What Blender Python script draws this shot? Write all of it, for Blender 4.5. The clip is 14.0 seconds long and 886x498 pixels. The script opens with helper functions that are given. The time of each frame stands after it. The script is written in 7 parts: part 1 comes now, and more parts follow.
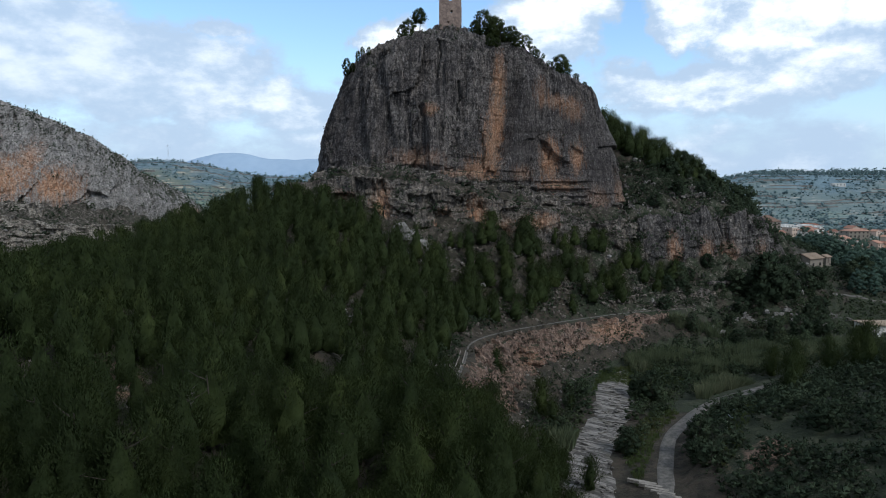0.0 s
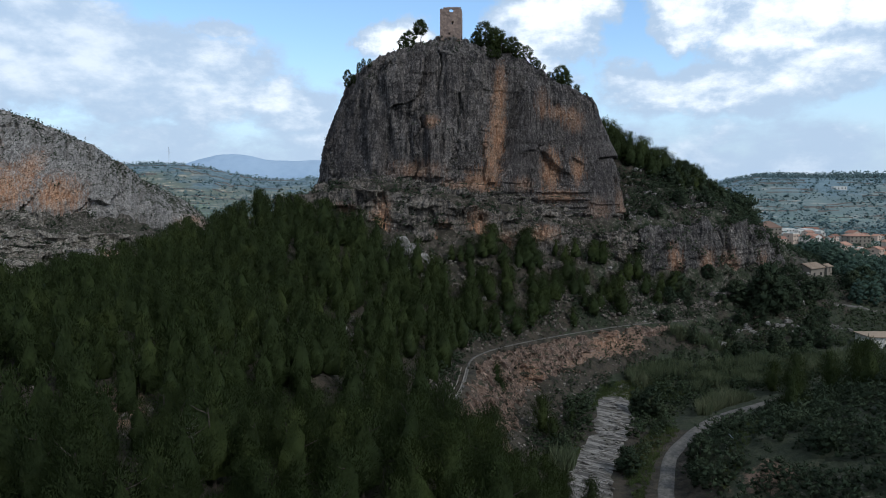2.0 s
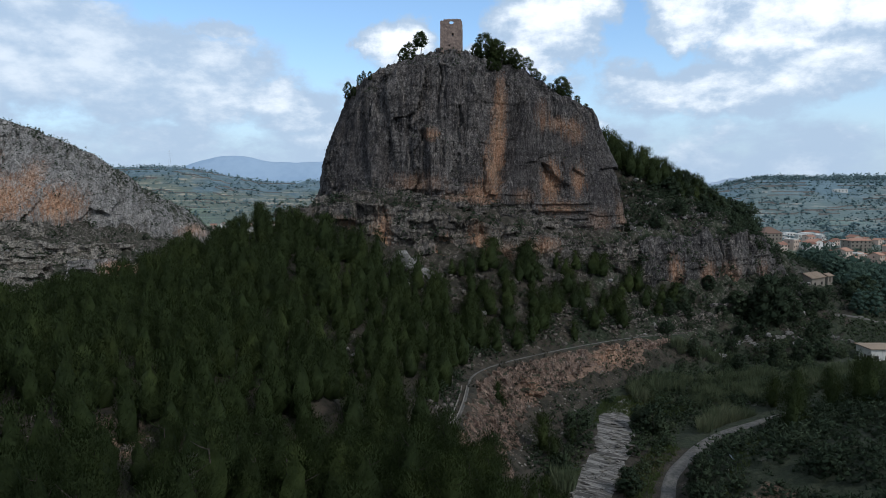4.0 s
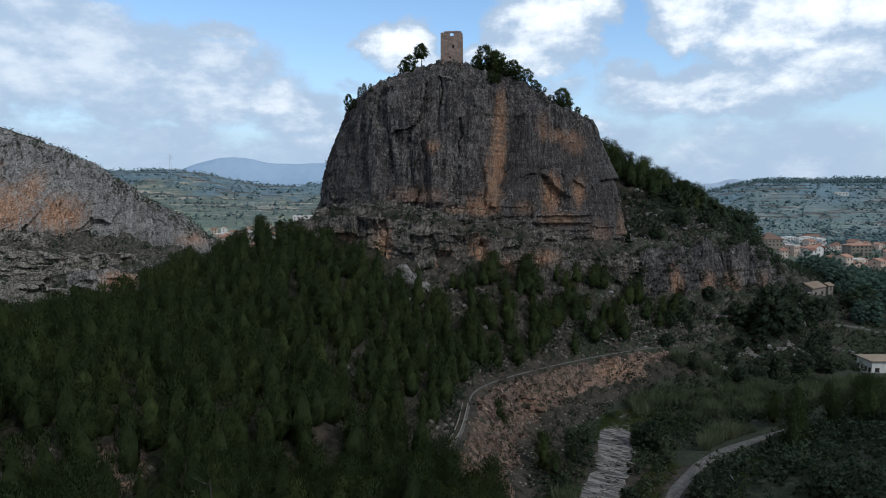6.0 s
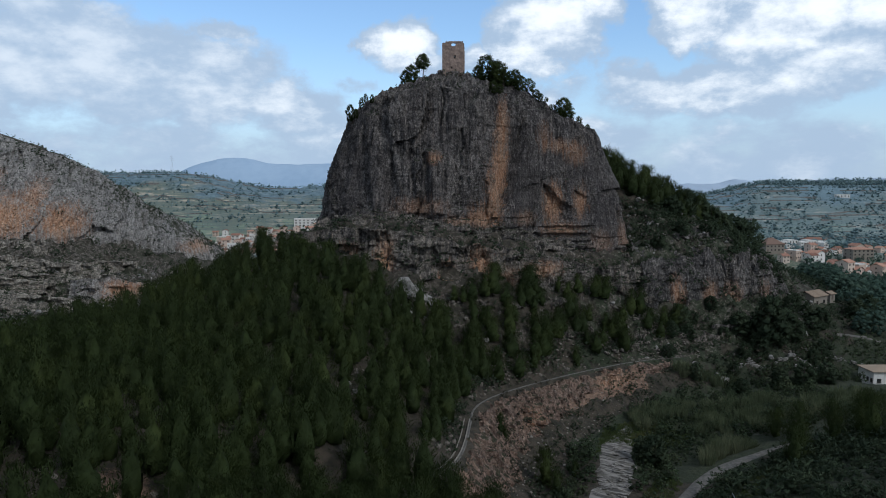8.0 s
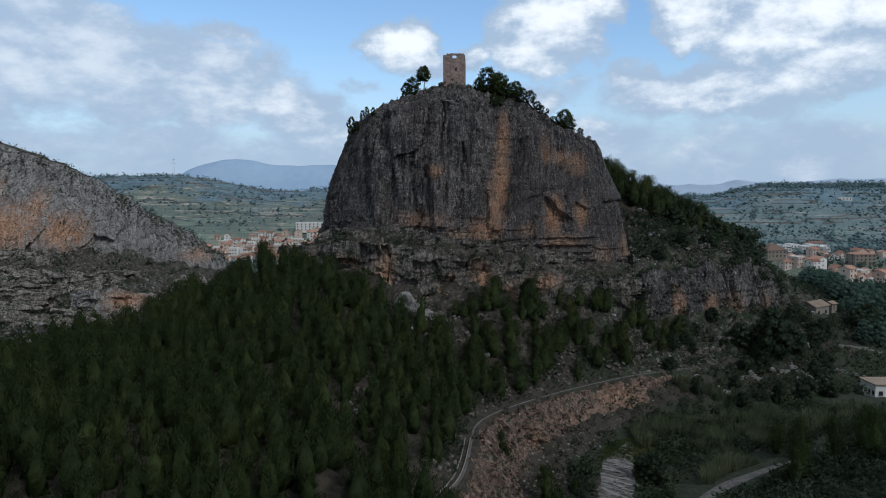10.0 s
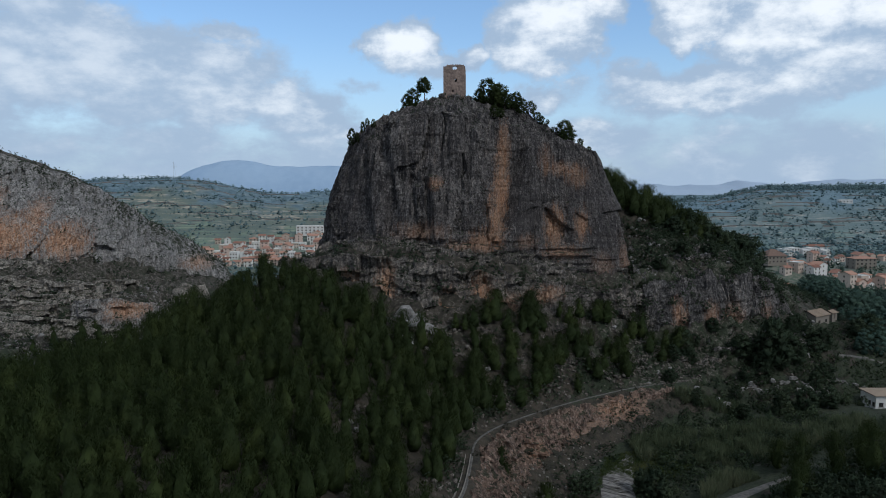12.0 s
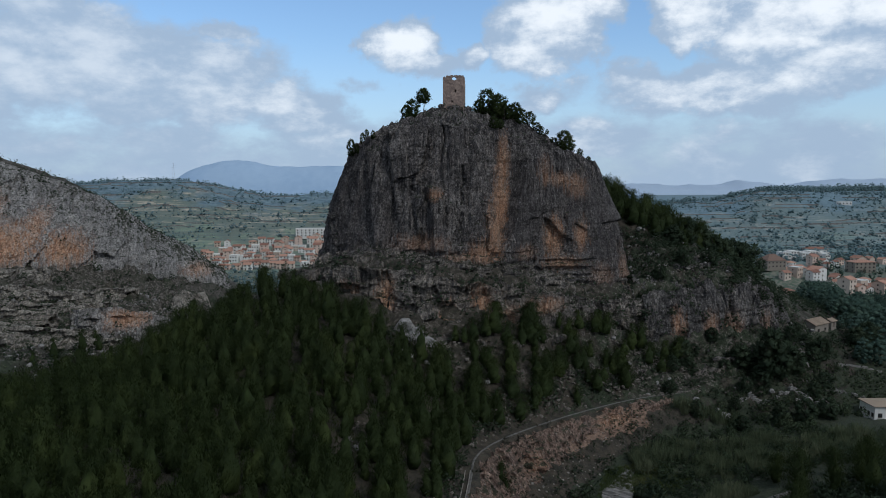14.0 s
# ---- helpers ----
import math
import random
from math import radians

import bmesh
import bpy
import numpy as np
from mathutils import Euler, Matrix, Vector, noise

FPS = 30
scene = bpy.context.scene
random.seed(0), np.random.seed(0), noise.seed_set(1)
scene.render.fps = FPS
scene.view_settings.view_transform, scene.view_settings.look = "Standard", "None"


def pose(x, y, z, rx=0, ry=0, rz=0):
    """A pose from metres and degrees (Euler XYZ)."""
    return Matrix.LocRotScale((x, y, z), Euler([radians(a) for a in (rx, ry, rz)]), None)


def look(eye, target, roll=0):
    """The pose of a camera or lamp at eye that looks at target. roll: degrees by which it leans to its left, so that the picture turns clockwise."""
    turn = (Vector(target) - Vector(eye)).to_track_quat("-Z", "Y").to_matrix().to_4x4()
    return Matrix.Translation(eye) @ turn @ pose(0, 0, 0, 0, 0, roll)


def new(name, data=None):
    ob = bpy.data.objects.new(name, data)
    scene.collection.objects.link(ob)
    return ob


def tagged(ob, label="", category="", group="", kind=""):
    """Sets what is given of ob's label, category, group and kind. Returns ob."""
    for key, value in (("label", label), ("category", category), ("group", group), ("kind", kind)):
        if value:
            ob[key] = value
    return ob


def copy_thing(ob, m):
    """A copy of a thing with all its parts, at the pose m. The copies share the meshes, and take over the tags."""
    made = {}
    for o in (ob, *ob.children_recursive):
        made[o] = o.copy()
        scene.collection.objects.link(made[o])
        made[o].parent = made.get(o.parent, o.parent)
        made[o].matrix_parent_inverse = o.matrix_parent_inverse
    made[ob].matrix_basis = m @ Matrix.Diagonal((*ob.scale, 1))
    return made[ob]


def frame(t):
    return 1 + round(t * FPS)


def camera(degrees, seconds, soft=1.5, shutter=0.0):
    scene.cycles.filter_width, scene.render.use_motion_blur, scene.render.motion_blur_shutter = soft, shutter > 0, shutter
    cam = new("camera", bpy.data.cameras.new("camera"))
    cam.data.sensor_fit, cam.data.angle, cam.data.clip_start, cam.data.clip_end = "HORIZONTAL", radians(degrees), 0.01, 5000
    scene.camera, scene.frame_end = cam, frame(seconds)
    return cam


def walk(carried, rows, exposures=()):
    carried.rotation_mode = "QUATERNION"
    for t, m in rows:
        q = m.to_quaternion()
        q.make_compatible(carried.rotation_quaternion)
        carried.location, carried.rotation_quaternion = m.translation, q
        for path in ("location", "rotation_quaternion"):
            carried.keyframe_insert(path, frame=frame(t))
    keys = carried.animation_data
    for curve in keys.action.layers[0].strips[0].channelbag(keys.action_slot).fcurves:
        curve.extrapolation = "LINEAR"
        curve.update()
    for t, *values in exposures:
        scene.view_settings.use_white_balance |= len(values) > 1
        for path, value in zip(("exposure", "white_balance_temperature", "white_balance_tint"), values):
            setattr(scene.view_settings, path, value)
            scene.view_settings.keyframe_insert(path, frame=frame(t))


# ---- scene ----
cam = camera(65.5, 14.0, soft=0.8)
METRES, EYE, TILT, LEAN, TURN = 24.0, 48.0, -5.2, 0.0, 0.0
ROWS = [
    (0.0, 0.0, 0.0, 0.0, 0.0, 0.0, -0.0),
    (0.5, -0.0002, -0.0006, 0.0347, 0.01, 0.01, 0.0),
    (1.0, 0.0002, -0.0013, 0.0686, 0.03, 0.02, -0.0),
    (1.5, 0.0012, -0.0031, 0.1031, 0.06, 0.04, -0.0),
    (2.0, 0.0012, -0.0043, 0.136, 0.08, 0.05, -0.01),
    (2.5, 0.0014, -0.0041, 0.1718, 0.1, 0.06, -0.0),
    (3.0, 0.0023, -0.0047, 0.2083, 0.11, 0.07, 0.02),
    (5.5, 0.004, -0.0103, 0.39, 0.17, 0.14, 0.11),
    (6.0, 0.0033, -0.0122, 0.4248, 0.18, 0.15, 0.11),
    (6.5, 0.0011, -0.014, 0.4582, 0.19, 0.13, 0.12),
    (7.0, -0.0003, -0.0165, 0.4913, 0.21, 0.12, 0.12),
    (7.5, -0.0009, -0.0175, 0.5235, 0.24, 0.11, 0.11),
    (8.0, -0.0016, -0.0172, 0.5584, 0.28, 0.13, 0.11),
    (10.5, 0.0091, -0.0207, 0.7476, 0.44, 0.17, 0.16),
    (11.0, 0.0106, -0.0219, 0.783, 0.44, 0.18, 0.18),
    (11.5, 0.0095, -0.0242, 0.816, 0.45, 0.17, 0.18),
    (12.0, 0.0085, -0.0266, 0.853, 0.46, 0.17, 0.19),
    (12.5, 0.0085, -0.0295, 0.8903, 0.45, 0.16, 0.2),
    (13.0, 0.0089, -0.0316, 0.9266, 0.44, 0.14, 0.21),
    (13.5, 0.0093, -0.0336, 0.962, 0.43, 0.12, 0.21),
    (14.0, 0.0097, -0.035, 0.9985, 0.43, 0.11, 0.22),
]
walk(cam, [(t, pose(0, 0, EYE, TILT, LEAN, TURN) @ pose(METRES * x, METRES * y, METRES * z, 90 + pitch, roll, yaw)) for t, x, y, z, yaw, pitch, roll in ROWS],
     exposures=[(0.0, 0.30, 6150, 8), (3.0, 0.18, 6150, 8), (7.5, 0.05, 6100, 8), (14.0, -0.15, 6050, 8)])

# ---- world and sun ----
SUN_DIR = Vector((0.52, -0.48, 0.70)).normalized()
sun_data = bpy.data.lights.new("sun", "SUN")
sun_data.energy, sun_data.angle, sun_data.color = 1.2, radians(12), (1.0, 0.955, 0.89)
sun = new("sun", sun_data)
sun.matrix_world = look(SUN_DIR * 400, (0, 0, 0))


class Nodes:
    """Short hand for building node trees."""

    def __init__(self, tree):
        self.tree = tree
        tree.nodes.clear()

    def add(self, kind, ins=None, operation="", clamp=False, curve="", blend="", attribute="", feature=""):
        node = self.tree.nodes.new(kind)
        if feature:
            node.feature = feature
        if operation:
            node.operation = operation
        if clamp:
            node.use_clamp = True
        if curve:
            node.interpolation_type = curve
        if blend:
            node.data_type, node.blend_type = "RGBA", blend
        if attribute:
            node.attribute_name = attribute
        for key, value in (ins or {}).items():
            self.feed(node.inputs[key], value)
        return node

    def feed(self, socket, value):
        if isinstance(value, bpy.types.NodeSocket):
            self.tree.links.new(value, socket)
        elif isinstance(value, (tuple, list)) and socket.type == "RGBA" and len(value) == 3:
            socket.default_value = (*value, 1)
        else:
            socket.default_value = value

    def math(self, op, a, b=0.0, c=0.0, clamp=False):
        return self.add("ShaderNodeMath", {0: a, 1: b, 2: c}, operation=op, clamp=clamp).outputs[0]

    def vec(self, op, a, b=(0, 0, 0)):
        return self.add("ShaderNodeVectorMath", {0: a, 1: b}, operation=op).outputs[0]

    def noise(self, vector, scale, detail=4.0, rough=0.55, warp=0.0):
        return self.add("ShaderNodeTexNoise", {"Vector": vector, "Scale": scale, "Detail": detail, "Roughness": rough, "Distortion": warp}).outputs[0]

    def ramp(self, value, low, high, to_low=0.0, to_high=1.0):
        return self.add("ShaderNodeMapRange", {0: value, 1: low, 2: high, 3: to_low, 4: to_high}, curve="SMOOTHSTEP").outputs[0]

    def mix(self, fac, a, b, blend="MIX"):
        node = self.add("ShaderNodeMix", blend=blend)
        self.feed(node.inputs[0], fac)
        self.feed(node.inputs[6], a)
        self.feed(node.inputs[7], b)
        return node.outputs[2]

    def stretch(self, vector, scale):
        return self.vec("MULTIPLY", vector, scale)


def build_sky():
    world = bpy.data.worlds.new("sky")
    scene.world = world
    world.use_nodes = True
    n = Nodes(world.node_tree)
    d = n.add("ShaderNodeTexCoord").outputs["Generated"]
    air = n.add("ShaderNodeTexSky")
    air.sky_type, air.sun_disc, air.sun_elevation, air.sun_rotation = "NISHITA", False, math.asin(SUN_DIR.z), math.atan2(SUN_DIR.x, SUN_DIR.y)
    air.air_density, air.dust_density, air.ozone_density = 1.0, 1.6, 1.2
    sky = air.outputs[0]
    # cloud banks: azimuth and height (degrees) of the middle, half width, half height, weight
    banks = [(-27.5, 9.0, 14, 6.5, 0.92), (-20.5, 8, 10, 5.5, 0.86), (-13, 6.2, 8, 3.6, 0.82), (-30.5, 13.4, 6, 3.4, 0.85), (-18, 11.5, 3, 1.6, 0.7), (-3.1, 11.9, 3.5, 3.0, 1.15), (-1.5, 9.8, 5.5, 1.8, 0.72), (2.5, 10.4, 3, 1.5, 0.8),
             (8.3, 13.0, 5.2, 4.8, 1.25), (12.6, 14.8, 2.8, 2.8, 1.0), (20, 13.0, 3.4, 3.2, 1.15), (24, 11.2, 4.6, 3.6, 1.1), (28, 13.4, 4.4, 4.2, 1.15), (32, 12.6, 4, 4, 1.1),
             (28.6, 8.6, 10, 3.4, 0.95), (21, 7.2, 12, 3.6, 0.88), (15.5, 8, 5.5, 2.8, 0.84), (8, 7.2, 6, 2.2, 0.7), (-6, 8.0, 4, 1.5, 0.62)]
    wob = n.add("ShaderNodeTexNoise", {"Vector": d, "Scale": 9.0, "Detail": 7.0, "Roughness": 0.6}).outputs["Color"]
    dw = n.vec("ADD", d, n.stretch(n.vec("SUBTRACT", wob, (0.5, 0.5, 0.5)), (0.16, 0.16, 0.11)))
    total = None
    for az, el, wide, high, weight in banks:
        a, e = radians(az), radians(el)
        c = (math.sin(a) * math.cos(e), math.cos(a) * math.cos(e), math.sin(e))
        off = n.stretch(n.vec("SUBTRACT", dw, c), (1 / radians(wide), 1 / radians(max(wide, 20)), 1 / radians(high)))
        r = n.add("ShaderNodeVectorMath", {0: off}, operation="LENGTH").outputs["Value"]
        m = n.math("MULTIPLY", n.ramp(r, 1.5, 0.0), weight)
        total = m if total is None else n.math("MAXIMUM", total, m)
    flat = n.stretch(d, (1, 1, 2.0))
    fine = n.noise(flat, 8.0, 9.0, 0.6)
    sepd = n.add("ShaderNodeSeparateXYZ", {0: d}).outputs
    veil = n.math("MULTIPLY", n.ramp(sepd["Z"], 0.17, 0.06), 0.62)
    # a thick cloud deck overhead and behind keeps this valley in shade
    round_sky = n.ramp(sepd["Y"], 0.74, 0.60)
    overhead = n.ramp(sepd["Z"], 0.30, 0.40)
    deck = n.math("MAXIMUM", round_sky, overhead)
    total = n.math("MAXIMUM", total, n.math("MAXIMUM", veil, n.math("MULTIPLY", deck, 0.9)))
    dens = n.math("ADD", total, n.math("MULTIPLY", n.math("SUBTRACT", fine, 0.5), 0.95))
    cover = n.ramp(dens, 0.36, 0.66)
    lit = n.ramp(n.math("ADD", n.math("MULTIPLY", dens, 0.8), n.math("MULTIPLY", n.math("SUBTRACT", n.noise(n.vec("ADD", flat, (0.02, 0, 0.03)), 13.0, 7.0, 0.6), 0.5), 1.3)), 0.45, 1.0)
    lit = n.math("MULTIPLY", lit, n.math("MULTIPLY", n.ramp(sepd["Z"], 0.02, 0.11, 0.4, 1.0), n.ramp(sepd["X"], -0.45, -0.05, 0.5, 1.0)))
    tone = n.mix(lit, (0.43, 0.535, 0.675), (1.05, 1.06, 1.07))
    tone = n.mix(deck, tone, n.mix(fine, (0.185, 0.215, 0.262), (0.455, 0.50, 0.57)))
    haze = n.ramp(sepd["Z"], 0.22, 0.0)
    blue = n.mix(n.math("MULTIPLY", haze, 0.6), n.stretch(sky, (0.150, 0.166, 0.178)), (0.55, 0.70, 0.885))
    out = n.mix(n.math("MULTIPLY", cover, 0.95), blue, tone)
    bg = n.add("ShaderNodeBackground", {"Color": out, "Strength": 1.0}).outputs[0]
    n.add("ShaderNodeOutputWorld", {"Surface": bg})


build_sky()


# ---- materials ----
def material(name):
    m = bpy.data.materials.new(name)
    m.use_nodes = True
    n = Nodes(m.node_tree)
    geo = n.add("ShaderNodeNewGeometry").outputs
    return m, n, geo


def finish(n, colour, rough=0.9, bump=None, strength=0.5, dist=0.1, **more):
    ins = {"Base Color": colour, "Roughness": rough, **more}
    if bump is not None:
        ins["Normal"] = n.add("ShaderNodeBump", {"Height": bump, "Strength": strength, "Distance": dist}).outputs[0]
    b = n.add("ShaderNodeBsdfPrincipled", ins)
    n.add("ShaderNodeOutputMaterial", {"Surface": b.outputs[0]})


def rock_material(name, grey, dark, stains, tan=(0.34, 0.25, 0.17), tan_amount=0.45, contrast=1.0, joints=0.8, wash=0.0, varnish=(), relief=0.6):
    """Limestone with vertical water streaks, tan weathering and rust-coloured stains at (x, y, z, rx, ry, rz, weight)."""
    m, n, geo = material(name)
    p = geo["Position"]
    big = n.noise(p, 0.05, 5, 0.6)
    mid = n.noise(p, 0.35, 6, 0.68)
    fine = n.noise(p, 1.6, 8, 0.75)
    streak = n.noise(n.stretch(p, (0.55, 0.55, 0.035)), 1.0, 7, 0.68, 0.6)
    streak2 = n.noise(n.stretch(p, (1.5, 1.5, 0.10)), 1.0, 6, 0.7, 0.5)
    bed = n.noise(n.stretch(p, (0.05, 0.05, 1.3)), 1.0, 5, 0.6, 0.3)
    col = n.mix(n.ramp(n.math("ADD", n.math("MULTIPLY", mid, 0.5), n.math("MULTIPLY", streak2, 0.5)), 0.40, 0.62), dark, grey)
    thin = n.noise(n.stretch(p, (3.2, 3.2, 0.10)), 1.0, 5, 0.7, 0.4)
    col = n.mix(n.ramp(thin, 0.54, 0.64, 0, 0.55), col, n.mix(0.5, dark, (0.03, 0.028, 0.03)))
    col = n.mix(n.ramp(thin, 0.44, 0.36, 0, 0.35), col, n.mix(0.5, grey, (0.6, 0.57, 0.53)))
    col = n.mix(n.ramp(streak, 0.50, 0.66, 0, 0.8), col, n.mix(0.5, dark, (0.03, 0.03, 0.034)))
    col = n.mix(n.math("MULTIPLY", n.ramp(n.math("ADD", n.math("MULTIPLY", streak2, 0.6), n.math("MULTIPLY", big, 0.4)), 0.52, 0.64), tan_amount), col, tan)
    grit = n.noise(p, 2.6, 5, 0.75)
    col = n.mix(n.ramp(fine, 0.57, 0.44, 0, 0.75 * contrast), col, n.mix(0.75, col, (0.015, 0.015, 0.018)))
    col = n.mix(n.ramp(fine, 0.53, 0.66, 0, 0.45 * contrast), col, n.mix(0.6, col, (0.75, 0.71, 0.66)))
    col = n.mix(n.ramp(grit, 0.56, 0.44, 0, 0.5 * contrast), col, n.mix(0.7, col, (0.02, 0.02, 0.022)))
    jag = n.vec("ADD", p, n.vec("MULTIPLY", n.add("ShaderNodeTexNoise", {"Vector": p, "Scale": 0.5, "Detail": 5.0, "Roughness": 0.65}).outputs["Color"], (3.0, 3.0, 3.0)))
    near = n.add("ShaderNodeTexVoronoi", {"Vector": n.stretch(jag, (0.42, 0.42, 0.16)), "Scale": 1.0}, feature="DISTANCE_TO_EDGE").outputs["Distance"]
    near2 = n.add("ShaderNodeTexVoronoi", {"Vector": n.stretch(jag, (1.1, 1.1, 0.55)), "Scale": 1.0}, feature="DISTANCE_TO_EDGE").outputs["Distance"]
    plate = n.add("ShaderNodeTexVoronoi", {"Vector": n.stretch(jag, (0.42, 0.42, 0.16)), "Scale": 1.0}).outputs["Color"]
    tone = n.add("ShaderNodeSeparateColor", {0: plate}).outputs["Red"]
    col = n.mix(n.ramp(tone, 0.55, 1.0, 0, 0.35), col, n.mix(0.5, col, grey))
    col = n.mix(n.ramp(tone, 0.4, 0.0, 0, 0.35), col, n.mix(0.5, col, dark))
    if wash:  # paler unstained patches, then black and pale water marks running down the face
        bare = n.noise(n.stretch(p, (0.16, 0.16, 0.07)), 1.0, 6, 0.7, 0.3)
        col = n.mix(n.ramp(bare, 0.50, 0.60, 0, 0.45 * wash), col, n.mix(n.ramp(fine, 0.4, 0.6), (0.22, 0.20, 0.19), (0.52, 0.48, 0.445)))
        veil = n.noise(n.stretch(p, (0.9, 0.9, 0.03)), 1.0, 8, 0.75, 0.25)
        where = n.ramp(n.noise(n.stretch(p, (0.07, 0.07, 0.05)), 1.0, 3), 0.42, 0.56)
        col = n.mix(n.math("MULTIPLY", n.ramp(veil, 0.50, 0.58, 0, wash), where), col, n.mix(0.78, col, (0.035, 0.033, 0.037)))
        col = n.mix(n.ramp(veil, 0.43, 0.36, 0, 0.6 * wash), col, (0.46, 0.41, 0.37))
    for x, y, z, rx, ry, rz, weight in varnish:  # dark desert-varnish sheets with streaky edges
        off = n.stretch(n.vec("SUBTRACT", p, (x, y, z)), (1 / rx, 1 / ry, 1 / rz))
        r = n.add("ShaderNodeVectorMath", {0: off}, operation="LENGTH").outputs["Value"]
        r = n.math("ADD", r, n.math("ADD", n.math("MULTIPLY", n.math("SUBTRACT", streak2, 0.5), 1.8), n.math("MULTIPLY", n.math("SUBTRACT", streak, 0.5), 1.4)))
        col = n.mix(n.math("MULTIPLY", n.ramp(r, 1.25, 0.5), weight), col, n.mix(0.72, col, n.mix(thin, (0.035, 0.031, 0.034), (0.12, 0.105, 0.104))))
    for x, y, z, rx, ry, rz, weight in stains:
        off = n.stretch(n.vec("SUBTRACT", p, (x, y, z)), (1 / rx, 1 / ry, 1 / rz))
        r = n.add("ShaderNodeVectorMath", {0: off}, operation="LENGTH").outputs["Value"]
        r = n.math("ADD", r, n.math("MULTIPLY", n.math("SUBTRACT", streak2, 0.5), 2.6))
        r = n.math("ADD", r, n.math("MULTIPLY", n.math("SUBTRACT", mid, 0.5), 1.2))
        k = n.math("MULTIPLY", n.ramp(r, 1.35, 0.15), weight)
        rust = n.mix(n.ramp(n.math("ADD", n.math("MULTIPLY", fine, 0.5), n.math("MULTIPLY", streak2, 0.5)), 0.38, 0.6), (0.50, 0.23, 0.115), (0.82, 0.54, 0.37))
        col = n.mix(k, col, rust)
    col = n.mix(n.ramp(fine, 0.50, 0.40, 0, 0.4), col, n.mix(0.6, col, (0.02, 0.018, 0.018)))
    joint = n.math("MAXIMUM", n.ramp(near, 0.05, 0.0), n.ramp(near2, 0.07, 0.0, 0, 0.65))
    col = n.mix(n.math("MULTIPLY", n.math("MULTIPLY", joint, n.ramp(n.noise(p, 0.25, 4), 0.35, 0.6)), joints * contrast), col, (0.02, 0.019, 0.02))
    col = n.mix(n.ramp(n.noise(p, 0.9, 5, 0.7), 0.60, 0.68, 0, 0.5), col, (0.46, 0.45, 0.43))
    up = n.add("ShaderNodeSeparateXYZ", {0: geo["Normal"]}).outputs["Z"]
    herb = n.math("MULTIPLY", n.ramp(up, 0.6, 0.85), n.ramp(n.noise(p, 0.6, 5, 0.7), 0.42, 0.54))
    col = n.mix(n.math("MULTIPLY", herb, 0.9), col, (0.04, 0.048, 0.022))
    h = n.math("ADD", n.math("MULTIPLY", fine, 0.5), n.math("ADD", n.math("MULTIPLY", streak2, 1.2), n.math("ADD", n.math("MULTIPLY", mid, 0.6), n.math("ADD", n.math("MULTIPLY", bed, 0.7), n.math("MULTIPLY", joint, -0.6)))))
    finish(n, col, 0.92, h, 1.0, relief)
    return m


ROCK = rock_material("crag_limestone", (0.47, 0.425, 0.405), (0.125, 0.113, 0.114), [
    (16.8, 208, 79, 2.2, 30, 9, 0.9), (16.2, 207, 70, 2.6, 30, 10, 1.0), (14.6, 205, 60, 3.2, 20, 9, 1.0), (11.0, 204, 53, 5.0, 20, 4.5, 0.8), (5, 202, 51.5, 9, 20, 2.0, 0.55), (33.5, 215, 56, 3.4, 20, 7, 1.0), (36, 214, 48.5, 7, 20, 2.2, 0.8), (42.2, 218, 57, 2.6, 20, 5, 0.85),
    (-3.5, 200, 70, 2.4, 8, 2.0, 0.85), (36, 217, 74.5, 6, 14, 2.2, 0.6), (41, 218, 72, 4, 14, 4, 0.5), (30.5, 214, 77, 2.5, 14, 5, 0.4), (58, 222, 45, 3.0, 12, 8, 0.55), (-8, 198, 56, 8, 12, 3, 0.5), (49, 219, 44, 5, 12, 4, 0.35), (24, 212, 52, 4, 12, 2.5, 0.4)], tan_amount=0.5, contrast=0.9, joints=0.6, wash=1.0, relief=1.2, varnish=[(25, 213, 64, 7, 30, 16, 0.75), (50, 221, 60, 9, 30, 18, 0.7), (38, 217, 67, 8, 30, 8, 0.6), (-31, 210, 66, 9, 30, 22, 0.6)])
LEDGE = rock_material("bedded_limestone", (0.55, 0.485, 0.415), (0.125, 0.112, 0.104), [
    (-17, 183, 42, 3.0, 10, 7, 1.0), (9.5, 186, 40, 3, 9, 6, 1.0), (0, 184, 38, 2.5, 9, 4, 0.9), (28, 199, 38, 6, 10, 2.5, 0.8), (17, 192, 36, 4, 9, 3, 0.7), (-28, 187, 44, 4, 9, 3, 0.6), (74, 222, 28, 5, 10, 6, 0.6), (98, 230, 28, 5, 10, 6, 0.4)], tan_amount=0.75, contrast=0.6, joints=0.6, wash=0.5, relief=0.85)
SHOULDER_ROCK = rock_material("shoulder_limestone", (0.27, 0.25, 0.238), (0.075, 0.070, 0.070), [
    (74, 221, 27, 3, 10, 6, 0.7), (86, 225, 27, 3, 10, 5, 0.5), (95, 229, 26, 4, 10, 5, 0.5), (108, 233, 25, 3, 10, 5, 0.4)], tan_amount=0.4, contrast=0.7, joints=0.4, wash=0.7)
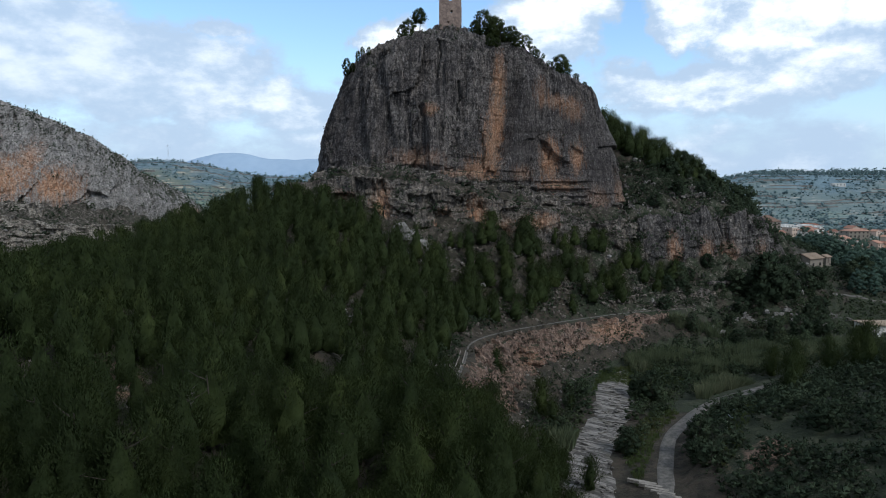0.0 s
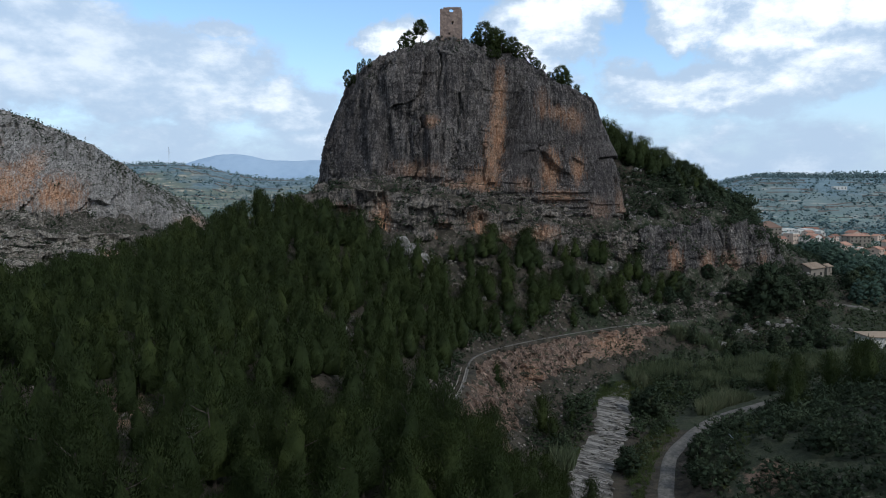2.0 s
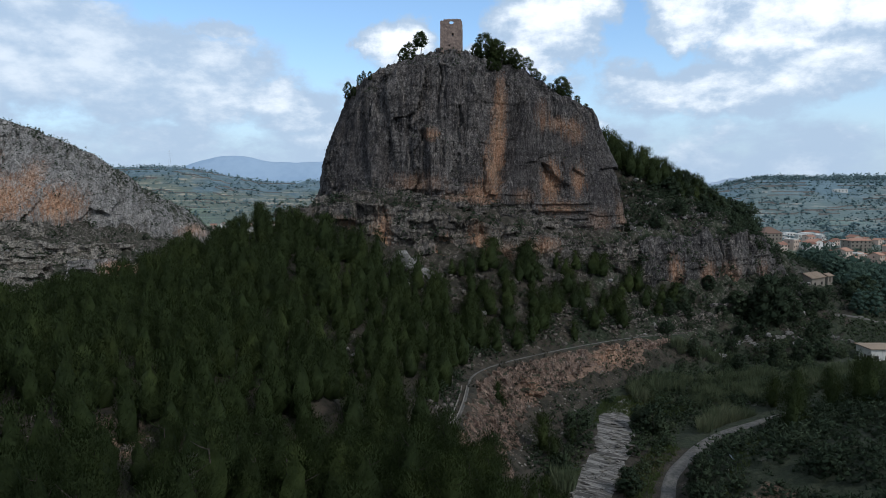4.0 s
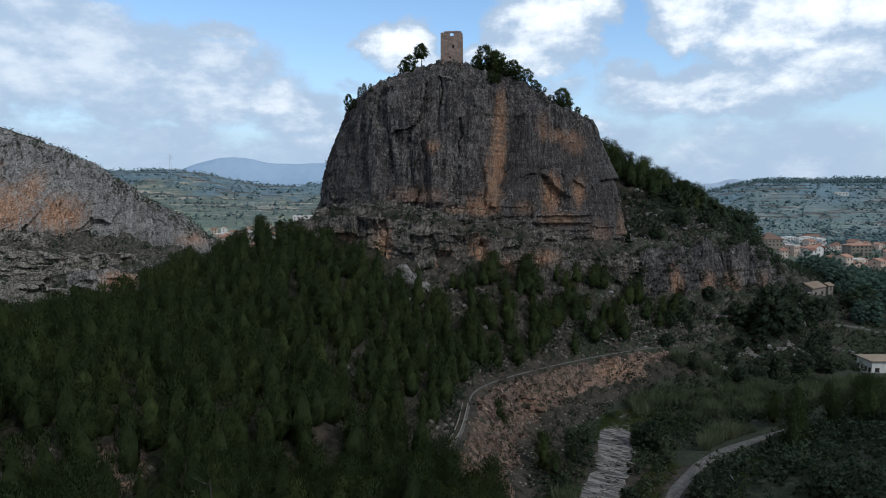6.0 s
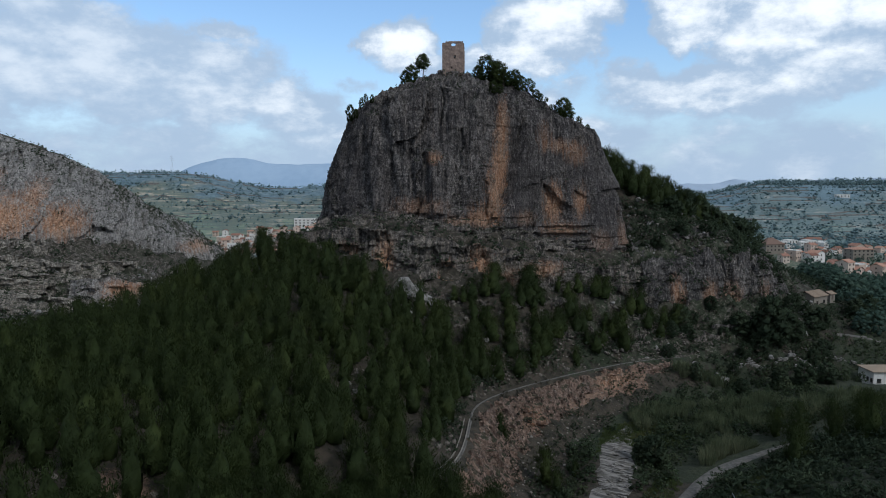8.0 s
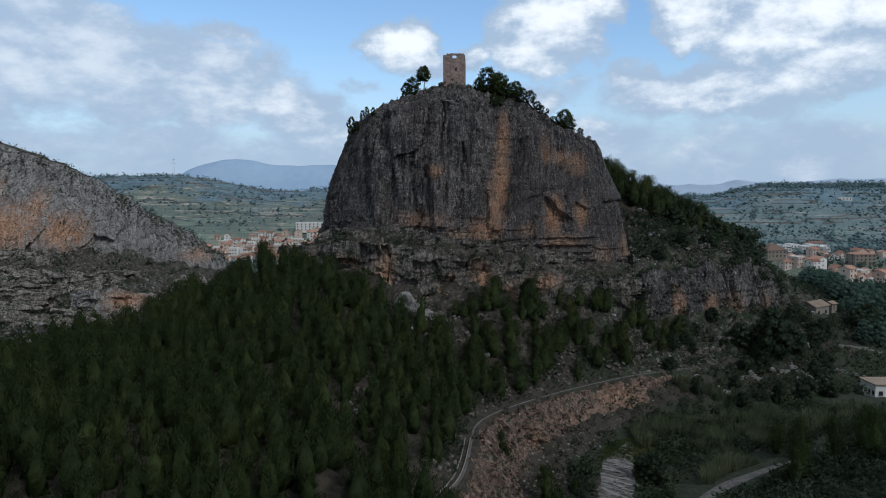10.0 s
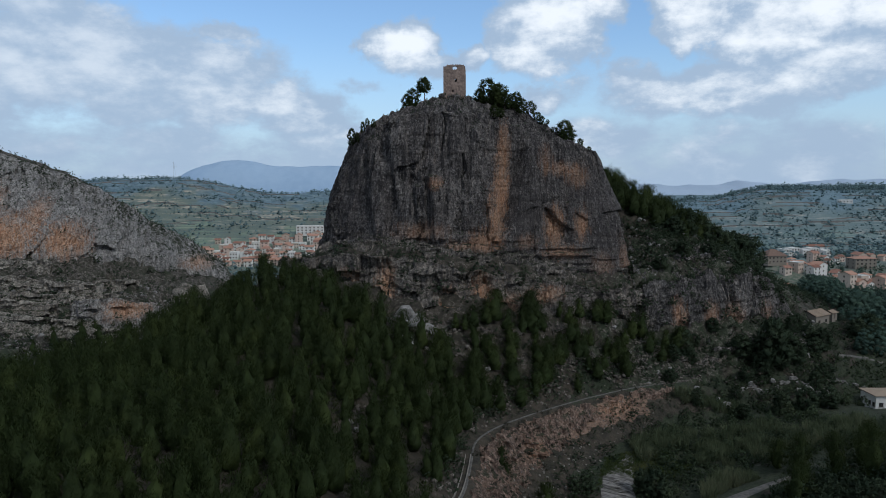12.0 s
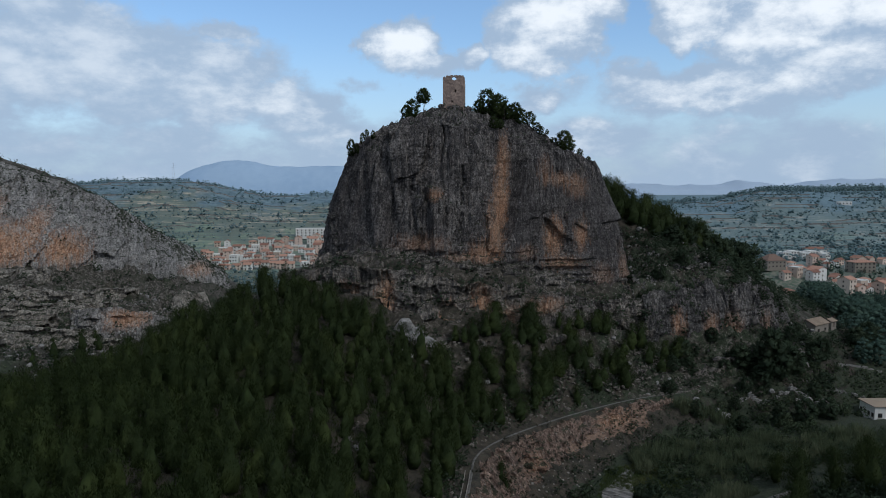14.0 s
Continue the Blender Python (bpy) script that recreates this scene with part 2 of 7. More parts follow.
MASSIF = rock_material("canyon_limestone", (0.74, 0.71, 0.68), (0.37, 0.358, 0.35), [
    (-171, 264, 50, 11, 30, 10, 1.0), (-153, 274, 48, 7, 26, 8, 1.0), (-186, 260, 62, 9, 30, 15, 1.0), (-196, 258, 72, 7, 30, 10, 0.9), (-162, 272, 58, 4, 30, 8, 0.7), (-176, 266, 64, 4, 30, 7, 0.6), (-117, 248, 25, 8, 10, 4, 0.9), (-116, 318, 35, 7, 12, 4, 0.7)], tan_amount=0.35, contrast=0.5, joints=0.4, wash=0.4)


GORGE_BEDS = rock_material("pale_bedded_limestone", (0.76, 0.70, 0.61), (0.36, 0.33, 0.29), [(-117, 248, 25, 8, 10, 4, 0.9)], tan_amount=0.5, contrast=0.6, joints=0.5)
RED = rock_material("red_bedded_earth", (0.50, 0.335, 0.255), (0.19, 0.122, 0.09), [(22, 150, 10, 5, 6, 3, 0.6), (44, 180, 10, 9, 8, 3, 0.6)], tan=(0.54, 0.40, 0.30), tan_amount=0.7, joints=0.4, contrast=0.5)


def ground_material():
    """Earth, scree, herbs and red clay, blended by the cover attribute; far land is tinted for haze."""
    m, n, geo = material("hillside_ground")
    p = geo["Position"]
    cov = n.add("ShaderNodeAttribute", attribute="cover").outputs["Color"]
    c = n.add("ShaderNodeSeparateColor", {0: cov}).outputs
    fine, mid, big = n.noise(p, 2.6, 6, 0.7), n.noise(p, 0.45, 5, 0.6), n.noise(p, 0.07, 4)
    soil = n.mix(n.ramp(mid, 0.35, 0.65), (0.022, 0.020, 0.015), (0.062, 0.049, 0.037))
    soil = n.mix(n.ramp(fine, 0.5, 0.62, 0, 0.55), soil, (0.05, 0.055, 0.028))
    cell = n.add("ShaderNodeTexVoronoi", {"Vector": p, "Scale": 0.9, "Randomness": 1.0})
    grain = n.noise(p, 0.9, 6, 0.72)
    stone = n.mix(n.ramp(grain, 0.47, 0.53), (0.034, 0.032, 0.022), n.mix(n.ramp(fine, 0.40, 0.60), (0.05, 0.044, 0.038), (0.20, 0.18, 0.16)))
    stone = n.mix(n.ramp(cell.outputs["Distance"], 0.5, 0.75, 0, 0.4), stone, (0.04, 0.037, 0.033))
    stone = n.mix(n.ramp(n.noise(p, 0.16, 5, 0.7), 0.50, 0.62, 0, 0.7), stone, (0.042, 0.044, 0.030))
    green = n.mix(n.ramp(mid, 0.35, 0.65), (0.020, 0.031, 0.015), (0.040, 0.050, 0.027))
    green = n.mix(n.ramp(fine, 0.56, 0.68, 0, 0.55), green, (0.085, 0.085, 0.052))
    green = n.mix(n.ramp(grain, 0.53, 0.47, 0, 0.5), green, (0.018, 0.025, 0.012))
    red = n.mix(n.ramp(n.noise(n.stretch(p, (0.5, 0.5, 2.5)), 1.0, 5, 0.65, 0.5), 0.35, 0.65), (0.12, 0.078, 0.056), (0.27, 0.18, 0.13))
    red = n.mix(n.ramp(fine, 0.56, 0.66, 0, 0.5), red, (0.10, 0.07, 0.05))
    j = n.math("MULTIPLY", n.math("SUBTRACT", n.math("ADD", n.math("MULTIPLY", mid, 0.6), n.math("MULTIPLY", fine, 0.4)), 0.5), 1.3)
    col = n.mix(n.ramp(n.math("ADD", c["Green"], j), 0.4, 0.6), soil, green)
    col = n.mix(n.ramp(n.math("ADD", c["Red"], j), 0.4, 0.6), col, stone)
    col = n.mix(n.ramp(n.math("ADD", c["Blue"], j), 0.4, 0.6), col, red)
    # far fields: pale terraces, scrub and plots, made paler and bluer for haze
    field = n.noise(n.stretch(p, (0.010, 0.055, 0.35)), 1.0, 8, 0.7, 0.4)
    fcol = n.mix(n.ramp(field, 0.50, 0.59), (0.165, 0.20, 0.165), (0.47, 0.42, 0.335))
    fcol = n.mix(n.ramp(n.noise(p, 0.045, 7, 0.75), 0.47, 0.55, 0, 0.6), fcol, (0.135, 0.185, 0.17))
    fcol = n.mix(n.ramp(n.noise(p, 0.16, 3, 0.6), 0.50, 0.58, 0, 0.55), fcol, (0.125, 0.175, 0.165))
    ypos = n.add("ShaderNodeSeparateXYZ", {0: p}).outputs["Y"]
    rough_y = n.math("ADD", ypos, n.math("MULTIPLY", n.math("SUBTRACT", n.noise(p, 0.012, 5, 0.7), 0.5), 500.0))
    # upper woods, with haze blue in their ground colour
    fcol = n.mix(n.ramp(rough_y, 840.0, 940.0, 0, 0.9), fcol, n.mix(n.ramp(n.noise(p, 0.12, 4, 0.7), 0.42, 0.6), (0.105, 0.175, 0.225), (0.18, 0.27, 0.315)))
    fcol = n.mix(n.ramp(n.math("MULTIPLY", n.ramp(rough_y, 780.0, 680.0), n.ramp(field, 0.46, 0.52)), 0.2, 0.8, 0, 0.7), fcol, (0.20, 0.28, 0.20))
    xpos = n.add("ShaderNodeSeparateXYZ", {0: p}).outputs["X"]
    # haze as a blue mix that grows towards the right-hand hill
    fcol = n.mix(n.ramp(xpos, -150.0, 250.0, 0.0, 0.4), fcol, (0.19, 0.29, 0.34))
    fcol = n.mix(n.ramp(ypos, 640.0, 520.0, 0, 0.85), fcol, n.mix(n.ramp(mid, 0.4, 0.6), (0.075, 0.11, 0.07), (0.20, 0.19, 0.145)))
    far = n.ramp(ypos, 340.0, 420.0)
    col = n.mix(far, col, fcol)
    h = n.math("ADD", n.math("MULTIPLY", fine, 0.6), n.math("ADD", mid, n.math("MULTIPLY", cell.outputs["Distance"], -0.5)))
    finish(n, col, 0.95, h, 0.8, 0.35)
    return m


def foliage_material(name, dark, light, tip, big_scale=0.06):
    m, n, geo = material(name)
    p = geo["Position"]
    isle = geo["Random Per Island"]
    rand = n.add("ShaderNodeObjectInfo").outputs["Random"]
    col = n.mix(n.ramp(n.math("ADD", n.math("MULTIPLY", isle, 0.07), n.math("MULTIPLY", n.math("ADD", n.noise(p, big_scale, 3), n.noise(p, 0.55, 3)), 0.375)), 0.33, 0.66), dark, light)
    col = n.mix(n.math("MULTIPLY", n.ramp(isle, 0.7, 1.0), 0.1), col, tip)
    col = n.mix(n.ramp(n.noise(p, 0.11, 2), 0.5, 0.68, 0, 0.45), col, tip)
    col = n.mix(n.math("MULTIPLY", rand, 0.2), col, n.mix(0.5, col, tip))
    b = n.add("ShaderNodeBsdfPrincipled", {"Base Color": col, "Roughness": 0.75, "Specular IOR Level": 0.2})
    t = n.add("ShaderNodeBsdfTranslucent", {"Color": n.mix(0.5, col, tip)})
    s = n.add("ShaderNodeMixShader", {0: 0.34, 1: b.outputs[0], 2: t.outputs[0]})
    n.add("ShaderNodeOutputMaterial", {"Surface": s.outputs[0]})
    return m


def plain_material(name, a, b, scale=1.0, rough=0.85, bump=0.3, dist=0.03, **more):
    m, n, geo = material(name)
    p = geo["Position"]
    f = n.noise(p, scale, 6, 0.65)
    g = n.noise(p, scale * 7, 4, 0.6)
    v = n.math("ADD", n.math("MULTIPLY", f, 0.65), n.math("MULTIPLY", g, 0.35))
    col = n.mix(n.ramp(v, 0.38, 0.62), a, b)
    rand = n.add("ShaderNodeObjectInfo").outputs["Random"]
    col = n.mix(n.math("MULTIPLY", rand, 0.25), col, n.mix(0.5, col, a))
    finish(n, col, rough, v, bump, dist, **more)
    return m


GROUND = ground_material()
PINE = foliage_material("pine_needles", (0.023, 0.038, 0.0125), (0.046, 0.072, 0.021), (0.082, 0.108, 0.030))
SCRUB = foliage_material("evergreen_shrub_leaves", (0.034, 0.056, 0.033), (0.070, 0.107, 0.062), (0.115, 0.15, 0.088))
BROAD = foliage_material("broad_leaves", (0.042, 0.068, 0.036), (0.092, 0.130, 0.068), (0.155, 0.18, 0.10))
# pale blue-green leaves: haze over the far hills, put into the colour
HAZE_LEAF = foliage_material("haze_tinted_leaves", (0.15, 0.235, 0.265), (0.22, 0.33, 0.35), (0.30, 0.41, 0.36), 0.01)
CANE = foliage_material("cane_leaves", (0.07, 0.10, 0.052), (0.14, 0.175, 0.092), (0.24, 0.25, 0.155))
GRASS = foliage_material("grass_blades", (0.05, 0.085, 0.028), (0.10, 0.165, 0.052), (0.21, 0.20, 0.085))
# green of the mixed wood, shifted lighter and bluer to include some haze
MIX_HAZE_LEAF = foliage_material("mixed_leaves_with_haze", (0.048, 0.090, 0.073), (0.095, 0.165, 0.128), (0.15, 0.22, 0.155))
DRY = foliage_material("dry_shrub_leaves", (0.045, 0.048, 0.034), (0.085, 0.085, 0.062), (0.13, 0.12, 0.09))
BARK = plain_material("pine_bark", (0.045, 0.036, 0.03), (0.10, 0.083, 0.07), 3.0)
DEADWOOD = plain_material("dead_wood", (0.20, 0.18, 0.17), (0.34, 0.31, 0.29), 3.0)
TRACK = plain_material("gravel_track", (0.075, 0.072, 0.066), (0.17, 0.162, 0.148), 1.3)
SCREE = plain_material("brownish_scree", (0.07, 0.061, 0.052), (0.225, 0.20, 0.175), 0.9, bump=0.7, dist=0.15)
BOULDER = plain_material("pale_limestone_boulder", (0.13, 0.126, 0.12), (0.36, 0.347, 0.33), 0.9, bump=0.7, dist=0.15)


def slab_material():
    """Pale limestone with its beds running slantwise across the stream."""
    m, n, geo = material("river_limestone")
    p = geo["Position"]
    q = n.add("ShaderNodeSeparateXYZ", {0: p}).outputs
    u = n.math("ADD", n.math("MULTIPLY", q["X"], 0.83), n.math("MULTIPLY", q["Y"], -0.55))
    v = n.math("ADD", n.math("MULTIPLY", q["X"], 0.55), n.math("MULTIPLY", q["Y"], 0.83))
    uv = n.add("ShaderNodeCombineXYZ", {0: n.math("MULTIPLY", u, 0.16), 1: n.math("MULTIPLY", v, 1.15), 2: n.math("MULTIPLY", q["Z"], 0.5)}).outputs[0]
    bed, fine, mid = n.noise(uv, 1.0, 6, 0.65, 0.5), n.noise(p, 3.0, 5, 0.7), n.noise(p, 0.3, 4)
    col = n.mix(n.ramp(bed, 0.42, 0.6), (0.085, 0.08, 0.074), (0.30, 0.285, 0.265))
    col = n.mix(n.ramp(fine, 0.55, 0.7, 0, 0.5), col, (0.14, 0.13, 0.115))
    col = n.mix(n.ramp(mid, 0.52, 0.66, 0, 0.55), col, (0.10, 0.095, 0.07))
    finish(n, col, 0.9, n.math("ADD", bed, n.math("MULTIPLY", fine, 0.4)), 1.0, 0.4)
    return m


SLAB = slab_material()
CONCRETE = plain_material("ditch_concrete", (0.18, 0.165, 0.145), (0.33, 0.305, 0.27), 1.2)
# both ranges carry the blue of haze as their base colour
HAZE_HILL = plain_material("haze_blue_mountain", (0.36, 0.51, 0.70), (0.42, 0.57, 0.75), 0.004, bump=0.0)
HAZE_FAR = plain_material("haze_blue_range", (0.42, 0.53, 0.67), (0.46, 0.57, 0.71), 0.004, bump=0.0)


# ---- numeric helpers ----
_rng = np.random.default_rng(7)
_PERM = _rng.permutation(256)
_PERM = np.concatenate([_PERM, _PERM, _PERM])
_GRAD = _rng.normal(size=(256, 3))
_GRAD /= np.linalg.norm(_GRAD, axis=1)[:, None]


def perlin(x, y, z=0.0):
    """Gradient noise for arrays, about -0.6 to 0.6."""
    x, y, z = np.broadcast_arrays(np.asarray(x, float), np.asarray(y, float), np.asarray(z, float))
    xi, yi, zi = np.floor(x).astype(int), np.floor(y).astype(int), np.floor(z).astype(int)
    xf, yf, zf = x - xi, y - yi, z - zi
    u, v, w = (f * f * f * (f * (f * 6 - 15) + 10) for f in (xf, yf, zf))
    out = 0.0
    for a in (0, 1):
        for b in (0, 1):
            for c in (0, 1):
                g = _GRAD[_PERM[_PERM[_PERM[(xi + a) & 255] + ((yi + b) & 255)] + ((zi + c) & 255)]]
                dot = g[..., 0] * (xf - a) + g[..., 1] * (yf - b) + g[..., 2] * (zf - c)
                out = out + dot * (u if a else 1 - u) * (v if b else 1 - v) * (w if c else 1 - w)
    return out


def fbm(x, y, z=0.0, octaves=4, gain=0.5):
    out, amp, f = 0.0, 1.0, 1.0
    for k in range(octaves):
        out = out + amp * perlin(np.asarray(x) * f + 17 * k, np.asarray(y) * f + 5 * k, np.asarray(z) * f)
        amp, f = amp * gain, f * 2.03
    return out


def cells(i, j, seed=0):
    """A random number from 0 to 1 for each pair of whole numbers."""
    return _PERM[_PERM[(i.astype(int) + seed) & 255] + (j.astype(int) & 255)] / 255.0


def facets(u, v, seed, tilt):
    """Broken rock: each irregular cell of the uv plane is a flat piece with its own offset and slope."""
    best, out = np.full(u.shape, 1e9), np.zeros(u.shape)
    iu, iv = np.floor(u), np.floor(v)
    for a in (-1, 0, 1):
        for b in (-1, 0, 1):
            ci, cj = iu + a, iv + b
            cu, cv = ci + cells(ci, cj, seed), cj + cells(ci, cj, seed + 31)
            d = (u - cu) ** 2 + (v - cv) ** 2
            h = cells(ci, cj, seed + 57) - 0.5 + tilt * ((cells(ci, cj, seed + 83) - 0.5) * (u - cu) + (cells(ci, cj, seed + 101) - 0.5) * (v - cv)) * 2
            out = np.where(d < best, h, out)
            best = np.minimum(d, best)
    return out


def smooth(a, b, x):
    t = np.clip((x - a) / (b - a), 0, 1)
    return t * t * (3 - 2 * t)


def along(line, step):
    """Points on a polyline, about step apart."""
    pts = np.asarray(line, float)
    out = [pts[0]]
    for a, b in zip(pts[:-1], pts[1:]):
        k = max(1, int(np.linalg.norm(b - a) / step))
        out += [a + (b - a) * (i + 1) / k for i in range(k)]
    return np.array(out)


def line_near(line, X, Y):
    """Distance to a polyline in plan, and its height at the nearest place."""
    best, zed = np.full(X.shape, 1e9), np.zeros(X.shape)
    pts = np.asarray(line, float)
    for a, b in zip(pts[:-1], pts[1:]):
        dx, dy = b[0] - a[0], b[1] - a[1]
        t = np.clip(((X - a[0]) * dx + (Y - a[1]) * dy) / (dx * dx + dy * dy), 0, 1)
        d = np.hypot(X - a[0] - t * dx, Y - a[1] - t * dy)
        zed = np.where(d < best, a[2] + t * (b[2] - a[2]), zed)
        best = np.minimum(d, best)
    return best, zed


def inside(poly, x, y):
    hit = np.zeros(np.shape(x), bool)
    for (ax, ay), (bx, by) in zip(poly, poly[1:] + poly[:1]):
        cross = ((ay > y) != (by > y)) & (x < (bx - ax) * (y - ay) / (by - ay + 1e-12) + ax)
        hit ^= cross
    return hit


def smoothed(line, rounds=2):
    """Chaikin's corner cutting."""
    pts = [np.asarray(p, float) for p in line]
    for _ in range(rounds):
        out = [pts[0]]
        for a, b in zip(pts[:-1], pts[1:]):
            out += [a * 0.75 + b * 0.25, a * 0.25 + b * 0.75]
        pts = out + [pts[-1]]
    return np.array(pts)


# ---- plan of the land: lines of known height ----
RIVER = [(-20, -60, 0), (2, 20, 0.8), (18, 65, 1.6), (22, 95, 2.4), (23.4, 108, 2.7), (27.6, 120, 3.0), (33, 131, 3.3), (37.5, 149, 3.6), (44, 163, 3.9), (58, 175, 4.1), (80, 183, 4.4), (112, 190, 4.8), (160, 192, 5.2), (260, 196, 6)]
DITCH = [(-14, 88, 15.2), (-2.8, 104.6, 15.0), (1.6, 113.5, 15.0), (3.2, 120.5, 14.95), (4.6, 133, 14.9), (5.4, 143, 14.9), (9.5, 150.5, 14.8), (15, 157.5, 14.5), (26.7, 169.8, 13.8), (40, 181, 13.3), (53.4, 190.5, 12.9), (68, 197, 12.4)]
ROAD = [(20, 40, 5), (28, 75, 4.0), (32.5, 97, 3.6), (35.5, 106, 3.6), (38, 114, 3.8), (42.5, 122, 4.2), (52, 133, 4.9), (63.5, 140.5, 5.4), (74, 145.5, 6.2), (88, 151, 7.0), (110, 160, 7.5)]
CREST = [(-150, 95, 28), (-110, 112, 27), (-84, 130, 28), (-74, 144, 30.5), (-63, 160, 34), (-58, 178, 39), (-50, 187, 43.5), (-42, 200, 48)]
SPUR_LINES = [
    [(-42, 77, 25), (-25, 67, 22), (-8, 76, 19), (4, 73, 16.5), (12, 72, 12)], [(-38, 94, 28.5), (-30, 102, 28), (-4, 94, 19.5)],
    [(-57, 107, 30), (-46, 116, 28.5), (-30, 114, 26.5), (-16, 112, 20)], [(-46, 140, 31), (-21, 141, 29), (-18, 126, 24), (-6, 132, 20)],
    [(-60, 40, 20), (-20, 30, 16), (5, 35, 9)], [(-120, 60, 30), (-80, 80, 28)], [(-36, 165, 39), (-22, 160, 36.5), (-8, 158, 29), (2, 158, 21)],
]
# below the stepped cliff and its screes, the ledge above, the foot of the main wall
CRAG_LINES = [
    [(-44, 193, 45), (-30, 185, 43), (-15, 179, 38), (-9, 168, 35), (-3, 178, 34), (10, 182, 33.5), (22, 190, 32.5), (33, 198, 33), (45, 204, 31), (58, 210, 28)],
    [(14, 172, 22), (30, 186, 21.5), (44, 196, 22), (56, 202, 20), (74, 204, 14), (92, 210, 13)],
]
LEDGE_LINES = [
    [(-42, 200, 49.5), (-29, 192, 51), (-15, 187, 50), (-2, 187, 47.5), (10, 191, 45), (22, 199, 42.5), (33, 206, 40), (45, 211, 38), (58, 217, 37.5)],
    [(-40, 212, 50), (-22, 198, 52.5), (13, 206, 51), (36, 218, 46), (59, 226, 41)], [(0, 235, 52), (30, 245, 50)],
]
# outcrops of the shoulder, its crest and its back
SHOULDER_LINES = [
    [(62, 215, 24), (75, 219, 22.5), (88, 223, 22), (99, 227, 23), (112, 233, 21), (124, 244, 20)],
    [(64, 221, 40), (77, 227, 39), (89, 231, 37.5), (100, 234, 36.5), (112, 241, 33.5), (123, 252, 30)],
    [(56, 252, 67), (61, 258, 64.5), (68, 262, 60), (78, 268, 55), (91, 275, 50), (101, 282, 45), (113, 289, 38.5), (134, 302, 30), (165, 325, 17)], [(70, 300, 40), (110, 330, 22), (30, 330, 28), (-20, 320, 20)],
    [(128, 246, 20), (136, 250, 19.5), (146, 256, 17), (165, 262, 12)], [(80, 195, 5.5), (111, 203, 6), (126, 205, 2.6), (150, 206, 3.5)], [(105, 212, 12), (120, 222, 12), (145, 232, 10), (200, 240, 7)],
]
# bank on the near side of the track
BANK_LINES = [
    [(48, 92, 9.5), (56, 92, 12.5), (80, 90, 20), (130, 90, 28)], [(47, 108, 8.5), (51, 110, 10.6), (75, 112, 16), (120, 115, 22)], [(60, 128, 6.5), (70, 134, 7.5), (90, 135, 13), (130, 140, 16)], [(100, 160, 8), (140, 165, 10), (200, 170, 12)],
    [(40, 60, 10), (80, 50, 20), (140, 40, 30)],
]
# gorge, the canyon wall beyond it, and the rim of the land
GORGE_LINES = [
    [(-150, 150, 22), (-110, 165, 18), (-92, 200, 15), (-84, 250, 13), (-76, 320, 12), (-60, 400, 12)], [(-170, 190, 28), (-127, 200, 23), (-110, 215, 18)],
    [(-200, 235, 40), (-157, 255, 37), (-148, 252, 31), (-130, 240, 22.5), (-117, 243, 20), (-103, 252, 17)],
    [(-190, 249, 44.5), (-168, 260, 42), (-152, 271, 40), (-138, 284, 38), (-126, 297, 35), (-113, 313, 30)],
    [(-230, 288, 97), (-190, 290, 82), (-170, 298, 75), (-158, 309, 68.5), (-148, 319, 60), (-138, 328, 50), (-124, 340, 39), (-110, 348, 28), (-100, 356, 20)],
]
OUTER_LINES = [
    [(-260, 400, 60), (-150, 420, 20), (0, 420, 14), (150, 420, 12), (260, 420, 12)], [(-300, 100, 40), (-300, 250, 80), (-250, 0, 30), (0, -60, 10), (250, 0, 40), (330, 120, 30), (330, 300, 10)],
]
BREAKS = [RIVER, DITCH, CREST, [(x + 5 + 0.1 * z, y - 5, 6.2) for x, y, z in DITCH[3:10]]] + SPUR_LINES + CRAG_LINES + LEDGE_LINES + SHOULDER_LINES + BANK_LINES + GORGE_LINES + OUTER_LINES


def _fit_plan():
    pts = np.concatenate([along(b, 14.0) for b in BREAKS])
    keep = []
    for i, q in enumerate(pts):
        if all(np.hypot(*(q[:2] - pts[k][:2])) > 1.5 for k in keep):
            keep.append(i)
    pts = pts[keep]
    r = np.hypot(pts[:, None, 0] - pts[None, :, 0], pts[:, None, 1] - pts[None, :, 1])
    k = len(pts)
    a = np.zeros((k + 1, k + 1))
    a[:k, :k], a[:k, k], a[k, :k] = -r - 0.6 * np.eye(k), 1, 1
    w = np.linalg.solve(a, np.append(pts[:, 2], 0))
    return pts, w


PLAN_PTS, PLAN_W = _fit_plan()


def far_land(X, Y):
    az = X / np.maximum(Y, 1)
    top = 63 + 19 * smooth(-0.22, -0.40, az) + 5 * smooth(0.2, 0.5, az) - 14 * smooth(0.47, 0.37, az) * smooth(0.0, 0.2, az)
    rise = 0.15 * smooth(690, 860, Y) + 0.85 * smooth(740, 1010, Y)
    low = 6 - 5 * smooth(40, -60, X)
    z = low + 13 * smooth(590, 745, Y) * smooth(-60, -110, X) * smooth(860, 760, Y) + (17 - low) * smooth(690, 830, Y) + (top - 17) * rise + fbm(X / 160, Y / 160, octaves=4) * 9 * smooth(600, 900, Y)
    z = z - (z - 25) * smooth(1080, 1700, Y)
    step = 4.0
    q = np.floor(z / step) * step + step * smooth(0.72, 1.0, z / step - np.floor(z / step))
    z = z + 15.0 * np.exp(-((X - 204) ** 2 + (Y - 428) ** 2) / 900)
    return z + (q - z) * 0.8 * smooth(560, 700, Y) * smooth(1200, 1000, Y)


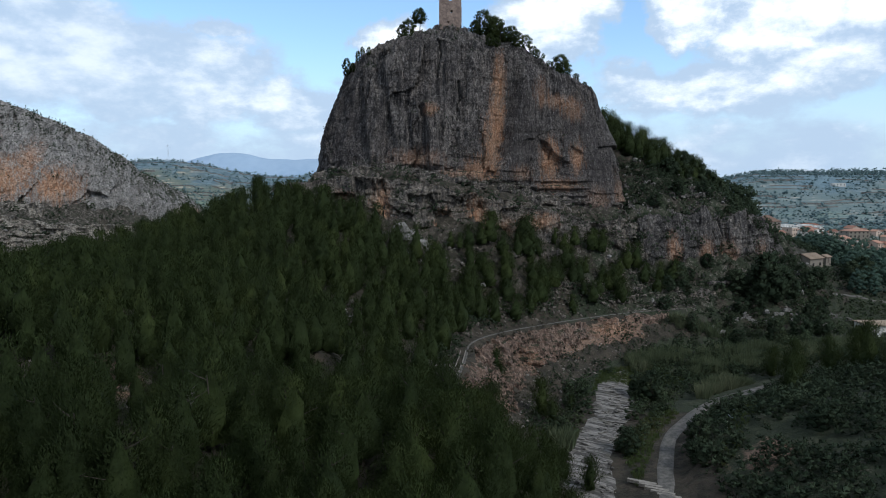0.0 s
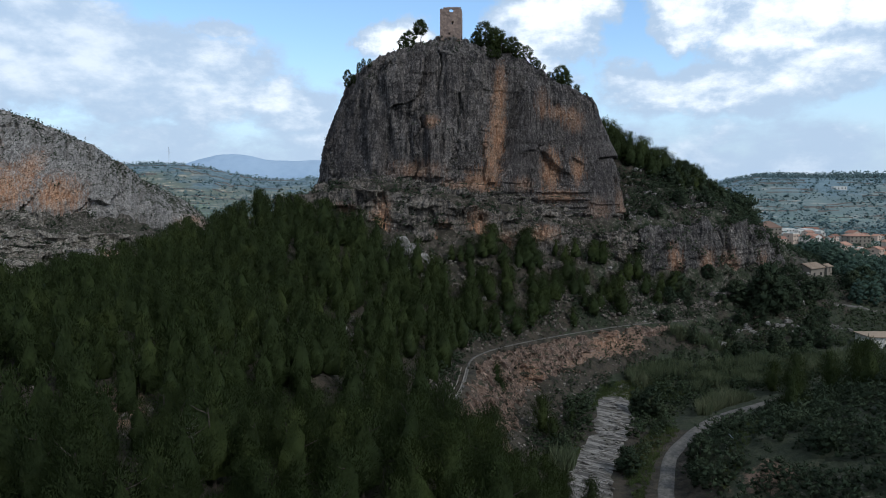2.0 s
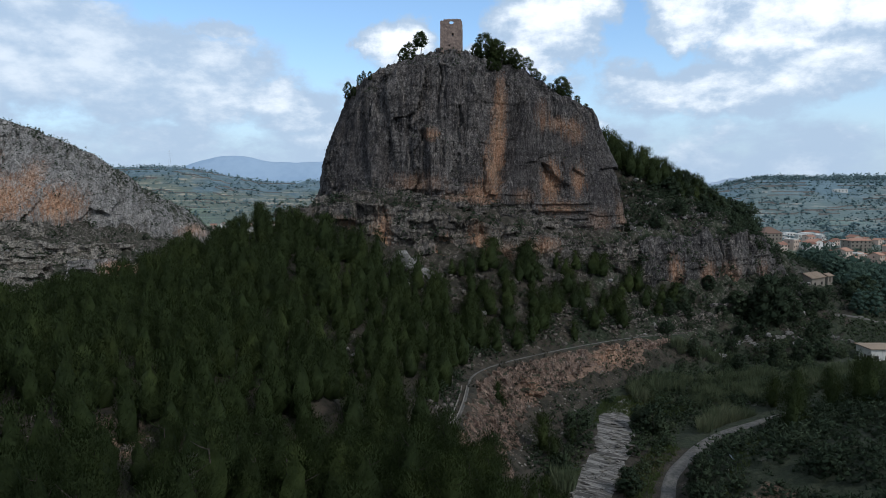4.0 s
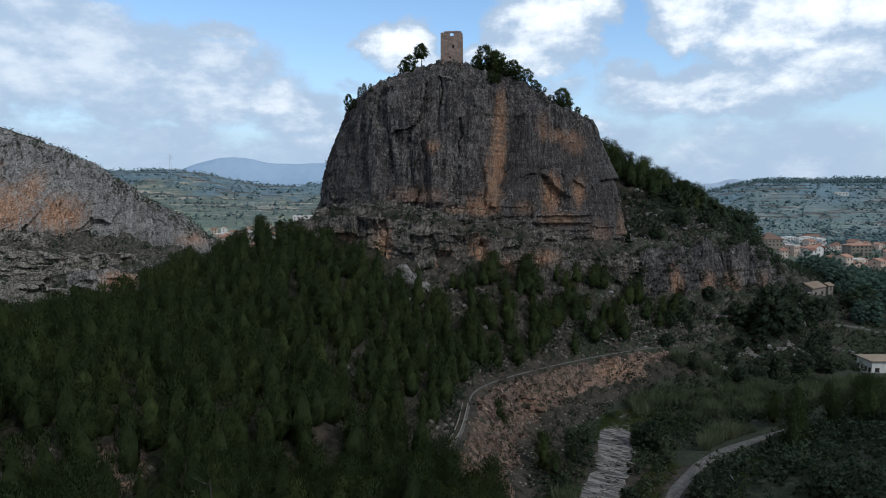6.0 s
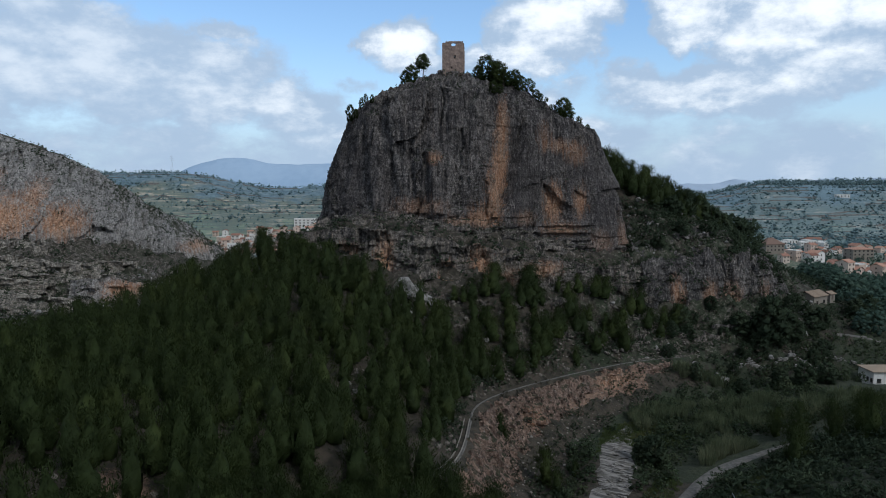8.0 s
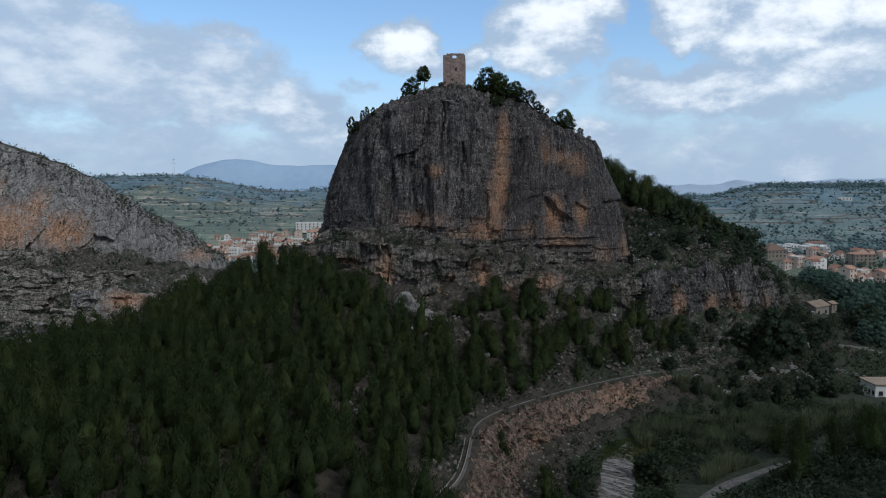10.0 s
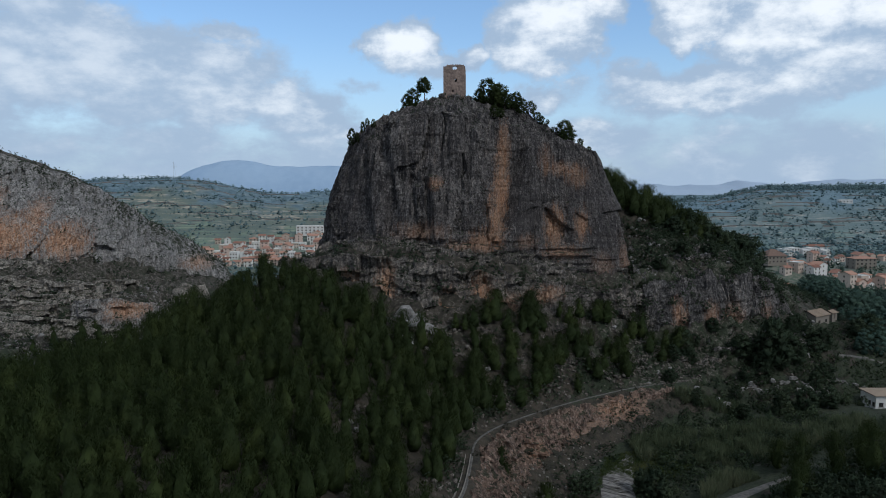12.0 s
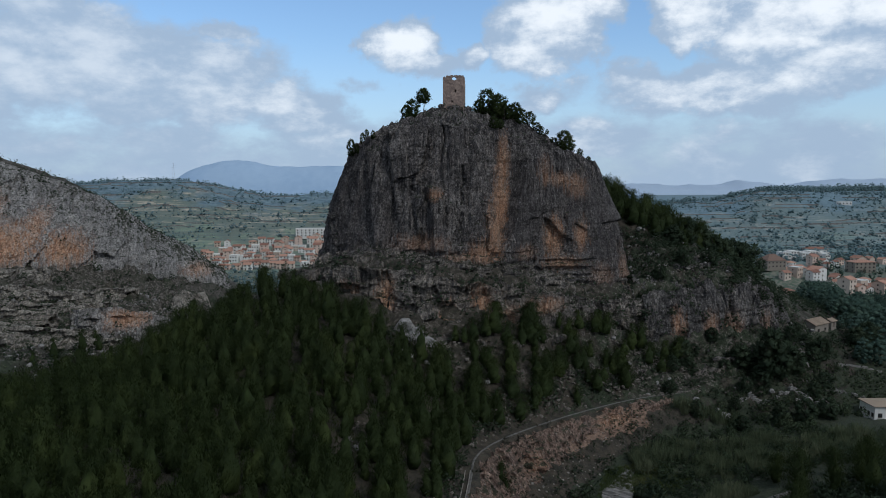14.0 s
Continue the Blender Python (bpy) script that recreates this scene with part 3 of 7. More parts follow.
SCARPS = [
    [(-49, 202, 0), (-42, 197.5, 0), (-29, 190, 0), (-15, 184.5, 0), (-2, 184.5, 0), (10, 188.5, 0), (22, 196.5, 0), (33, 203.5, 0), (45, 209, 0), (58, 215, 0)],
    [(61, 218, 0), (67, 221, 0), (76, 225, 0), (88, 229, 0), (99, 232, 0), (111.5, 239.5, 0), (122, 250.5, 0)],
    [(-134, 243, 0), (-124, 246, 0), (-114, 249, 0), (-104, 256, 0)],
]


def land(X, Y, detail=True):
    """Height of the ground."""
    X, Y = np.asarray(X, float), np.asarray(Y, float)
    shape = X.shape
    x, y = X.ravel(), Y.ravel()
    cx, cy = np.clip(x, -320, 340), np.clip(y, -80, 430)
    z = np.empty(len(x))
    for i in range(0, len(x), 20000):
        s = slice(i, i + 20000)
        r = np.hypot(cx[s, None] - PLAN_PTS[None, :, 0], cy[s, None] - PLAN_PTS[None, :, 1])
        z[s] = -r @ PLAN_W[:-1] + PLAN_W[-1]
    z = z.reshape(shape)
    if detail:
        z = z + fbm(X / 11, Y / 11, octaves=4) * 1.1 + fbm(X / 2.6, Y / 2.6, 3.3, octaves=3) * 0.35
        # bedding steps on the canyon side
        w = smooth(-95, -112, X) * smooth(188, 205, Y) * smooth(330, 300, Y) + 0.8 * smooth(-52, -44, X) * smooth(140, 128, X) * smooth(166, 182, Y - 0.25 * X) * smooth(290, 262, Y)
        zz = z + fbm(X / 14, Y / 14, 8.8) * 2.0
        q = np.floor(zz / 3.2) * 3.2 + 3.2 * smooth(0.7, 1.0, zz / 3.2 - np.floor(zz / 3.2)) - (zz - z)
        z = z + (q - z) * 0.85 * w
    if detail:
        w = np.clip(smooth(-52, -44, X) * smooth(140, 128, X) * smooth(160, 176, Y - 0.25 * X) * smooth(290, 262, Y) + smooth(-95, -110, X) * smooth(188, 205, Y) * smooth(335, 310, Y), 0, 1)
        z = z + w * (facets(X / 4.2 + perlin(X / 6, Y / 6), Y / 2.6 + perlin(X / 6, Y / 6, 4.0), 3, 0.7) * 1.5 + facets(X / 1.9, Y / 1.7, 13, 0.5) * 0.6)
    for k, line in enumerate(SCARPS):
        d, _ = line_near(line, X, Y)
        z = z - 3.6 * smooth(4.5, 2.0, d)
    d, zl = line_near(RIVER, X, Y)
    z = z + (zl + 0.25 * perlin(X / 2, Y / 2) - z) * smooth(9.0, 4.0, d)
    d, zl = line_near(DITCH, X, Y)
    z = z + (zl - z) * smooth(3.0, 1.4, d)
    d, zl = line_near(ROAD, X, Y)
    z = z + (zl - 0.05 - z) * smooth(5.0, 2.2, d)
    return z + (far_land(X, Y) - z) * smooth(330, 430, Y)


def mesh_object(name, verts, faces, mat, parent=None, label="", smooth_faces=False, normals=None):
    me = bpy.data.meshes.new(name)
    verts, faces = np.asarray(verts, np.float32), np.asarray(faces, np.int32)
    k = faces.shape[1]
    me.vertices.add(len(verts))
    me.vertices.foreach_set("co", verts.ravel())
    me.loops.add(faces.size)
    me.loops.foreach_set("vertex_index", faces.ravel())
    me.polygons.add(len(faces))
    me.polygons.foreach_set("loop_start", np.arange(0, faces.size, k, dtype=np.int32))
    me.polygons.foreach_set("use_smooth", np.full(len(faces), smooth_faces))
    me.update(calc_edges=True)
    me.validate()
    me.materials.append(mat)
    if normals is not None:
        me.polygons.foreach_set("use_smooth", np.ones(len(me.polygons), bool))
        me.normals_split_custom_set_from_vertices(normals)
    ob = new(name, me)
    if parent:
        ob.parent = parent
    if label:
        tagged(ob, label)
    return ob


def grid_faces(rows, cols, flip=False):
    i = (np.arange(rows - 1)[:, None] * cols + np.arange(cols - 1)[None, :]).ravel()
    f = np.stack([i, i + 1, i + cols + 1, i + cols], 1)
    return f[:, ::-1] if flip else f


# ---- ground ----
def spread(inner_lo, inner_hi, fine, mid_lo, mid_hi, mid, far_lo, far_hi, far, end_lo, end_hi):
    up = list(np.arange(inner_lo, inner_hi, fine)) + list(np.arange(inner_hi, mid_hi, mid)) + list(np.arange(mid_hi, far_hi, far))
    up += list(np.geomspace(max(far_hi, 1), end_hi, 26))
    down = list(np.arange(inner_lo - mid, mid_lo, -mid)) + list(np.arange(mid_lo, far_lo, -far))
    down += list(-np.geomspace(max(-far_lo, 1), -end_lo, 18))
    return np.array(sorted(set(np.round(down + up, 3))))


def cover_of(X, Y, Z):
    """Weights of bare rock, herbs and red clay."""
    n1, n2 = fbm(X / 15, Y / 15, 1.7), fbm(X / 5, Y / 5, 9.1)
    dr, _ = line_near(RIVER, X, Y)
    dd, zd = line_near(DITCH, X, Y)
    rock = 0.18 + n1 * 0.5
    rock = np.maximum(rock, 0.43 * inside([(-14, 160), (0, 168), (16, 172), (40, 190), (60, 196), (72, 200), (130, 236), (150, 300), (60, 235), (-50, 215), (-45, 190), (-20, 182)], X, Y))
    rock = np.maximum(rock, (0.6 + n1 * 0.7) * (X < -95) * (Y > 185))
    green = 0.2 + n2 * 0.5
    green = np.maximum(green, 0.75 * inside([(28, 150), (40, 132), (50, 128), (60, 138), (120, 150), (330, 120), (330, 300), (160, 260), (118, 205), (95, 198), (60, 184), (45, 172)], X, Y) + n2 * 0.4)
    green = np.maximum(green, 0.95 * inside([(36, 60), (200, 60), (200, 160), (60, 138), (44, 118)], X, Y) + n1 * 0.5)
    green = np.maximum(green, (0.55 + n2 * 0.5) * inside([(30, 172), (56, 190), (120, 200), (150, 260), (130, 290), (60, 232), (40, 200)], X, Y))
    green = np.maximum(green, (0.55 + n2 * 0.5) * (X < -95) * (Y > 170) * (Y < 330))
    bank = (dd < 6.5) * (Z < zd - 0.7) * (X > -8) * (X < 54) * (dr > 5.5) * smooth(2.5, 5.5, Z)
    red = np.maximum(bank * (0.8 + n1 * 0.3), 0.05 + 0.55 * np.exp(-((X - 47) ** 2 + (Y - 97) ** 2) / 60))
    red = np.maximum(red, 0.8 * np.exp(-((X + 40) ** 2 + (Y - 79) ** 2) / 40))
    return np.stack([rock, green * (1 - bank), red, np.ones_like(X)], -1)


def build_ground():
    xs = spread(-188, 140, 1.75, -250, 270, 3.0, -760, 960, 9.0, -4600, 4600)
    ys = spread(48, 300, 1.75, -20, 400, 3.0, -80, 1120, 7.0, -900, 4900)
    X, Y = np.meshgrid(xs, ys)
    Z = land(X, Y)
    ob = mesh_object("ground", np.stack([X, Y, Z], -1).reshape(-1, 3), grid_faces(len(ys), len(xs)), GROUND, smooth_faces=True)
    att = ob.data.color_attributes.new("cover", "FLOAT_COLOR", "POINT")
    att.data.foreach_set("color", np.clip(cover_of(X, Y, Z), 0, 1).astype(np.float32).ravel())
    tagged(ob, "stony hillside ground with pine litter, scree, herbs, red clay and haze-tinted far fields", "ground", kind="structure")


build_ground()


def strip(name, line, half, mat, lift, label, category, step=1.2, cols=7, wobble=0.5, crown=0.0):
    """A band of ground along a line, laid on the land."""
    pts = along(smoothed(line), step)
    tang = np.gradient(pts[:, :2], axis=0)
    tang /= np.linalg.norm(tang, axis=1)[:, None]
    side = np.stack([tang[:, 1], -tang[:, 0]], 1)
    rows = []
    for c in np.linspace(-1, 1, cols):
        ends = np.minimum(np.arange(len(pts)), np.arange(len(pts))[::-1]) * step
        w = half * (0.35 + 0.65 * smooth(0, 14, ends)) * (1 + wobble * perlin(pts[:, 0] / 6, pts[:, 1] / 6, 4.0 + np.sign(c)))
        q = pts[:, :2] + side * (c * w)[:, None]
        z = land(q[:, 0], q[:, 1]) + lift + crown * (1 - c * c) - (0.3 if abs(c) == 1 else 0)
        rows.append(np.column_stack([q, z]))
    v = np.stack(rows, 1)
    ob = mesh_object(name, v.reshape(-1, 3), grid_faces(len(pts), cols, flip=False), mat, smooth_faces=True)
    return tagged(ob, label, category, kind="structure")


strip("road", [p for p in ROAD if 60 < p[1] < 148], 1.45, TRACK, 0.12, "pale gravel track winding along the valley floor", "road", wobble=0.35, crown=0.06)
strip("riverbed", RIVER[2:9], 4.5, SLAB, 0.10, "dry riverbed of pale limestone slabs and gravel", "riverbed", wobble=0.55)
FARM_TRACK = [(112, 229, 0), (120, 231.5, 0), (128, 233, 0), (136, 232.5, 0), (146, 231, 0), (158, 231, 0)]
strip("farm_track", FARM_TRACK, 0.9, TRACK, 0.14, "pale earth track on the slope below the farmhouse", "path", wobble=0.4)
strip("footpath", DITCH[1:], 0.32, TRACK, 0.10, "narrow earth footpath above the red bank", "path", wobble=0.3)


# ---- cliffs ----
FACES = []


def cliff(name, stations, mat, label, step=0.5, flute=1.0, block=0.0, closed=False, cap=6.0, cap_rows=8, cap_drop=1.5, top=None, seed=0.0, bulge=0.0, rough=1.0, beds=0.5, wave=0.8, crack_depth=1.0, cell=(3.4, 2.6), rim_wave=1.0, sculpt=None):
    """A rock face lofted between foot and rim stations (x, y, z, x, y, z), broken by flutes, cracks and bedding."""
    st = np.asarray(stations, float)
    if closed:
        st = np.vstack([st, st[:1]])
    foot, rim = smoothed(st[:, :3], 2), smoothed(st[:, 3:], 2)
    if closed:
        foot[-1], rim[-1] = foot[0], rim[0]
    seg = np.r_[0, np.cumsum(np.linalg.norm(np.diff((foot + rim) / 2, axis=0)[:, :2], axis=1))]
    s = np.linspace(0, seg[-1], int(seg[-1] / step) + 1)
    f = np.stack([np.interp(s, seg, foot[:, k]) for k in range(3)], 1)
    r = np.stack([np.interp(s, seg, rim[:, k]) for k in range(3)], 1)
    f[:, 2] -= 4.0
    r[:, 2] += fbm(s / 6, seed + 2, octaves=4) * 1.6 * rim_wave
    rows = int(np.max(r[:, 2] - f[:, 2]) / step) + 1
    v = np.linspace(0, 1, rows)[:, None]
    P = f[None] * (1 - v[..., None]) + r[None] * v[..., None]
    mid = (f + r) / 2
    tang = np.gradient(mid[:, :2], axis=0)
    tang /= np.linalg.norm(tang, axis=1)[:, None] + 1e-9
    nor = np.stack([tang[:, 1], -tang[:, 0]], 1)
    S, Zz = np.broadcast_to(s[None], P.shape[:2]), P[..., 2]
    if closed:  # noise runs round the body without a seam
        S = np.broadcast_to((f[:, 0] * 0.8 - f[:, 1] * 0.45)[None], P.shape[:2])
    k = int(seed * 7)
    ws, wz = S + fbm(S / 5, Zz / 5, seed, 3) * 1.6, Zz + fbm(S / 5, Zz / 5, seed + 40, 3) * 1.6
    d = fbm(S / 17 + seed, Zz / 45, seed, 3) * 2.6 * flute
    ridge = 1 - np.abs(perlin(S / 7.5 + 0.22 * perlin(S / 9, Zz / 11), Zz / 60, seed + 4)) * 2.6
    d += (ridge - 0.5) * 0.9 * flute
    some = smooth(-0.12, 0.22, fbm(S / 13, Zz / 19, seed + 52, 3))
    d += facets(ws / 7.5, wz / 22, k, 0.9) * 1.7 * flute
    d += facets(ws / 2.7, wz / 9.0, k + 9, 0.7) * 0.8 * flute * rough * (0.4 + 0.6 * some)
    d += facets(ws / 1.2 + 0.3 * perlin(S, Zz / 3), wz / 3.4, k + 19, 0.7) * 0.5 * rough * (0.3 + 0.7 * some)
    d += facets(S / 0.8, Zz / 1.3, k + 29, 0.6) * 0.28 * rough * (0.4 + 0.6 * some)
    d += fbm(S / 0.9, Zz / 6.0, seed + 9, 3, 0.6) * 0.32
    bed = np.floor((Zz + fbm(S / 14, Zz / 30, seed + 6) * 2.5) / 1.5)
    d += (cells(bed, np.floor(S / 9 + perlin(S / 5, Zz / 9, seed) * 1.5), 3) - 0.5) * beds * (1.0 - 0.85 * smooth(0.08, 0.3, v))
    bw = Zz + fbm(S / 16, Zz / 20, seed + 3) * 3
    d += (np.abs(perlin(bw / 2.4, S / 40, seed)) - 0.2) * (wave + 1.2 * block)
    # deep cracks, each running over a part of the height only
    crack = np.abs(perlin(S / 8.5 + 0.15 * perlin(S / 5, Zz / 7, seed), Zz / 95, seed + 21))
    d -= smooth(0.03, 0.0, crack) * 1.9 * flute * crack_depth * smooth(-0.1, 0.15, perlin(S / 10, Zz / 16, seed + 77))
    crack = np.abs(perlin(S / 3.4 + 0.1 * perlin(S / 2, Zz / 3), Zz / 50, seed + 31))
    d -= smooth(0.05, 0.0, crack) * 0.8 * flute * crack_depth * smooth(0.0, 0.2, perlin(S / 6, Zz / 9, seed + 87))
    if block:
        wz = Zz + perlin(S / 9, Zz / 9, seed) * 2.0
        row = np.floor(wz / cell[1])
        colm = np.floor(S / cell[0] + cells(row, row * 0 + 3) * 2 + perlin(S / 5, Zz / 6, seed + 1))
        d += (cells(colm, row) - 0.5) * 3.2 * block
        row2 = np.floor(wz / 0.9)
        colm2 = np.floor(S / 2.6 + cells(row2, row2 * 0 + 1) * 3)
        d += (cells(colm2, row2, 5) - 0.5) * 0.7 * block
    if sculpt:
        d = sculpt(P, d, v)
    d += bulge * np.sin(v * math.pi) * 1.0
    d *= 0.5 + 0.5 * smooth(0.0, 0.1, v)
    P = P.copy()
    P[..., :2] += nor[None] * d[..., None]
    P[..., 2] += fbm(S / 2, Zz / 2, seed + 5, 2) * 0.35
    rows_all = [P]
    if top is None:
        for k in range(1, cap_rows + 1):
            c = k / cap_rows
            q = P[-1].copy()
            q[:, :2] -= nor * cap * c
            g = land(q[:, 0], q[:, 1])
            q[:, 2] = q[:, 2] * (1 - c) + (g - 0.6) * c + fbm(q[:, 0] / 2.5, q[:, 1] / 2.5, seed, 4, 0.6) * 1.2 + facets(q[:, 0] / 1.7, q[:, 1] / 1.3, 7, 0.8) * 0.9 * min(1, 6 * (1 - c)) - cap_drop * c * (1 - c)
            rows_all.append(q[None])
    else:
        centre, rise, n_top = top
        centre = np.array(centre)
        for k in range(1, n_top + 1):
            c = k / n_top
            q = P[-1] * (1 - c) + centre * c
            q[:, 2] = P[-1][:, 2] + (centre[2] - P[-1][:, 2]) * smooth(-0.15, 0.85, np.full(len(q), c)) + (fbm(q[:, 0] / 3, q[:, 1] / 3, seed, 4) * 1.2 + facets(q[:, 0] / 2.1, q[:, 1] / 1.7, 5, 0.9) * 1.6 + facets(q[:, 0] / 0.9, q[:, 1] / 0.8, 15, 0.8) * 0.5) * min(1, 4 * (1 - c))
            rows_all.append(q[None])
    V = np.concatenate(rows_all)
    FACES.append(V)
    ob = mesh_object(name, V.reshape(-1, 3), grid_faces(len(V), len(s)), mat)
    return tagged(ob, label, "cliff", kind="structure")


CRAG = [(-44, 224, 44, -29, 226, 83), (-37, 207, 48, -27.5, 213, 84.5), (-23, 195.5, 51, -16, 206, 89.5), (-6, 198, 51, -3, 203.5, 91), (12, 201.5, 50.5, 11, 207.5, 89), (19, 207.5, 49.5, 19, 213, 87),
        (24, 212.5, 48.5, 25, 217, 84.5), (36, 214, 45.5, 35, 219, 82), (50, 217, 42, 45, 223, 79.5), (62, 224.5, 38.5, 50.5, 229, 77), (65, 239, 40, 53.5, 241, 74),
        (52, 272, 42, 38, 262, 76), (10, 288, 38, 6, 268, 82), (-30, 272, 36, -18, 256, 83), (-46, 246, 40, -30, 241, 83)]
def crag_forms(P, d, v):
    """The large forms of the front: the corner with the orange streak, the slab beside it, the alcove and the leaning flanks."""
    x, y, z = P[..., 0], P[..., 1], P[..., 2]
    front = smooth(236, 226, y)
    # the slab on the right is smoother than the pillars on the left
    edge = 16.6 + 0.21 * (z - 50) + 0.5 * perlin(z / 5, 3.3) + 1.1 * perlin(z / 14, 8.1)
    slab = smooth(0, 1.0, x - edge) * smooth(60, 52, x)
    d = d * (1 - 0.5 * slab * front)
    high = smooth(47, 51, z) * smooth(86, 78, z)
    d = d + front * high * (1.7 * smooth(-0.3, 0.5, x - edge) * smooth(13, 2, x - edge) - 1.5 * smooth(0.4, -0.5, x - edge) * smooth(-7, -1.5, x - edge))
    # dark cleft in the corner
    d = d - front * high * 1.8 * np.exp(-((x - edge) / 0.45) ** 2) * smooth(46, 58, z)
    # alcove under a slanting roof, and thin beds under it
    ragged = 1.3 * perlin(x / 2.2, z / 2.6, 4.4) + 0.7 * perlin(x / 0.8, z / 1.1, 9.4)
    roof = 62.5 - 0.85 * np.maximum(x - 30.4, 0) + ragged
    hollow = smooth(29.8, 31.2, x + 0.5 * ragged) * smooth(42, 37.0, x + ragged) * smooth(0.3, -0.6, z - roof) * smooth(43.5, 46.5, z)
    roof2 = 61.0 - 0.5 * np.maximum(x - 39.5, 0) + ragged
    hollow2 = smooth(39.2, 41, x + 0.5 * ragged) * smooth(46, 42.5, x + ragged) * smooth(0.3, -0.5, z - roof2) * smooth(51, 54, z)
    d = d - front * (2.0 * hollow + 0.9 * hollow2)
    d = d + front * 0.9 * smooth(27, 30, x) * smooth(48, 43, x) * smooth(50.5, 49.5, z) * (np.floor(z / 1.15) % 2 - 0.3)
    # pillars standing out on the left half
    for c, w, lo, hi, out in ((-13.0, 2.6, 58, 90, 1.6), (-4.2, 2.2, 50, 73, 2.0), (1.8, 2.6, 60, 91, 1.1), (-20.5, 2.4, 52, 84, 1.5), (-8.5, 1.7, 56, 70, 1.3), (8.0, 2.2, 56, 88, 1.0)):
        lean = c + 0.10 * (z - 70) * (-1 if c < 0 else 0.4) + 0.8 * perlin(z / 8, c)
        d = d + front * out * smooth(w, w * 0.55, np.abs(x - lean)) * smooth(lo, lo + 5, z) * smooth(hi, hi - 1.5, z)
    # the flanks swell outwards
    d = d + 1.9 * np.sin(v * math.pi) * smooth(-18, -32, x) + 2.2 * np.sin(v * math.pi) * smooth(48, 56, x)
    return d


cliff("crag", CRAG, ROCK, "sheer grey limestone crag streaked with orange", step=0.42, closed=True, top=((3, 224, 96.2), 0, 26), seed=1.3, flute=1.0, rough=0.75, beds=2.2, wave=0.22, crack_depth=0.9, sculpt=crag_forms)
cliff("stepped_cliff", [(-50, 199, 44, -49, 201, 48), (-42, 194, 44, -42, 196, 49), (-30, 186, 42, -29, 189, 51), (-15, 180.5, 37.5, -15, 184, 50.5), (-3, 180.5, 34, -2, 184, 48), (10, 184, 33.5, 10, 188, 45.5), (22, 192, 32.5, 22, 196, 43),
      (33, 199.5, 33, 33, 203, 40.5), (45, 206, 32, 45, 208.5, 38), (58, 212, 30, 58, 214.5, 37.5), (64, 215, 29, 64, 218, 37)], LEDGE, "bedded limestone ledge below the crag", step=0.4, flute=0.6, block=1.25, seed=5.1, cap=8, cap_rows=20, rough=0.3, wave=-0.9, cell=(5.2, 4.6), crack_depth=1.8)
cliff("lower_cliff", [(60, 214.5, 24, 61, 217, 37), (66, 217.5, 24, 66.5, 219.5, 40), (72, 220, 23, 72.5, 222, 38), (80, 222.5, 22.5, 80, 225, 40.5), (88, 225.5, 22.5, 88, 228, 40), (94, 228, 22, 94, 230, 36.5), (99, 228.5, 22.5, 99.5, 231, 39.5),
      (107, 232, 21, 107, 235, 38), (114, 237, 21, 113.5, 240, 33), (124, 246.5, 20, 122, 250, 29), (130, 254, 18, 128, 256, 25)],
      SHOULDER_ROCK, "weathered limestone outcrop on the shoulder of the hill", step=0.42, flute=0.75, block=0.3, seed=9.7, cap=7, cap_rows=18, rough=0.6, bulge=1.5, rim_wave=2.2, wave=0.2, crack_depth=1.4)
cliff("canyon_wall", [(-215, 242, 46, -214, 270, 97), (-190, 250, 45, -187, 276, 85.5), (-168, 260.5, 43, -168, 285, 78.5), (-152, 271, 41, -156, 297, 72), (-138, 284, 39, -146, 308, 63.5), (-126, 297, 36, -136, 317, 54), (-113, 313, 31, -122, 329, 43.5), (-103, 325, 24, -110, 336, 33)],
      MASSIF, "grey and orange limestone canyon wall", step=0.55, flute=1.1, block=0.12, seed=13.9, cap=14, cap_rows=12, bulge=5.5, rough=0.6, beds=0.3, wave=0.3)
cliff("small_cliff", [(-134, 240, 23, -134, 243, 29), (-124, 243, 21, -124, 246, 30), (-114, 246, 19.5, -114, 249, 28), (-103, 252, 17, -104, 256, 24)], MASSIF, "low orange cliff in the gorge", step=0.6, flute=0.5, block=0.6, seed=17.0, cap=5)


cliff("red_bank", [(7, 103, 9, -1.5, 105.0, 14.7), (13, 113, 7, 3.3, 113, 14.7), (15, 121, 6.2, 5, 120.5, 14.7), (16, 133, 6.0, 6.3, 133, 14.6), (17, 142, 6.5, 7.2, 142.5, 14.6), (20.5, 147, 7, 11.2, 149.3, 14.5), (25.5, 153, 6.8, 16.8, 156, 14.2),
      (33, 163, 6.3, 28, 168.3, 13.5), (44, 173, 6.3, 41.3, 179.3, 13.0), (54, 182, 6.3, 54.5, 188.8, 12.6), (62, 187, 7, 64, 193.8, 12.2)], RED, "eroded bank of red bedded earth and rock", step=0.36, flute=0.5, block=0.4, seed=23.0, cap=1.6, cap_rows=3, beds=1.2, wave=0.6, cell=(3.0, 1.5), rough=0.5)


def ledge_band(pts, high, seed, label, mat=None):
    st = []
    for x, y in pts:
        z = float(land(np.array([x]), np.array([y]), False)[0])
        st.append((x, y, z - 0.8, x + 0.4, y + 2.6, z + high))
    return cliff("rock_ledge", st, mat or GORGE_BEDS, label, step=0.45, flute=0.4, block=0.9, seed=seed, cap=4.5, cap_rows=8, rough=0.4, wave=-0.7, cell=(4.2, 1.7))


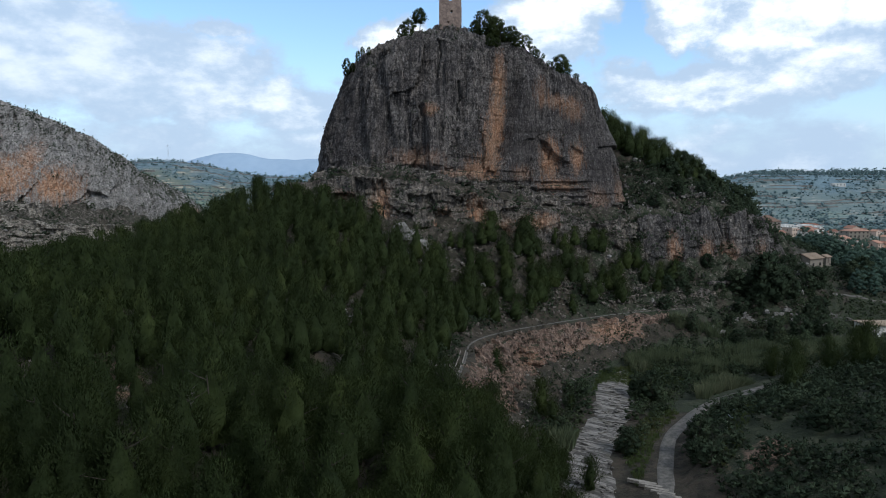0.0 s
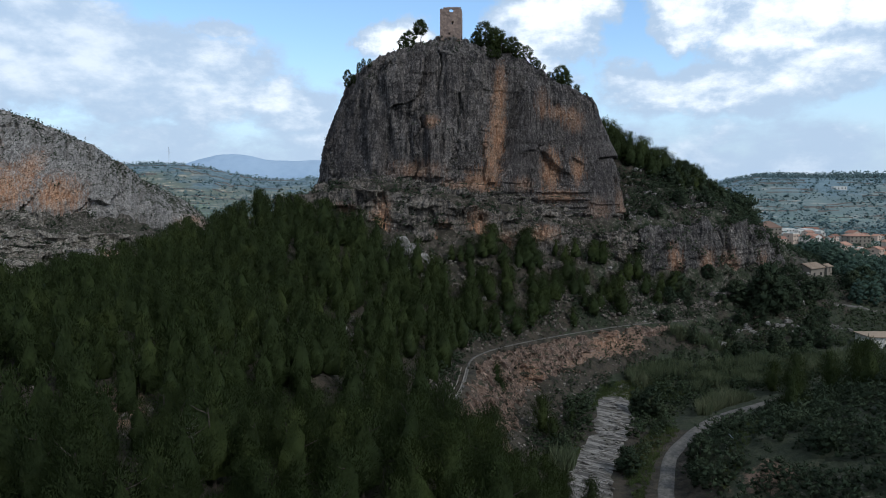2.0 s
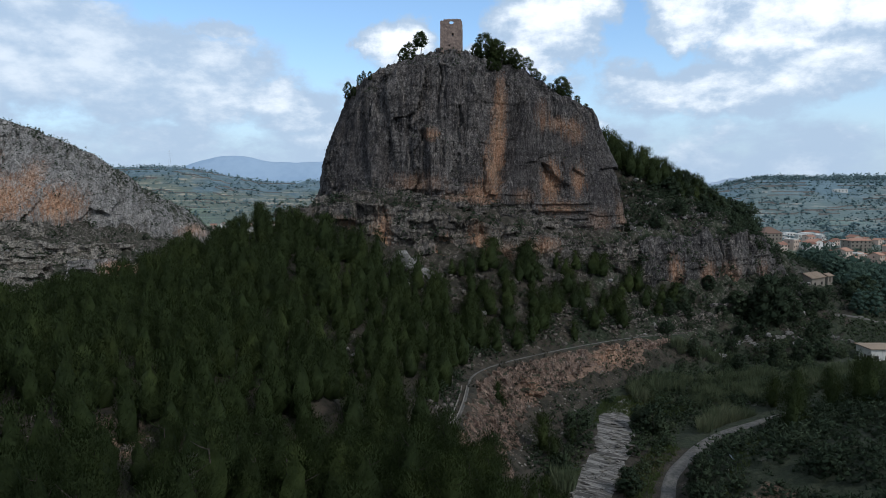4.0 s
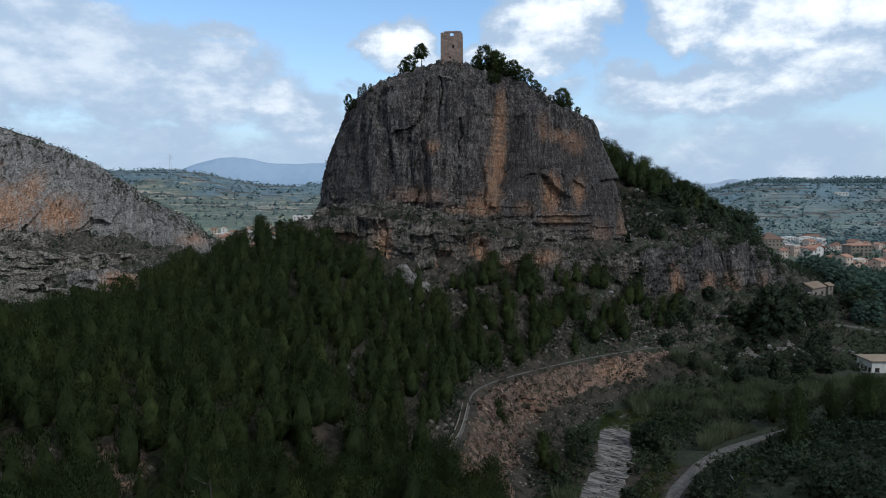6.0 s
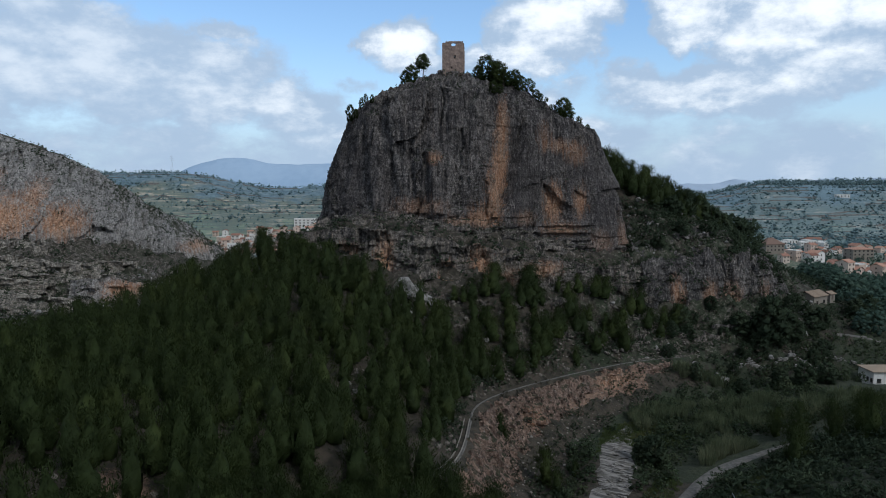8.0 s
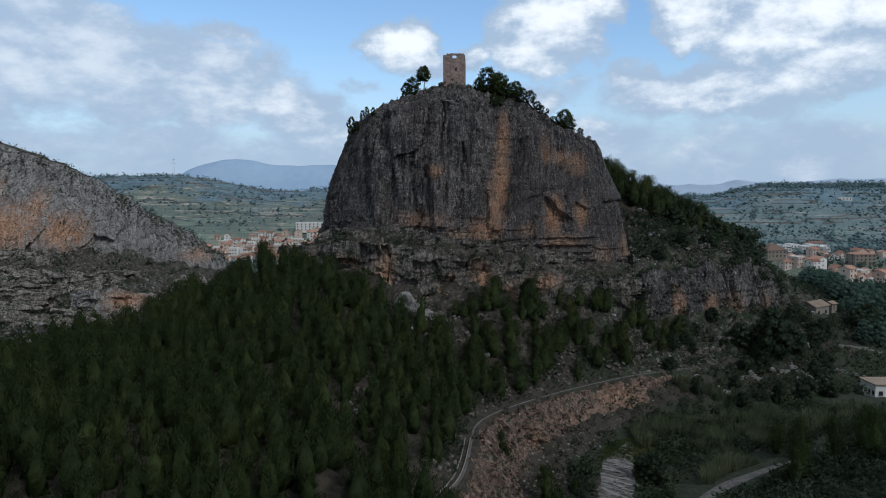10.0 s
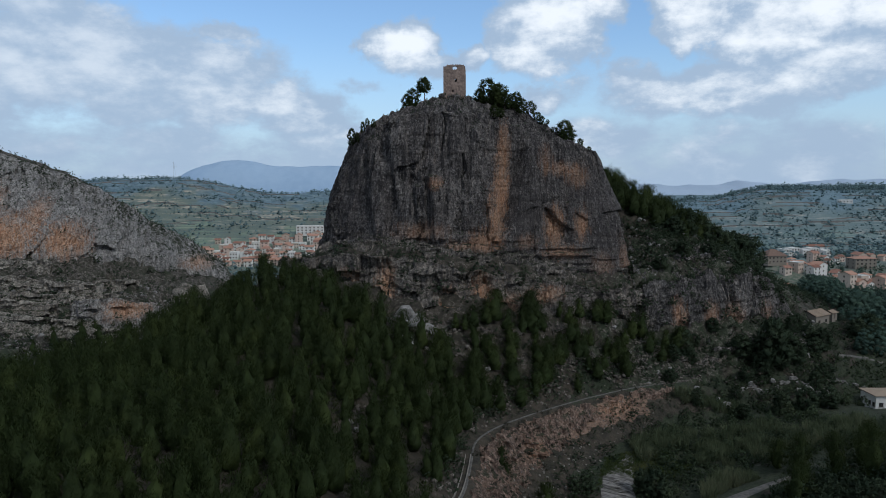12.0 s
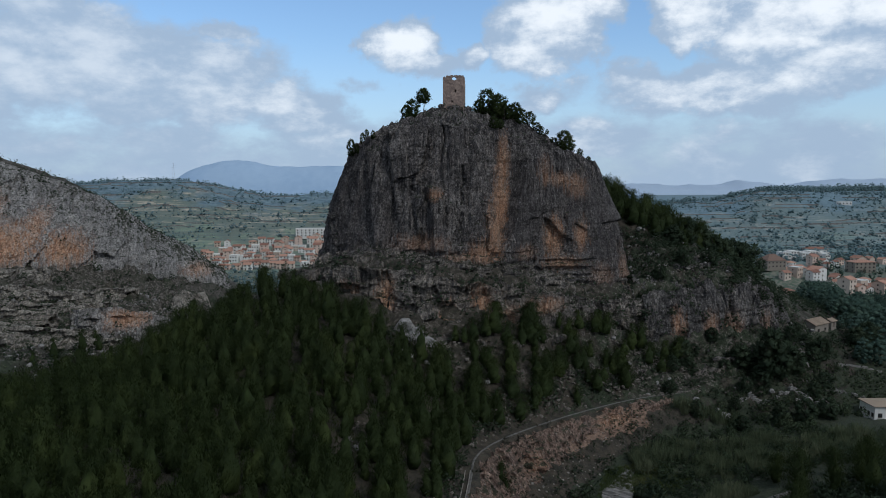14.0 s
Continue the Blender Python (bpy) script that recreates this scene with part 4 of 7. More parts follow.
ledge_band([(-212, 232), (-190, 236), (-172, 240), (-158, 246), (-146, 252), (-136, 262), (-126, 276)], 4.2, 31.0, "pale bedded limestone ledge in the gorge")
ledge_band([(-200, 219), (-178, 222), (-160, 227), (-146, 233), (-138, 238)], 3.8, 33.0, "pale bedded limestone ledge in the gorge")
ledge_band([(-170, 203), (-150, 207), (-134, 212), (-120, 220), (-112, 230)], 3.2, 35.0, "pale bedded limestone ledge in the gorge")
ledge_band([(-108, 268), (-116, 284), (-108, 298)][::-1], 3.0, 37.0, "pale bedded limestone ledge in the gorge")
ledge_band([(-196, 211), (-172, 214), (-152, 219), (-134, 226), (-122, 234)], 2.6, 71.0, "pale bedded limestone ledge in the gorge")
ledge_band([(-206, 226), (-184, 229), (-166, 233), (-150, 241), (-138, 250), (-128, 262)], 2.8, 73.0, "pale bedded limestone ledge in the gorge")
ledge_band([(60, 224), (74, 230), (88, 236), (102, 242)], 2.6, 39.0, "weathered limestone ledge on the shoulder", SHOULDER_ROCK)
ledge_band([(84, 212), (96, 217), (108, 224), (118, 233)], 3.2, 41.0, "weathered limestone ledge on the shoulder", SHOULDER_ROCK)
ledge_band([(20, 176), (34, 187), (46, 194), (58, 199)], 1.8, 43.0, "low bedded rock step in the scree", LEDGE)
ledge_band([(66, 203), (78, 207), (90, 210)], 2.4, 45.0, "low bedded rock step in the scree", LEDGE)


LOWER_RIM = [(-40, 198), (-29, 192), (-15, 187), (-2, 187), (10, 191), (22, 199), (33, 206), (45, 211), (57, 217)]
WALL_FOOT = [(-37, 206), (-25, 197), (-14, 195), (-4, 197), (12, 201), (22, 210), (35, 213), (48, 216), (58, 222)]
for k, t in enumerate((0.12, 0.4, 0.7, 0.95)):
    ledge_band([(a[0] * (1 - t) + b[0] * t, a[1] * (1 - t) + b[1] * t) for a, b in zip(LOWER_RIM, WALL_FOOT)], 1.5 + 0.3 * (k % 2), 50.0 + 3 * k, "thin limestone bed at the foot of the wall", LEDGE)
ledge_band([(-6, 172), (4, 174), (14, 180), (24, 187), (36, 196)], 2.2, 61.0, "low bedded rock step in the scree", LEDGE)
ledge_band([(-206, 245), (-186, 247), (-168, 254), (-154, 263)], 3.0, 63.0, "pale bedded limestone ledge in the gorge")


# ---- distant mountains ----
def mountain(y, x0, x1, base, peaks, mat, seed):
    xs = np.arange(x0, x1, (x1 - x0) / 260)
    prof = sum(h * np.exp(-np.abs((xs - c) / w) ** 5) for c, h, w in peaks) + fbm(xs / 260, seed, octaves=4) * 9
    v = np.linspace(0, 1, 14)
    P = []
    for t in v:
        P.append(np.column_stack([xs, y + 500 * (t - 0.5) + 0 * xs, base + np.maximum(prof, 0) * np.sin(math.pi * min(1, t * 1.15)) ** 0.7 + fbm(xs / 120, t * 3 + seed, octaves=3) * 10 * math.sin(math.pi * t)]))
    return mesh_object("mountain", np.concatenate(P), grid_faces(14, len(xs)), mat, smooth_faces=True)


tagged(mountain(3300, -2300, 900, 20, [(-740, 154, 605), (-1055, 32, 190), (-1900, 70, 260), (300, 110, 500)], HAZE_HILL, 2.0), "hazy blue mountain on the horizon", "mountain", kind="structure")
tagged(mountain(4200, -800, 4200, 20, [(1450, 62, 420), (1820, 30, 150), (2750, 94, 820), (700, 55, 450)], HAZE_FAR, 6.0), "hazy pale blue range far on the horizon", "mountain", kind="structure")


# ---- plants ----
def tufts(centres, radii, count, length, width, rng, up=0.7, tall=1.0):
    """Pointed leaf sprays on the surface of clumps; tall stretches the clumps upwards."""
    k = len(centres)
    c, r = np.repeat(np.array(centres), count, 0), np.repeat(np.array(radii), count)[:, None]
    d = rng.normal(size=(k * count, 3))
    d[:, 2] = d[:, 2] * 0.9 + 0.35
    d /= np.linalg.norm(d, axis=1)[:, None]
    root = c + d * r * np.array([1, 1, tall]) * rng.uniform(0.1, 1.0, (k * count, 1)) ** 0.5
    out = d * np.array([1, 1, 0.6]) + np.array([0, 0, up]) + rng.normal(0, 0.3, d.shape)
    out /= np.linalg.norm(out, axis=1)[:, None]
    side = np.cross(out, d + rng.normal(0, 0.5, d.shape))
    side /= np.linalg.norm(side, axis=1)[:, None] + 1e-9
    ln = length * rng.uniform(0.6, 1.35, (k * count, 1))
    a, b, t = root + side * width, root - side * width, root + out * ln
    turned = (np.cross(b - a, t - a) * d).sum(1) < 0
    a[turned], b[turned] = b[turned], a[turned].copy()
    V = np.stack([a, b, t], 1).reshape(-1, 3)
    soft = d * 0.8 + np.array([0, 0, 0.3]) + rng.normal(0, 0.08, d.shape)
    N = np.repeat(soft / np.linalg.norm(soft, axis=1)[:, None], 3, 0)
    return V, np.arange(3 * k * count).reshape(-1, 3), N


HEART_V = np.array([(math.cos(a) * 0.95, math.sin(a) * 0.95, 0.22 * (-1) ** i) for i, a in enumerate((0, 1.047, 2.094, 3.1416, 4.189, 5.236))] + [(0, 0, -0.85), (0, 0, 0.95)])
HEART_F = np.array([t for i in range(6) for t in ((6, (i + 1) % 6, i), (7, i, (i + 1) % 6))])


def crown_arrays(h, wide, clumps, count, rng, low=0.2, length=0.42, width=0.06, hearts=0.0, fat=1.0):
    """A round crown of leafy clumps, round solid hearts if wanted; its normals follow the crown as a whole more than the single leaves."""
    cs, rs = [], []
    for i in range(clumps):
        f = low + (1 - low) * (i + rng.uniform(0, 1)) / clumps
        g = (f - low) / (1 - low)
        reach = wide * math.sqrt(max(0.02, 1 - (1.75 * g - 0.75) ** 2)) * 0.85
        a = i * 2.4 + rng.uniform(-0.5, 0.5)
        q = reach * math.sqrt(rng.uniform(0.25, 1.0))
        cs.append(np.array([math.cos(a) * q, math.sin(a) * q, f * h * 0.93]))
        rs.append(h * rng.uniform(0.08, 0.12) * (1.2 - 0.55 * g) * 1.15 * fat)
    tall = 0.9
    V, F, N = tufts(cs, rs, count, length, width, rng, 0.4, tall)
    if hearts:
        for c, r in zip(cs, rs):
            F = np.concatenate([F, HEART_F + len(V)])
            V = np.concatenate([V, c + HEART_V * rng.uniform(0.65, 1.05, (8, 1)) * hearts * r * np.array([1, 1, 0.95 * tall])])
            N = np.concatenate([N, HEART_V + np.array([0, 0, 0.3]) + rng.normal(0, 0.1, (8, 3))])
    whole = (V - np.array([0, 0, h * (low + 0.35 * (1 - low))])) / np.array([wide, wide, h * 0.5])
    N = 0.45 * N / np.linalg.norm(N, axis=1)[:, None] + 0.75 * whole / (np.linalg.norm(whole, axis=1)[:, None] + 0.2)
    return V, F, N / np.linalg.norm(N, axis=1)[:, None], cs


def pine_arrays(h, wide, plumes, count, rng, low=0.1, length=0.36, width=0.036):
    """A feathery pine crown: needle-covered plumes that leave the stem outwards and upwards, round a ragged dark core."""
    def reach_at(g):
        return wide * (1 - g ** 1.8) ** 0.75 * (0.78 + 0.22 * min(1, g / 0.3))

    roots, outs, tips, lobes = [], [], [], []
    for i in range(plumes):
        g = min(0.98, (i + rng.uniform(0, 1)) / plumes)
        a = i * 2.4 + rng.uniform(-0.4, 0.4)
        r = reach_at(g) * rng.uniform(0.55, 1.18)
        rise = r * (0.25 + 0.55 * g) + h * 0.06
        base = np.array([0, 0, h * (low + (1 - low) * g * 0.92)])
        tip = base + np.array([math.cos(a) * r, math.sin(a) * r, rise])
        tips.append(tip)
        t = 1.0 - 0.5 * rng.uniform(0, 1, (count, 1)) ** 1.2
        fat = h * 0.062 * rng.uniform(0.75, 1.3)
        q = base + (tip - base) * t + rng.normal(0, 1, (count, 3)) * fat * np.array([1, 1, 0.8])
        d = (tip - base) / np.linalg.norm(tip - base) * 0.6 + np.array([0, 0, 0.55]) + rng.normal(0, 0.33, (count, 3))
        roots.append(q)
        lobes.append(np.repeat(np.cross(np.cross(tip - base, q - base), tip - base) / (np.linalg.norm(tip - base) ** 2 * h * 0.06) + 0.35 * (tip - base) / np.linalg.norm(tip - base), 3, 0))
        outs.append(d / np.linalg.norm(d, axis=1)[:, None])
    root, out = np.concatenate(roots), np.concatenate(outs)
    k = len(root)
    radial = root * np.array([1, 1, 0]) + 1e-6
    side = np.cross(out, radial + rng.normal(0, 0.5, (k, 3)))
    side /= np.linalg.norm(side, axis=1)[:, None] + 1e-9
    ln = length * rng.uniform(0.6, 1.4, (k, 1))
    A, B, T = root + side * width, root - side * width, root + out * ln
    turned = (np.cross(B - A, T - A) * radial).sum(1) < 0
    A[turned], B[turned] = B[turned], A[turned].copy()
    V = np.stack([A, B, T], 1).reshape(-1, 3)
    F = np.arange(3 * k).reshape(-1, 3)
    # core
    rows, cols = 8, 9
    C = []
    for i in range(rows):
        g = i / (rows - 1)
        for j in range(cols):
            a = 2 * math.pi * j / cols
            r = 0.50 * reach_at(min(g, 0.995)) * rng.uniform(0.5, 1.2)
            C.append((math.cos(a) * r, math.sin(a) * r, h * (low + 0.9 * (1 - low) * g) + rng.normal(0, 0.15)))
    CF = []
    for i in range(rows - 1):
        for j in range(cols):
            p, q = i * cols + j, i * cols + (j + 1) % cols
            CF += [(p, q, q + cols), (p, q + cols, p + cols)]
    F = np.concatenate([F, np.array(CF) + len(V)])
    V = np.concatenate([V, np.array(C)])
    whole = V * np.array([1 / wide, 1 / wide, 0.9 / h]) + np.array([0, 0, -0.22])
    lobe = np.concatenate(lobes + [np.zeros((len(C), 3))])
    N = 0.6 * whole / (np.linalg.norm(whole, axis=1)[:, None] + 0.1) + 0.62 * lobe + rng.normal(0, 0.16, V.shape)
    return V, F, N / np.linalg.norm(N, axis=1)[:, None], tips


def tube(points, radii, sides=6):
    P = np.asarray(points, float)
    ang = np.linspace(0, 2 * math.pi, sides, endpoint=False)
    tang = np.gradient(P, axis=0)
    V = []
    for p, t, r in zip(P, tang, radii):
        t = t / np.linalg.norm(t)
        u = np.cross(t, (0.3, 0.9, 0.1))
        u /= np.linalg.norm(u)
        w = np.cross(t, u)
        V.append(p + r * (np.cos(ang)[:, None] * u + np.sin(ang)[:, None] * w))
    F = []
    for i in range(len(P) - 1):
        for j in range(sides):
            a, b = i * sides + j, i * sides + (j + 1) % sides
            F.append((a, b, b + sides, a + sides))
    return np.concatenate(V), np.array(F)


def trunk_arrays(h, rng, limbs, reach=0.85):
    lean = rng.normal(0, 0.03, 2)
    zs = np.linspace(-0.4, h * reach, 7)
    P = np.column_stack([lean[0] * zs + 0.12 * np.sin(zs * 0.7), lean[1] * zs + 0.12 * np.cos(zs * 0.6) - 0.12, zs])
    V, F = tube(P, h * 0.018 * (1.25 - zs / h))
    out = []
    for c in limbs:
        z0 = max(0.5, c[2] - 0.35 * np.hypot(c[0], c[1]) - 0.3)
        a = np.array([np.interp(z0, zs, P[:, 0]), np.interp(z0, zs, P[:, 1]), z0])
        out.append(tube([a, (a + c) / 2 + np.array([0, 0, -0.1]), c], [h * 0.009, h * 0.006, h * 0.002], 4))
    return (V, F), out


def tree(name, h, wide, clumps, count, seed, mat, label, category, shape="pine", low=0.15, length=0.42, width=0.06, group=""):
    rng = np.random.default_rng(seed)
    root = new(name)
    if shape == "pine":
        V, F, N, cs = pine_arrays(h, wide, clumps, count, rng, low, length, width)
    else:
        V, F, N, cs = crown_arrays(h, wide, clumps, count, rng, low, length, width, 0.75, 1.25)
    trunk, limbs = trunk_arrays(h, rng, cs[2::len(cs) // 3])
    mesh_object("trunk", *trunk, BARK, root)
    for v, f in limbs[:3]:
        mesh_object("limb", v, f, BARK, root)
    mesh_object("crown", V, F, mat, root, normals=N)
    return tagged(root, label, category, group)


def joined(name, kinds, places, mat, label, category, kind="stuff"):
    """Many small things as one object: kinds are (verts, triangles[, normals]); places rows of x, y, z, turn, size, kind."""
    vs, fs, ns, base = [], [], [], 0
    for x, y, z, turn, size, k in places:
        v, f, *nrm = kinds[int(k)]
        c, s = math.cos(turn), math.sin(turn)
        vs.append(np.column_stack([(v[:, 0] * c - v[:, 1] * s) * size + x, (v[:, 0] * s + v[:, 1] * c) * size + y, v[:, 2] * size + z]))
        if nrm:
            q = nrm[0]
            ns.append(np.column_stack([q[:, 0] * c - q[:, 1] * s, q[:, 0] * s + q[:, 1] * c, q[:, 2]]))
        fs.append(f + base)
        base += len(v)
    return tagged(mesh_object(name, np.concatenate(vs), np.concatenate(fs), mat, normals=np.concatenate(ns) if ns else None), label, category, kind=kind)


def scatter(poly, gap, rng, jitter=0.45, keep=1.0):
    xs, ys = [p[0] for p in poly], [p[1] for p in poly]
    X, Y = np.meshgrid(np.arange(min(xs), max(xs), gap), np.arange(min(ys), max(ys), gap * 0.87))
    X = X + gap / 2 * (np.arange(X.shape[0]) % 2)[:, None]
    X, Y = X + rng.uniform(-jitter, jitter, X.shape) * gap, Y + rng.uniform(-jitter, jitter, X.shape) * gap
    ok = inside(poly, X, Y) & (rng.uniform(size=X.shape) < keep) & (np.abs(X) < 0.69 * Y + 6)
    return np.column_stack([X[ok], Y[ok]])


def top_at(x, y, reach=0.9):
    """Height of the highest ground or rock at a place in plan."""
    z = float(land(np.array([x]), np.array([y]))[0])
    for V in FACES:
        q = V.reshape(-1, 3)
        near = q[(np.abs(q[:, 0] - x) < reach) & (np.abs(q[:, 1] - y) < reach)]
        if len(near):
            z = max(z, float(near[:, 2].max()))
    return z


def ledges(V, count, rng, flat=0.55, y_max=1e9, z_min=-1e9):
    """Random places on a rock mesh where its surface is flat enough to hold soil."""
    a, b = np.gradient(V, axis=0), np.gradient(V, axis=1)
    nrm = np.cross(b, a)
    nrm /= np.linalg.norm(nrm, axis=-1)[..., None] + 1e-9
    q, nz = V.reshape(-1, 3), np.abs(nrm[..., 2]).ravel()
    ok = np.flatnonzero((nz > flat) & (q[:, 1] < y_max) & (q[:, 2] > z_min))
    return q[rng.choice(ok, min(count, len(ok)), replace=False)]


rng = np.random.default_rng(21)


# ---- the pine wood on the spur ----
FOREST = [(-150, 60), (-90, 40), (-40, 34), (0, 42), (18, 62), (20, 80), (14, 90), (2, 97), (-8, 104), (-3, 116), (0.5, 122), (3, 133), (4, 144), (8, 152), (13, 158), (8, 165), (-12, 166), (-20, 172), (-30, 180), (-42, 189), (-56, 190), (-66, 176), (-76, 158), (-90, 146), (-150, 118)]
pts = scatter(FOREST, 3.95, rng, 0.6)
ok = (np.abs(pts[:, 0]) < 0.72 * pts[:, 1] + 10)
for gx, gy, gr in [(-41, 79, 2.8), (-36, 75.5, 3.2), (-50, 80, 2.6), (-45.5, 77.5, 2.4), (-33.5, 73.5, 1.8), (-12, 146, 2.0), (-10, 172, 5.5), (-6, 167, 3.5), (-17.5, 121, 2.0), (-17, 125, 2.7), (-13, 150, 2.0), (-16, 131, 1.8)]:
    ok &= np.hypot(pts[:, 0] - gx, pts[:, 1] - gy) > gr
pts = pts[ok]
pts = pts[np.argsort(np.hypot(pts[:, 0], pts[:, 1] - 55))]
pz = land(pts[:, 0], pts[:, 1])
PINES = [tree("pine_tree", 8.0, 3.3, 28, 116, 100 + k, PINE, "dark green pine in a dense hillside wood", "pine tree", group="pines of the near wood", low=0.12, length=0.27, width=0.046) for k in range(5)]


def plant(models, x, y, z, rng, lo, hi, fresh):
    """Stand one tree at a place: the models themselves first, then copies."""
    m = pose(x, y, z, rng.uniform(-7, 7), rng.uniform(-7, 7), rng.uniform(0, 360))
    size = rng.uniform(lo, hi)
    if fresh < len(models):
        ob = models[fresh]
        ob.matrix_basis = m
    else:
        ob = copy_thing(models[fresh % len(models)], m)
    ob.scale = (size * rng.uniform(0.88, 1.18), size * rng.uniform(0.88, 1.18), size * rng.uniform(0.88, 1.12))
    return ob


for i in range(170):
    plant(PINES, pts[i, 0], pts[i, 1], pz[i], rng, 0.62, 1.2, i)
FAR_PINES = []
for k in range(5):
    v, f, nr, _ = pine_arrays(8.0, 3.4, 18, 48, np.random.default_rng(300 + k), low=0.08, length=0.48, width=0.07)
    FAR_PINES.append((v, f, nr))
joined("pine_wood", FAR_PINES, [(pts[i, 0], pts[i, 1], pz[i] - 0.3, rng.uniform(0, 6.28), rng.uniform(0.58, 1.12), rng.integers(5)) for i in range(170, len(pts))],
       PINE, "dense dark pine wood covering the spur", "wood")

# pines at the foot of the crag
BASE_PINES = [tree("pine_tree", 7.0, 3.6, 28, 60, 140 + k, PINE, "dark pine on the rocky slope under the crag", "pine tree", group="pines under the crag", low=0.10, width=0.045) for k in range(4)]
spots = np.concatenate([scatter([(9, 155), (25, 171), (40, 183), (50, 191), (54, 203), (46, 203), (30, 194), (16, 184), (0, 176), (0, 166)], 3.9, rng, 0.75, keep=0.85),
                        scatter([(10, 180), (22, 187), (34, 195), (48, 203), (48, 206), (30, 198), (8, 183)], 3.6, rng, keep=0.6),
                        np.array([(58, 206), (62, 208), (66.5, 209.5), (60, 203), (64, 205), (71, 212), (55, 205)])])
for i, (x, y) in enumerate(spots):
    plant(BASE_PINES, x, y, float(land(np.array([x]), np.array([y]))[0]) - 0.2, rng, 0.6, 1.12, i)

# wood on the shoulder of the hill
spots = np.concatenate([scatter([(52, 250), (62, 268), (90, 284), (108, 292), (112, 284), (104, 268), (90, 254), (76, 246), (60, 240)], 3.5, rng, keep=0.95), scatter([(70, 236), (84, 242), (98, 250), (104, 264), (88, 254)], 4.6, rng, keep=0.3)])
joined("shoulder_wood", FAR_PINES, [(x, y, z - 0.3, rng.uniform(0, 6.28), rng.uniform(0.8, 1.35), rng.integers(5)) for (x, y), z in zip(spots, land(spots[:, 0], spots[:, 1]))], PINE,
       "dark pine wood on the shoulder behind the crag", "wood")

# single trees: x, y, height
ROUND = [tree("evergreen_oak", 7.0, 3.2, 30, 80, 180 + k, SCRUB, "dense dark round evergreen tree on rocky ground", "tree", shape="round", low=0.04, length=0.4, width=0.13, group="round evergreen trees") for k in range(3)]
SLOPE_TREES = [(119, 287, 15), (125.5, 289, 14), (114, 284, 11), (122, 284, 10), (101.5, 215, 15), (98, 213, 9), (106, 216, 10.5), (112, 208, 6), (93, 255, 9), (100, 260, 8.5), (86, 251, 9), (80, 246, 8), (106, 268, 9), (73, 213, 8), (93, 216, 7.5), (86, 222, 5), (116, 233, 6), (147, 246, 8), (153, 250, 9), (87, 214, 5), (124, 236, 6), (78, 216, 4.5), (92, 217, 6), (110, 196, 7), (70, 190, 5), (84, 199, 4)]
VALLEY_TREES = [(44, 141, 6.5), (41.5, 143.5, 5), (31, 113, 5), (41.5, 109, 4.5), (39.5, 104, 4), (104, 214, 7), (111, 218, 8), (118, 214, 7), (97, 210, 6), (121, 226, 7), (90, 206, 5), (127, 232, 8), (122, 240, 5), (107, 226, 5), (68, 206, 4.5), (64, 196, 4.5), (74, 209, 5), (82, 188, 5), (94, 192, 6), (102, 194, 7), (70, 228, 5), (80, 234, 5.5), (92, 240, 6), (104, 246, 6), (114, 256, 6.5)]
k = 0
for x, y, h in SLOPE_TREES + VALLEY_TREES:
    z = float(land(np.array([x]), np.array([y]))[0]) - 0.3
    ob = plant(ROUND, x, y, z, rng, h / 7, h / 7 + 0.01, k)
    k += 1

# trees round the tower
SUMMIT = [tree("summit_pine", 7.0, 2.6, 24, 80, 200, PINE, "pine with a bare trunk and a flat crown on the summit", "pine tree", low=0.4, length=0.42, width=0.1, shape="round"),
          tree("summit_pine", 6.0, 3.0, 40, 60, 201, PINE, "bushy dark pine on the summit", "pine tree", low=0.02, length=0.42, width=0.07, shape="round")]
k = 0
for x, y, h, kind in [(-7.2, 218, 7.2, 0), (-10.6, 217.5, 6.0, 1), (-12.4, 216.5, 4.6, 1), (13.2, 221, 8.4, 1), (10.0, 219, 4.8, 1), (15.2, 221, 6.4, 1), (18, 222, 5.2, 1), (20.6, 224, 4.8, 1), (23.5, 224, 4.9, 1), (26.5, 225, 4.2, 1), (28.8, 225.5, 3.0, 1), (32.2, 226, 1.6, 1), (22, 226, 5.2, 1), (16.5, 223.5, 7.0, 1), (-25.5, 212, 3.4, 1), (-24, 210.5, 2.6, 1),
                      (37.6, 226, 6.4, 1), (39.2, 227, 5.2, 1), (30, 224, 2.8, 1), (33.5, 224, 1.8, 1), (43, 227, 2.6, 1), (46, 228, 2.2, 1), (-29.2, 214.5, 5.2, 1), (-27.4, 212, 2.8, 1), (14, 209, 3.6, 1), (16, 211, 3.0, 1), (-22, 208, 2.6, 1)]:
    m = pose(x, y, top_at(x, y, 0.8) - 0.4, 0, rng.uniform(-4, 4), rng.uniform(0, 360))
    size = h / (7.0 if kind == 0 else 6.0)
    src = SUMMIT[kind]
    if k in (0, 1):
        ob = src
        ob.matrix_basis = m
    else:
        ob = copy_thing(src, m)
    slim = 0.62 if x < -20 else rng.uniform(0.85, 1.1)
    ob.scale = (size * slim, size * min(slim, 1), size)
    k += 1


# ---- shrubs, canes and grass ----
def shrub_arrays(h, wide, clumps, count, seed, length=0.4, width=0.1, fat=1.0):
    v, f, nr, _ = crown_arrays(h, wide, clumps, count, np.random.default_rng(seed), low=0.05, length=length, width=width, hearts=0.85, fat=fat)
    return v, f, nr


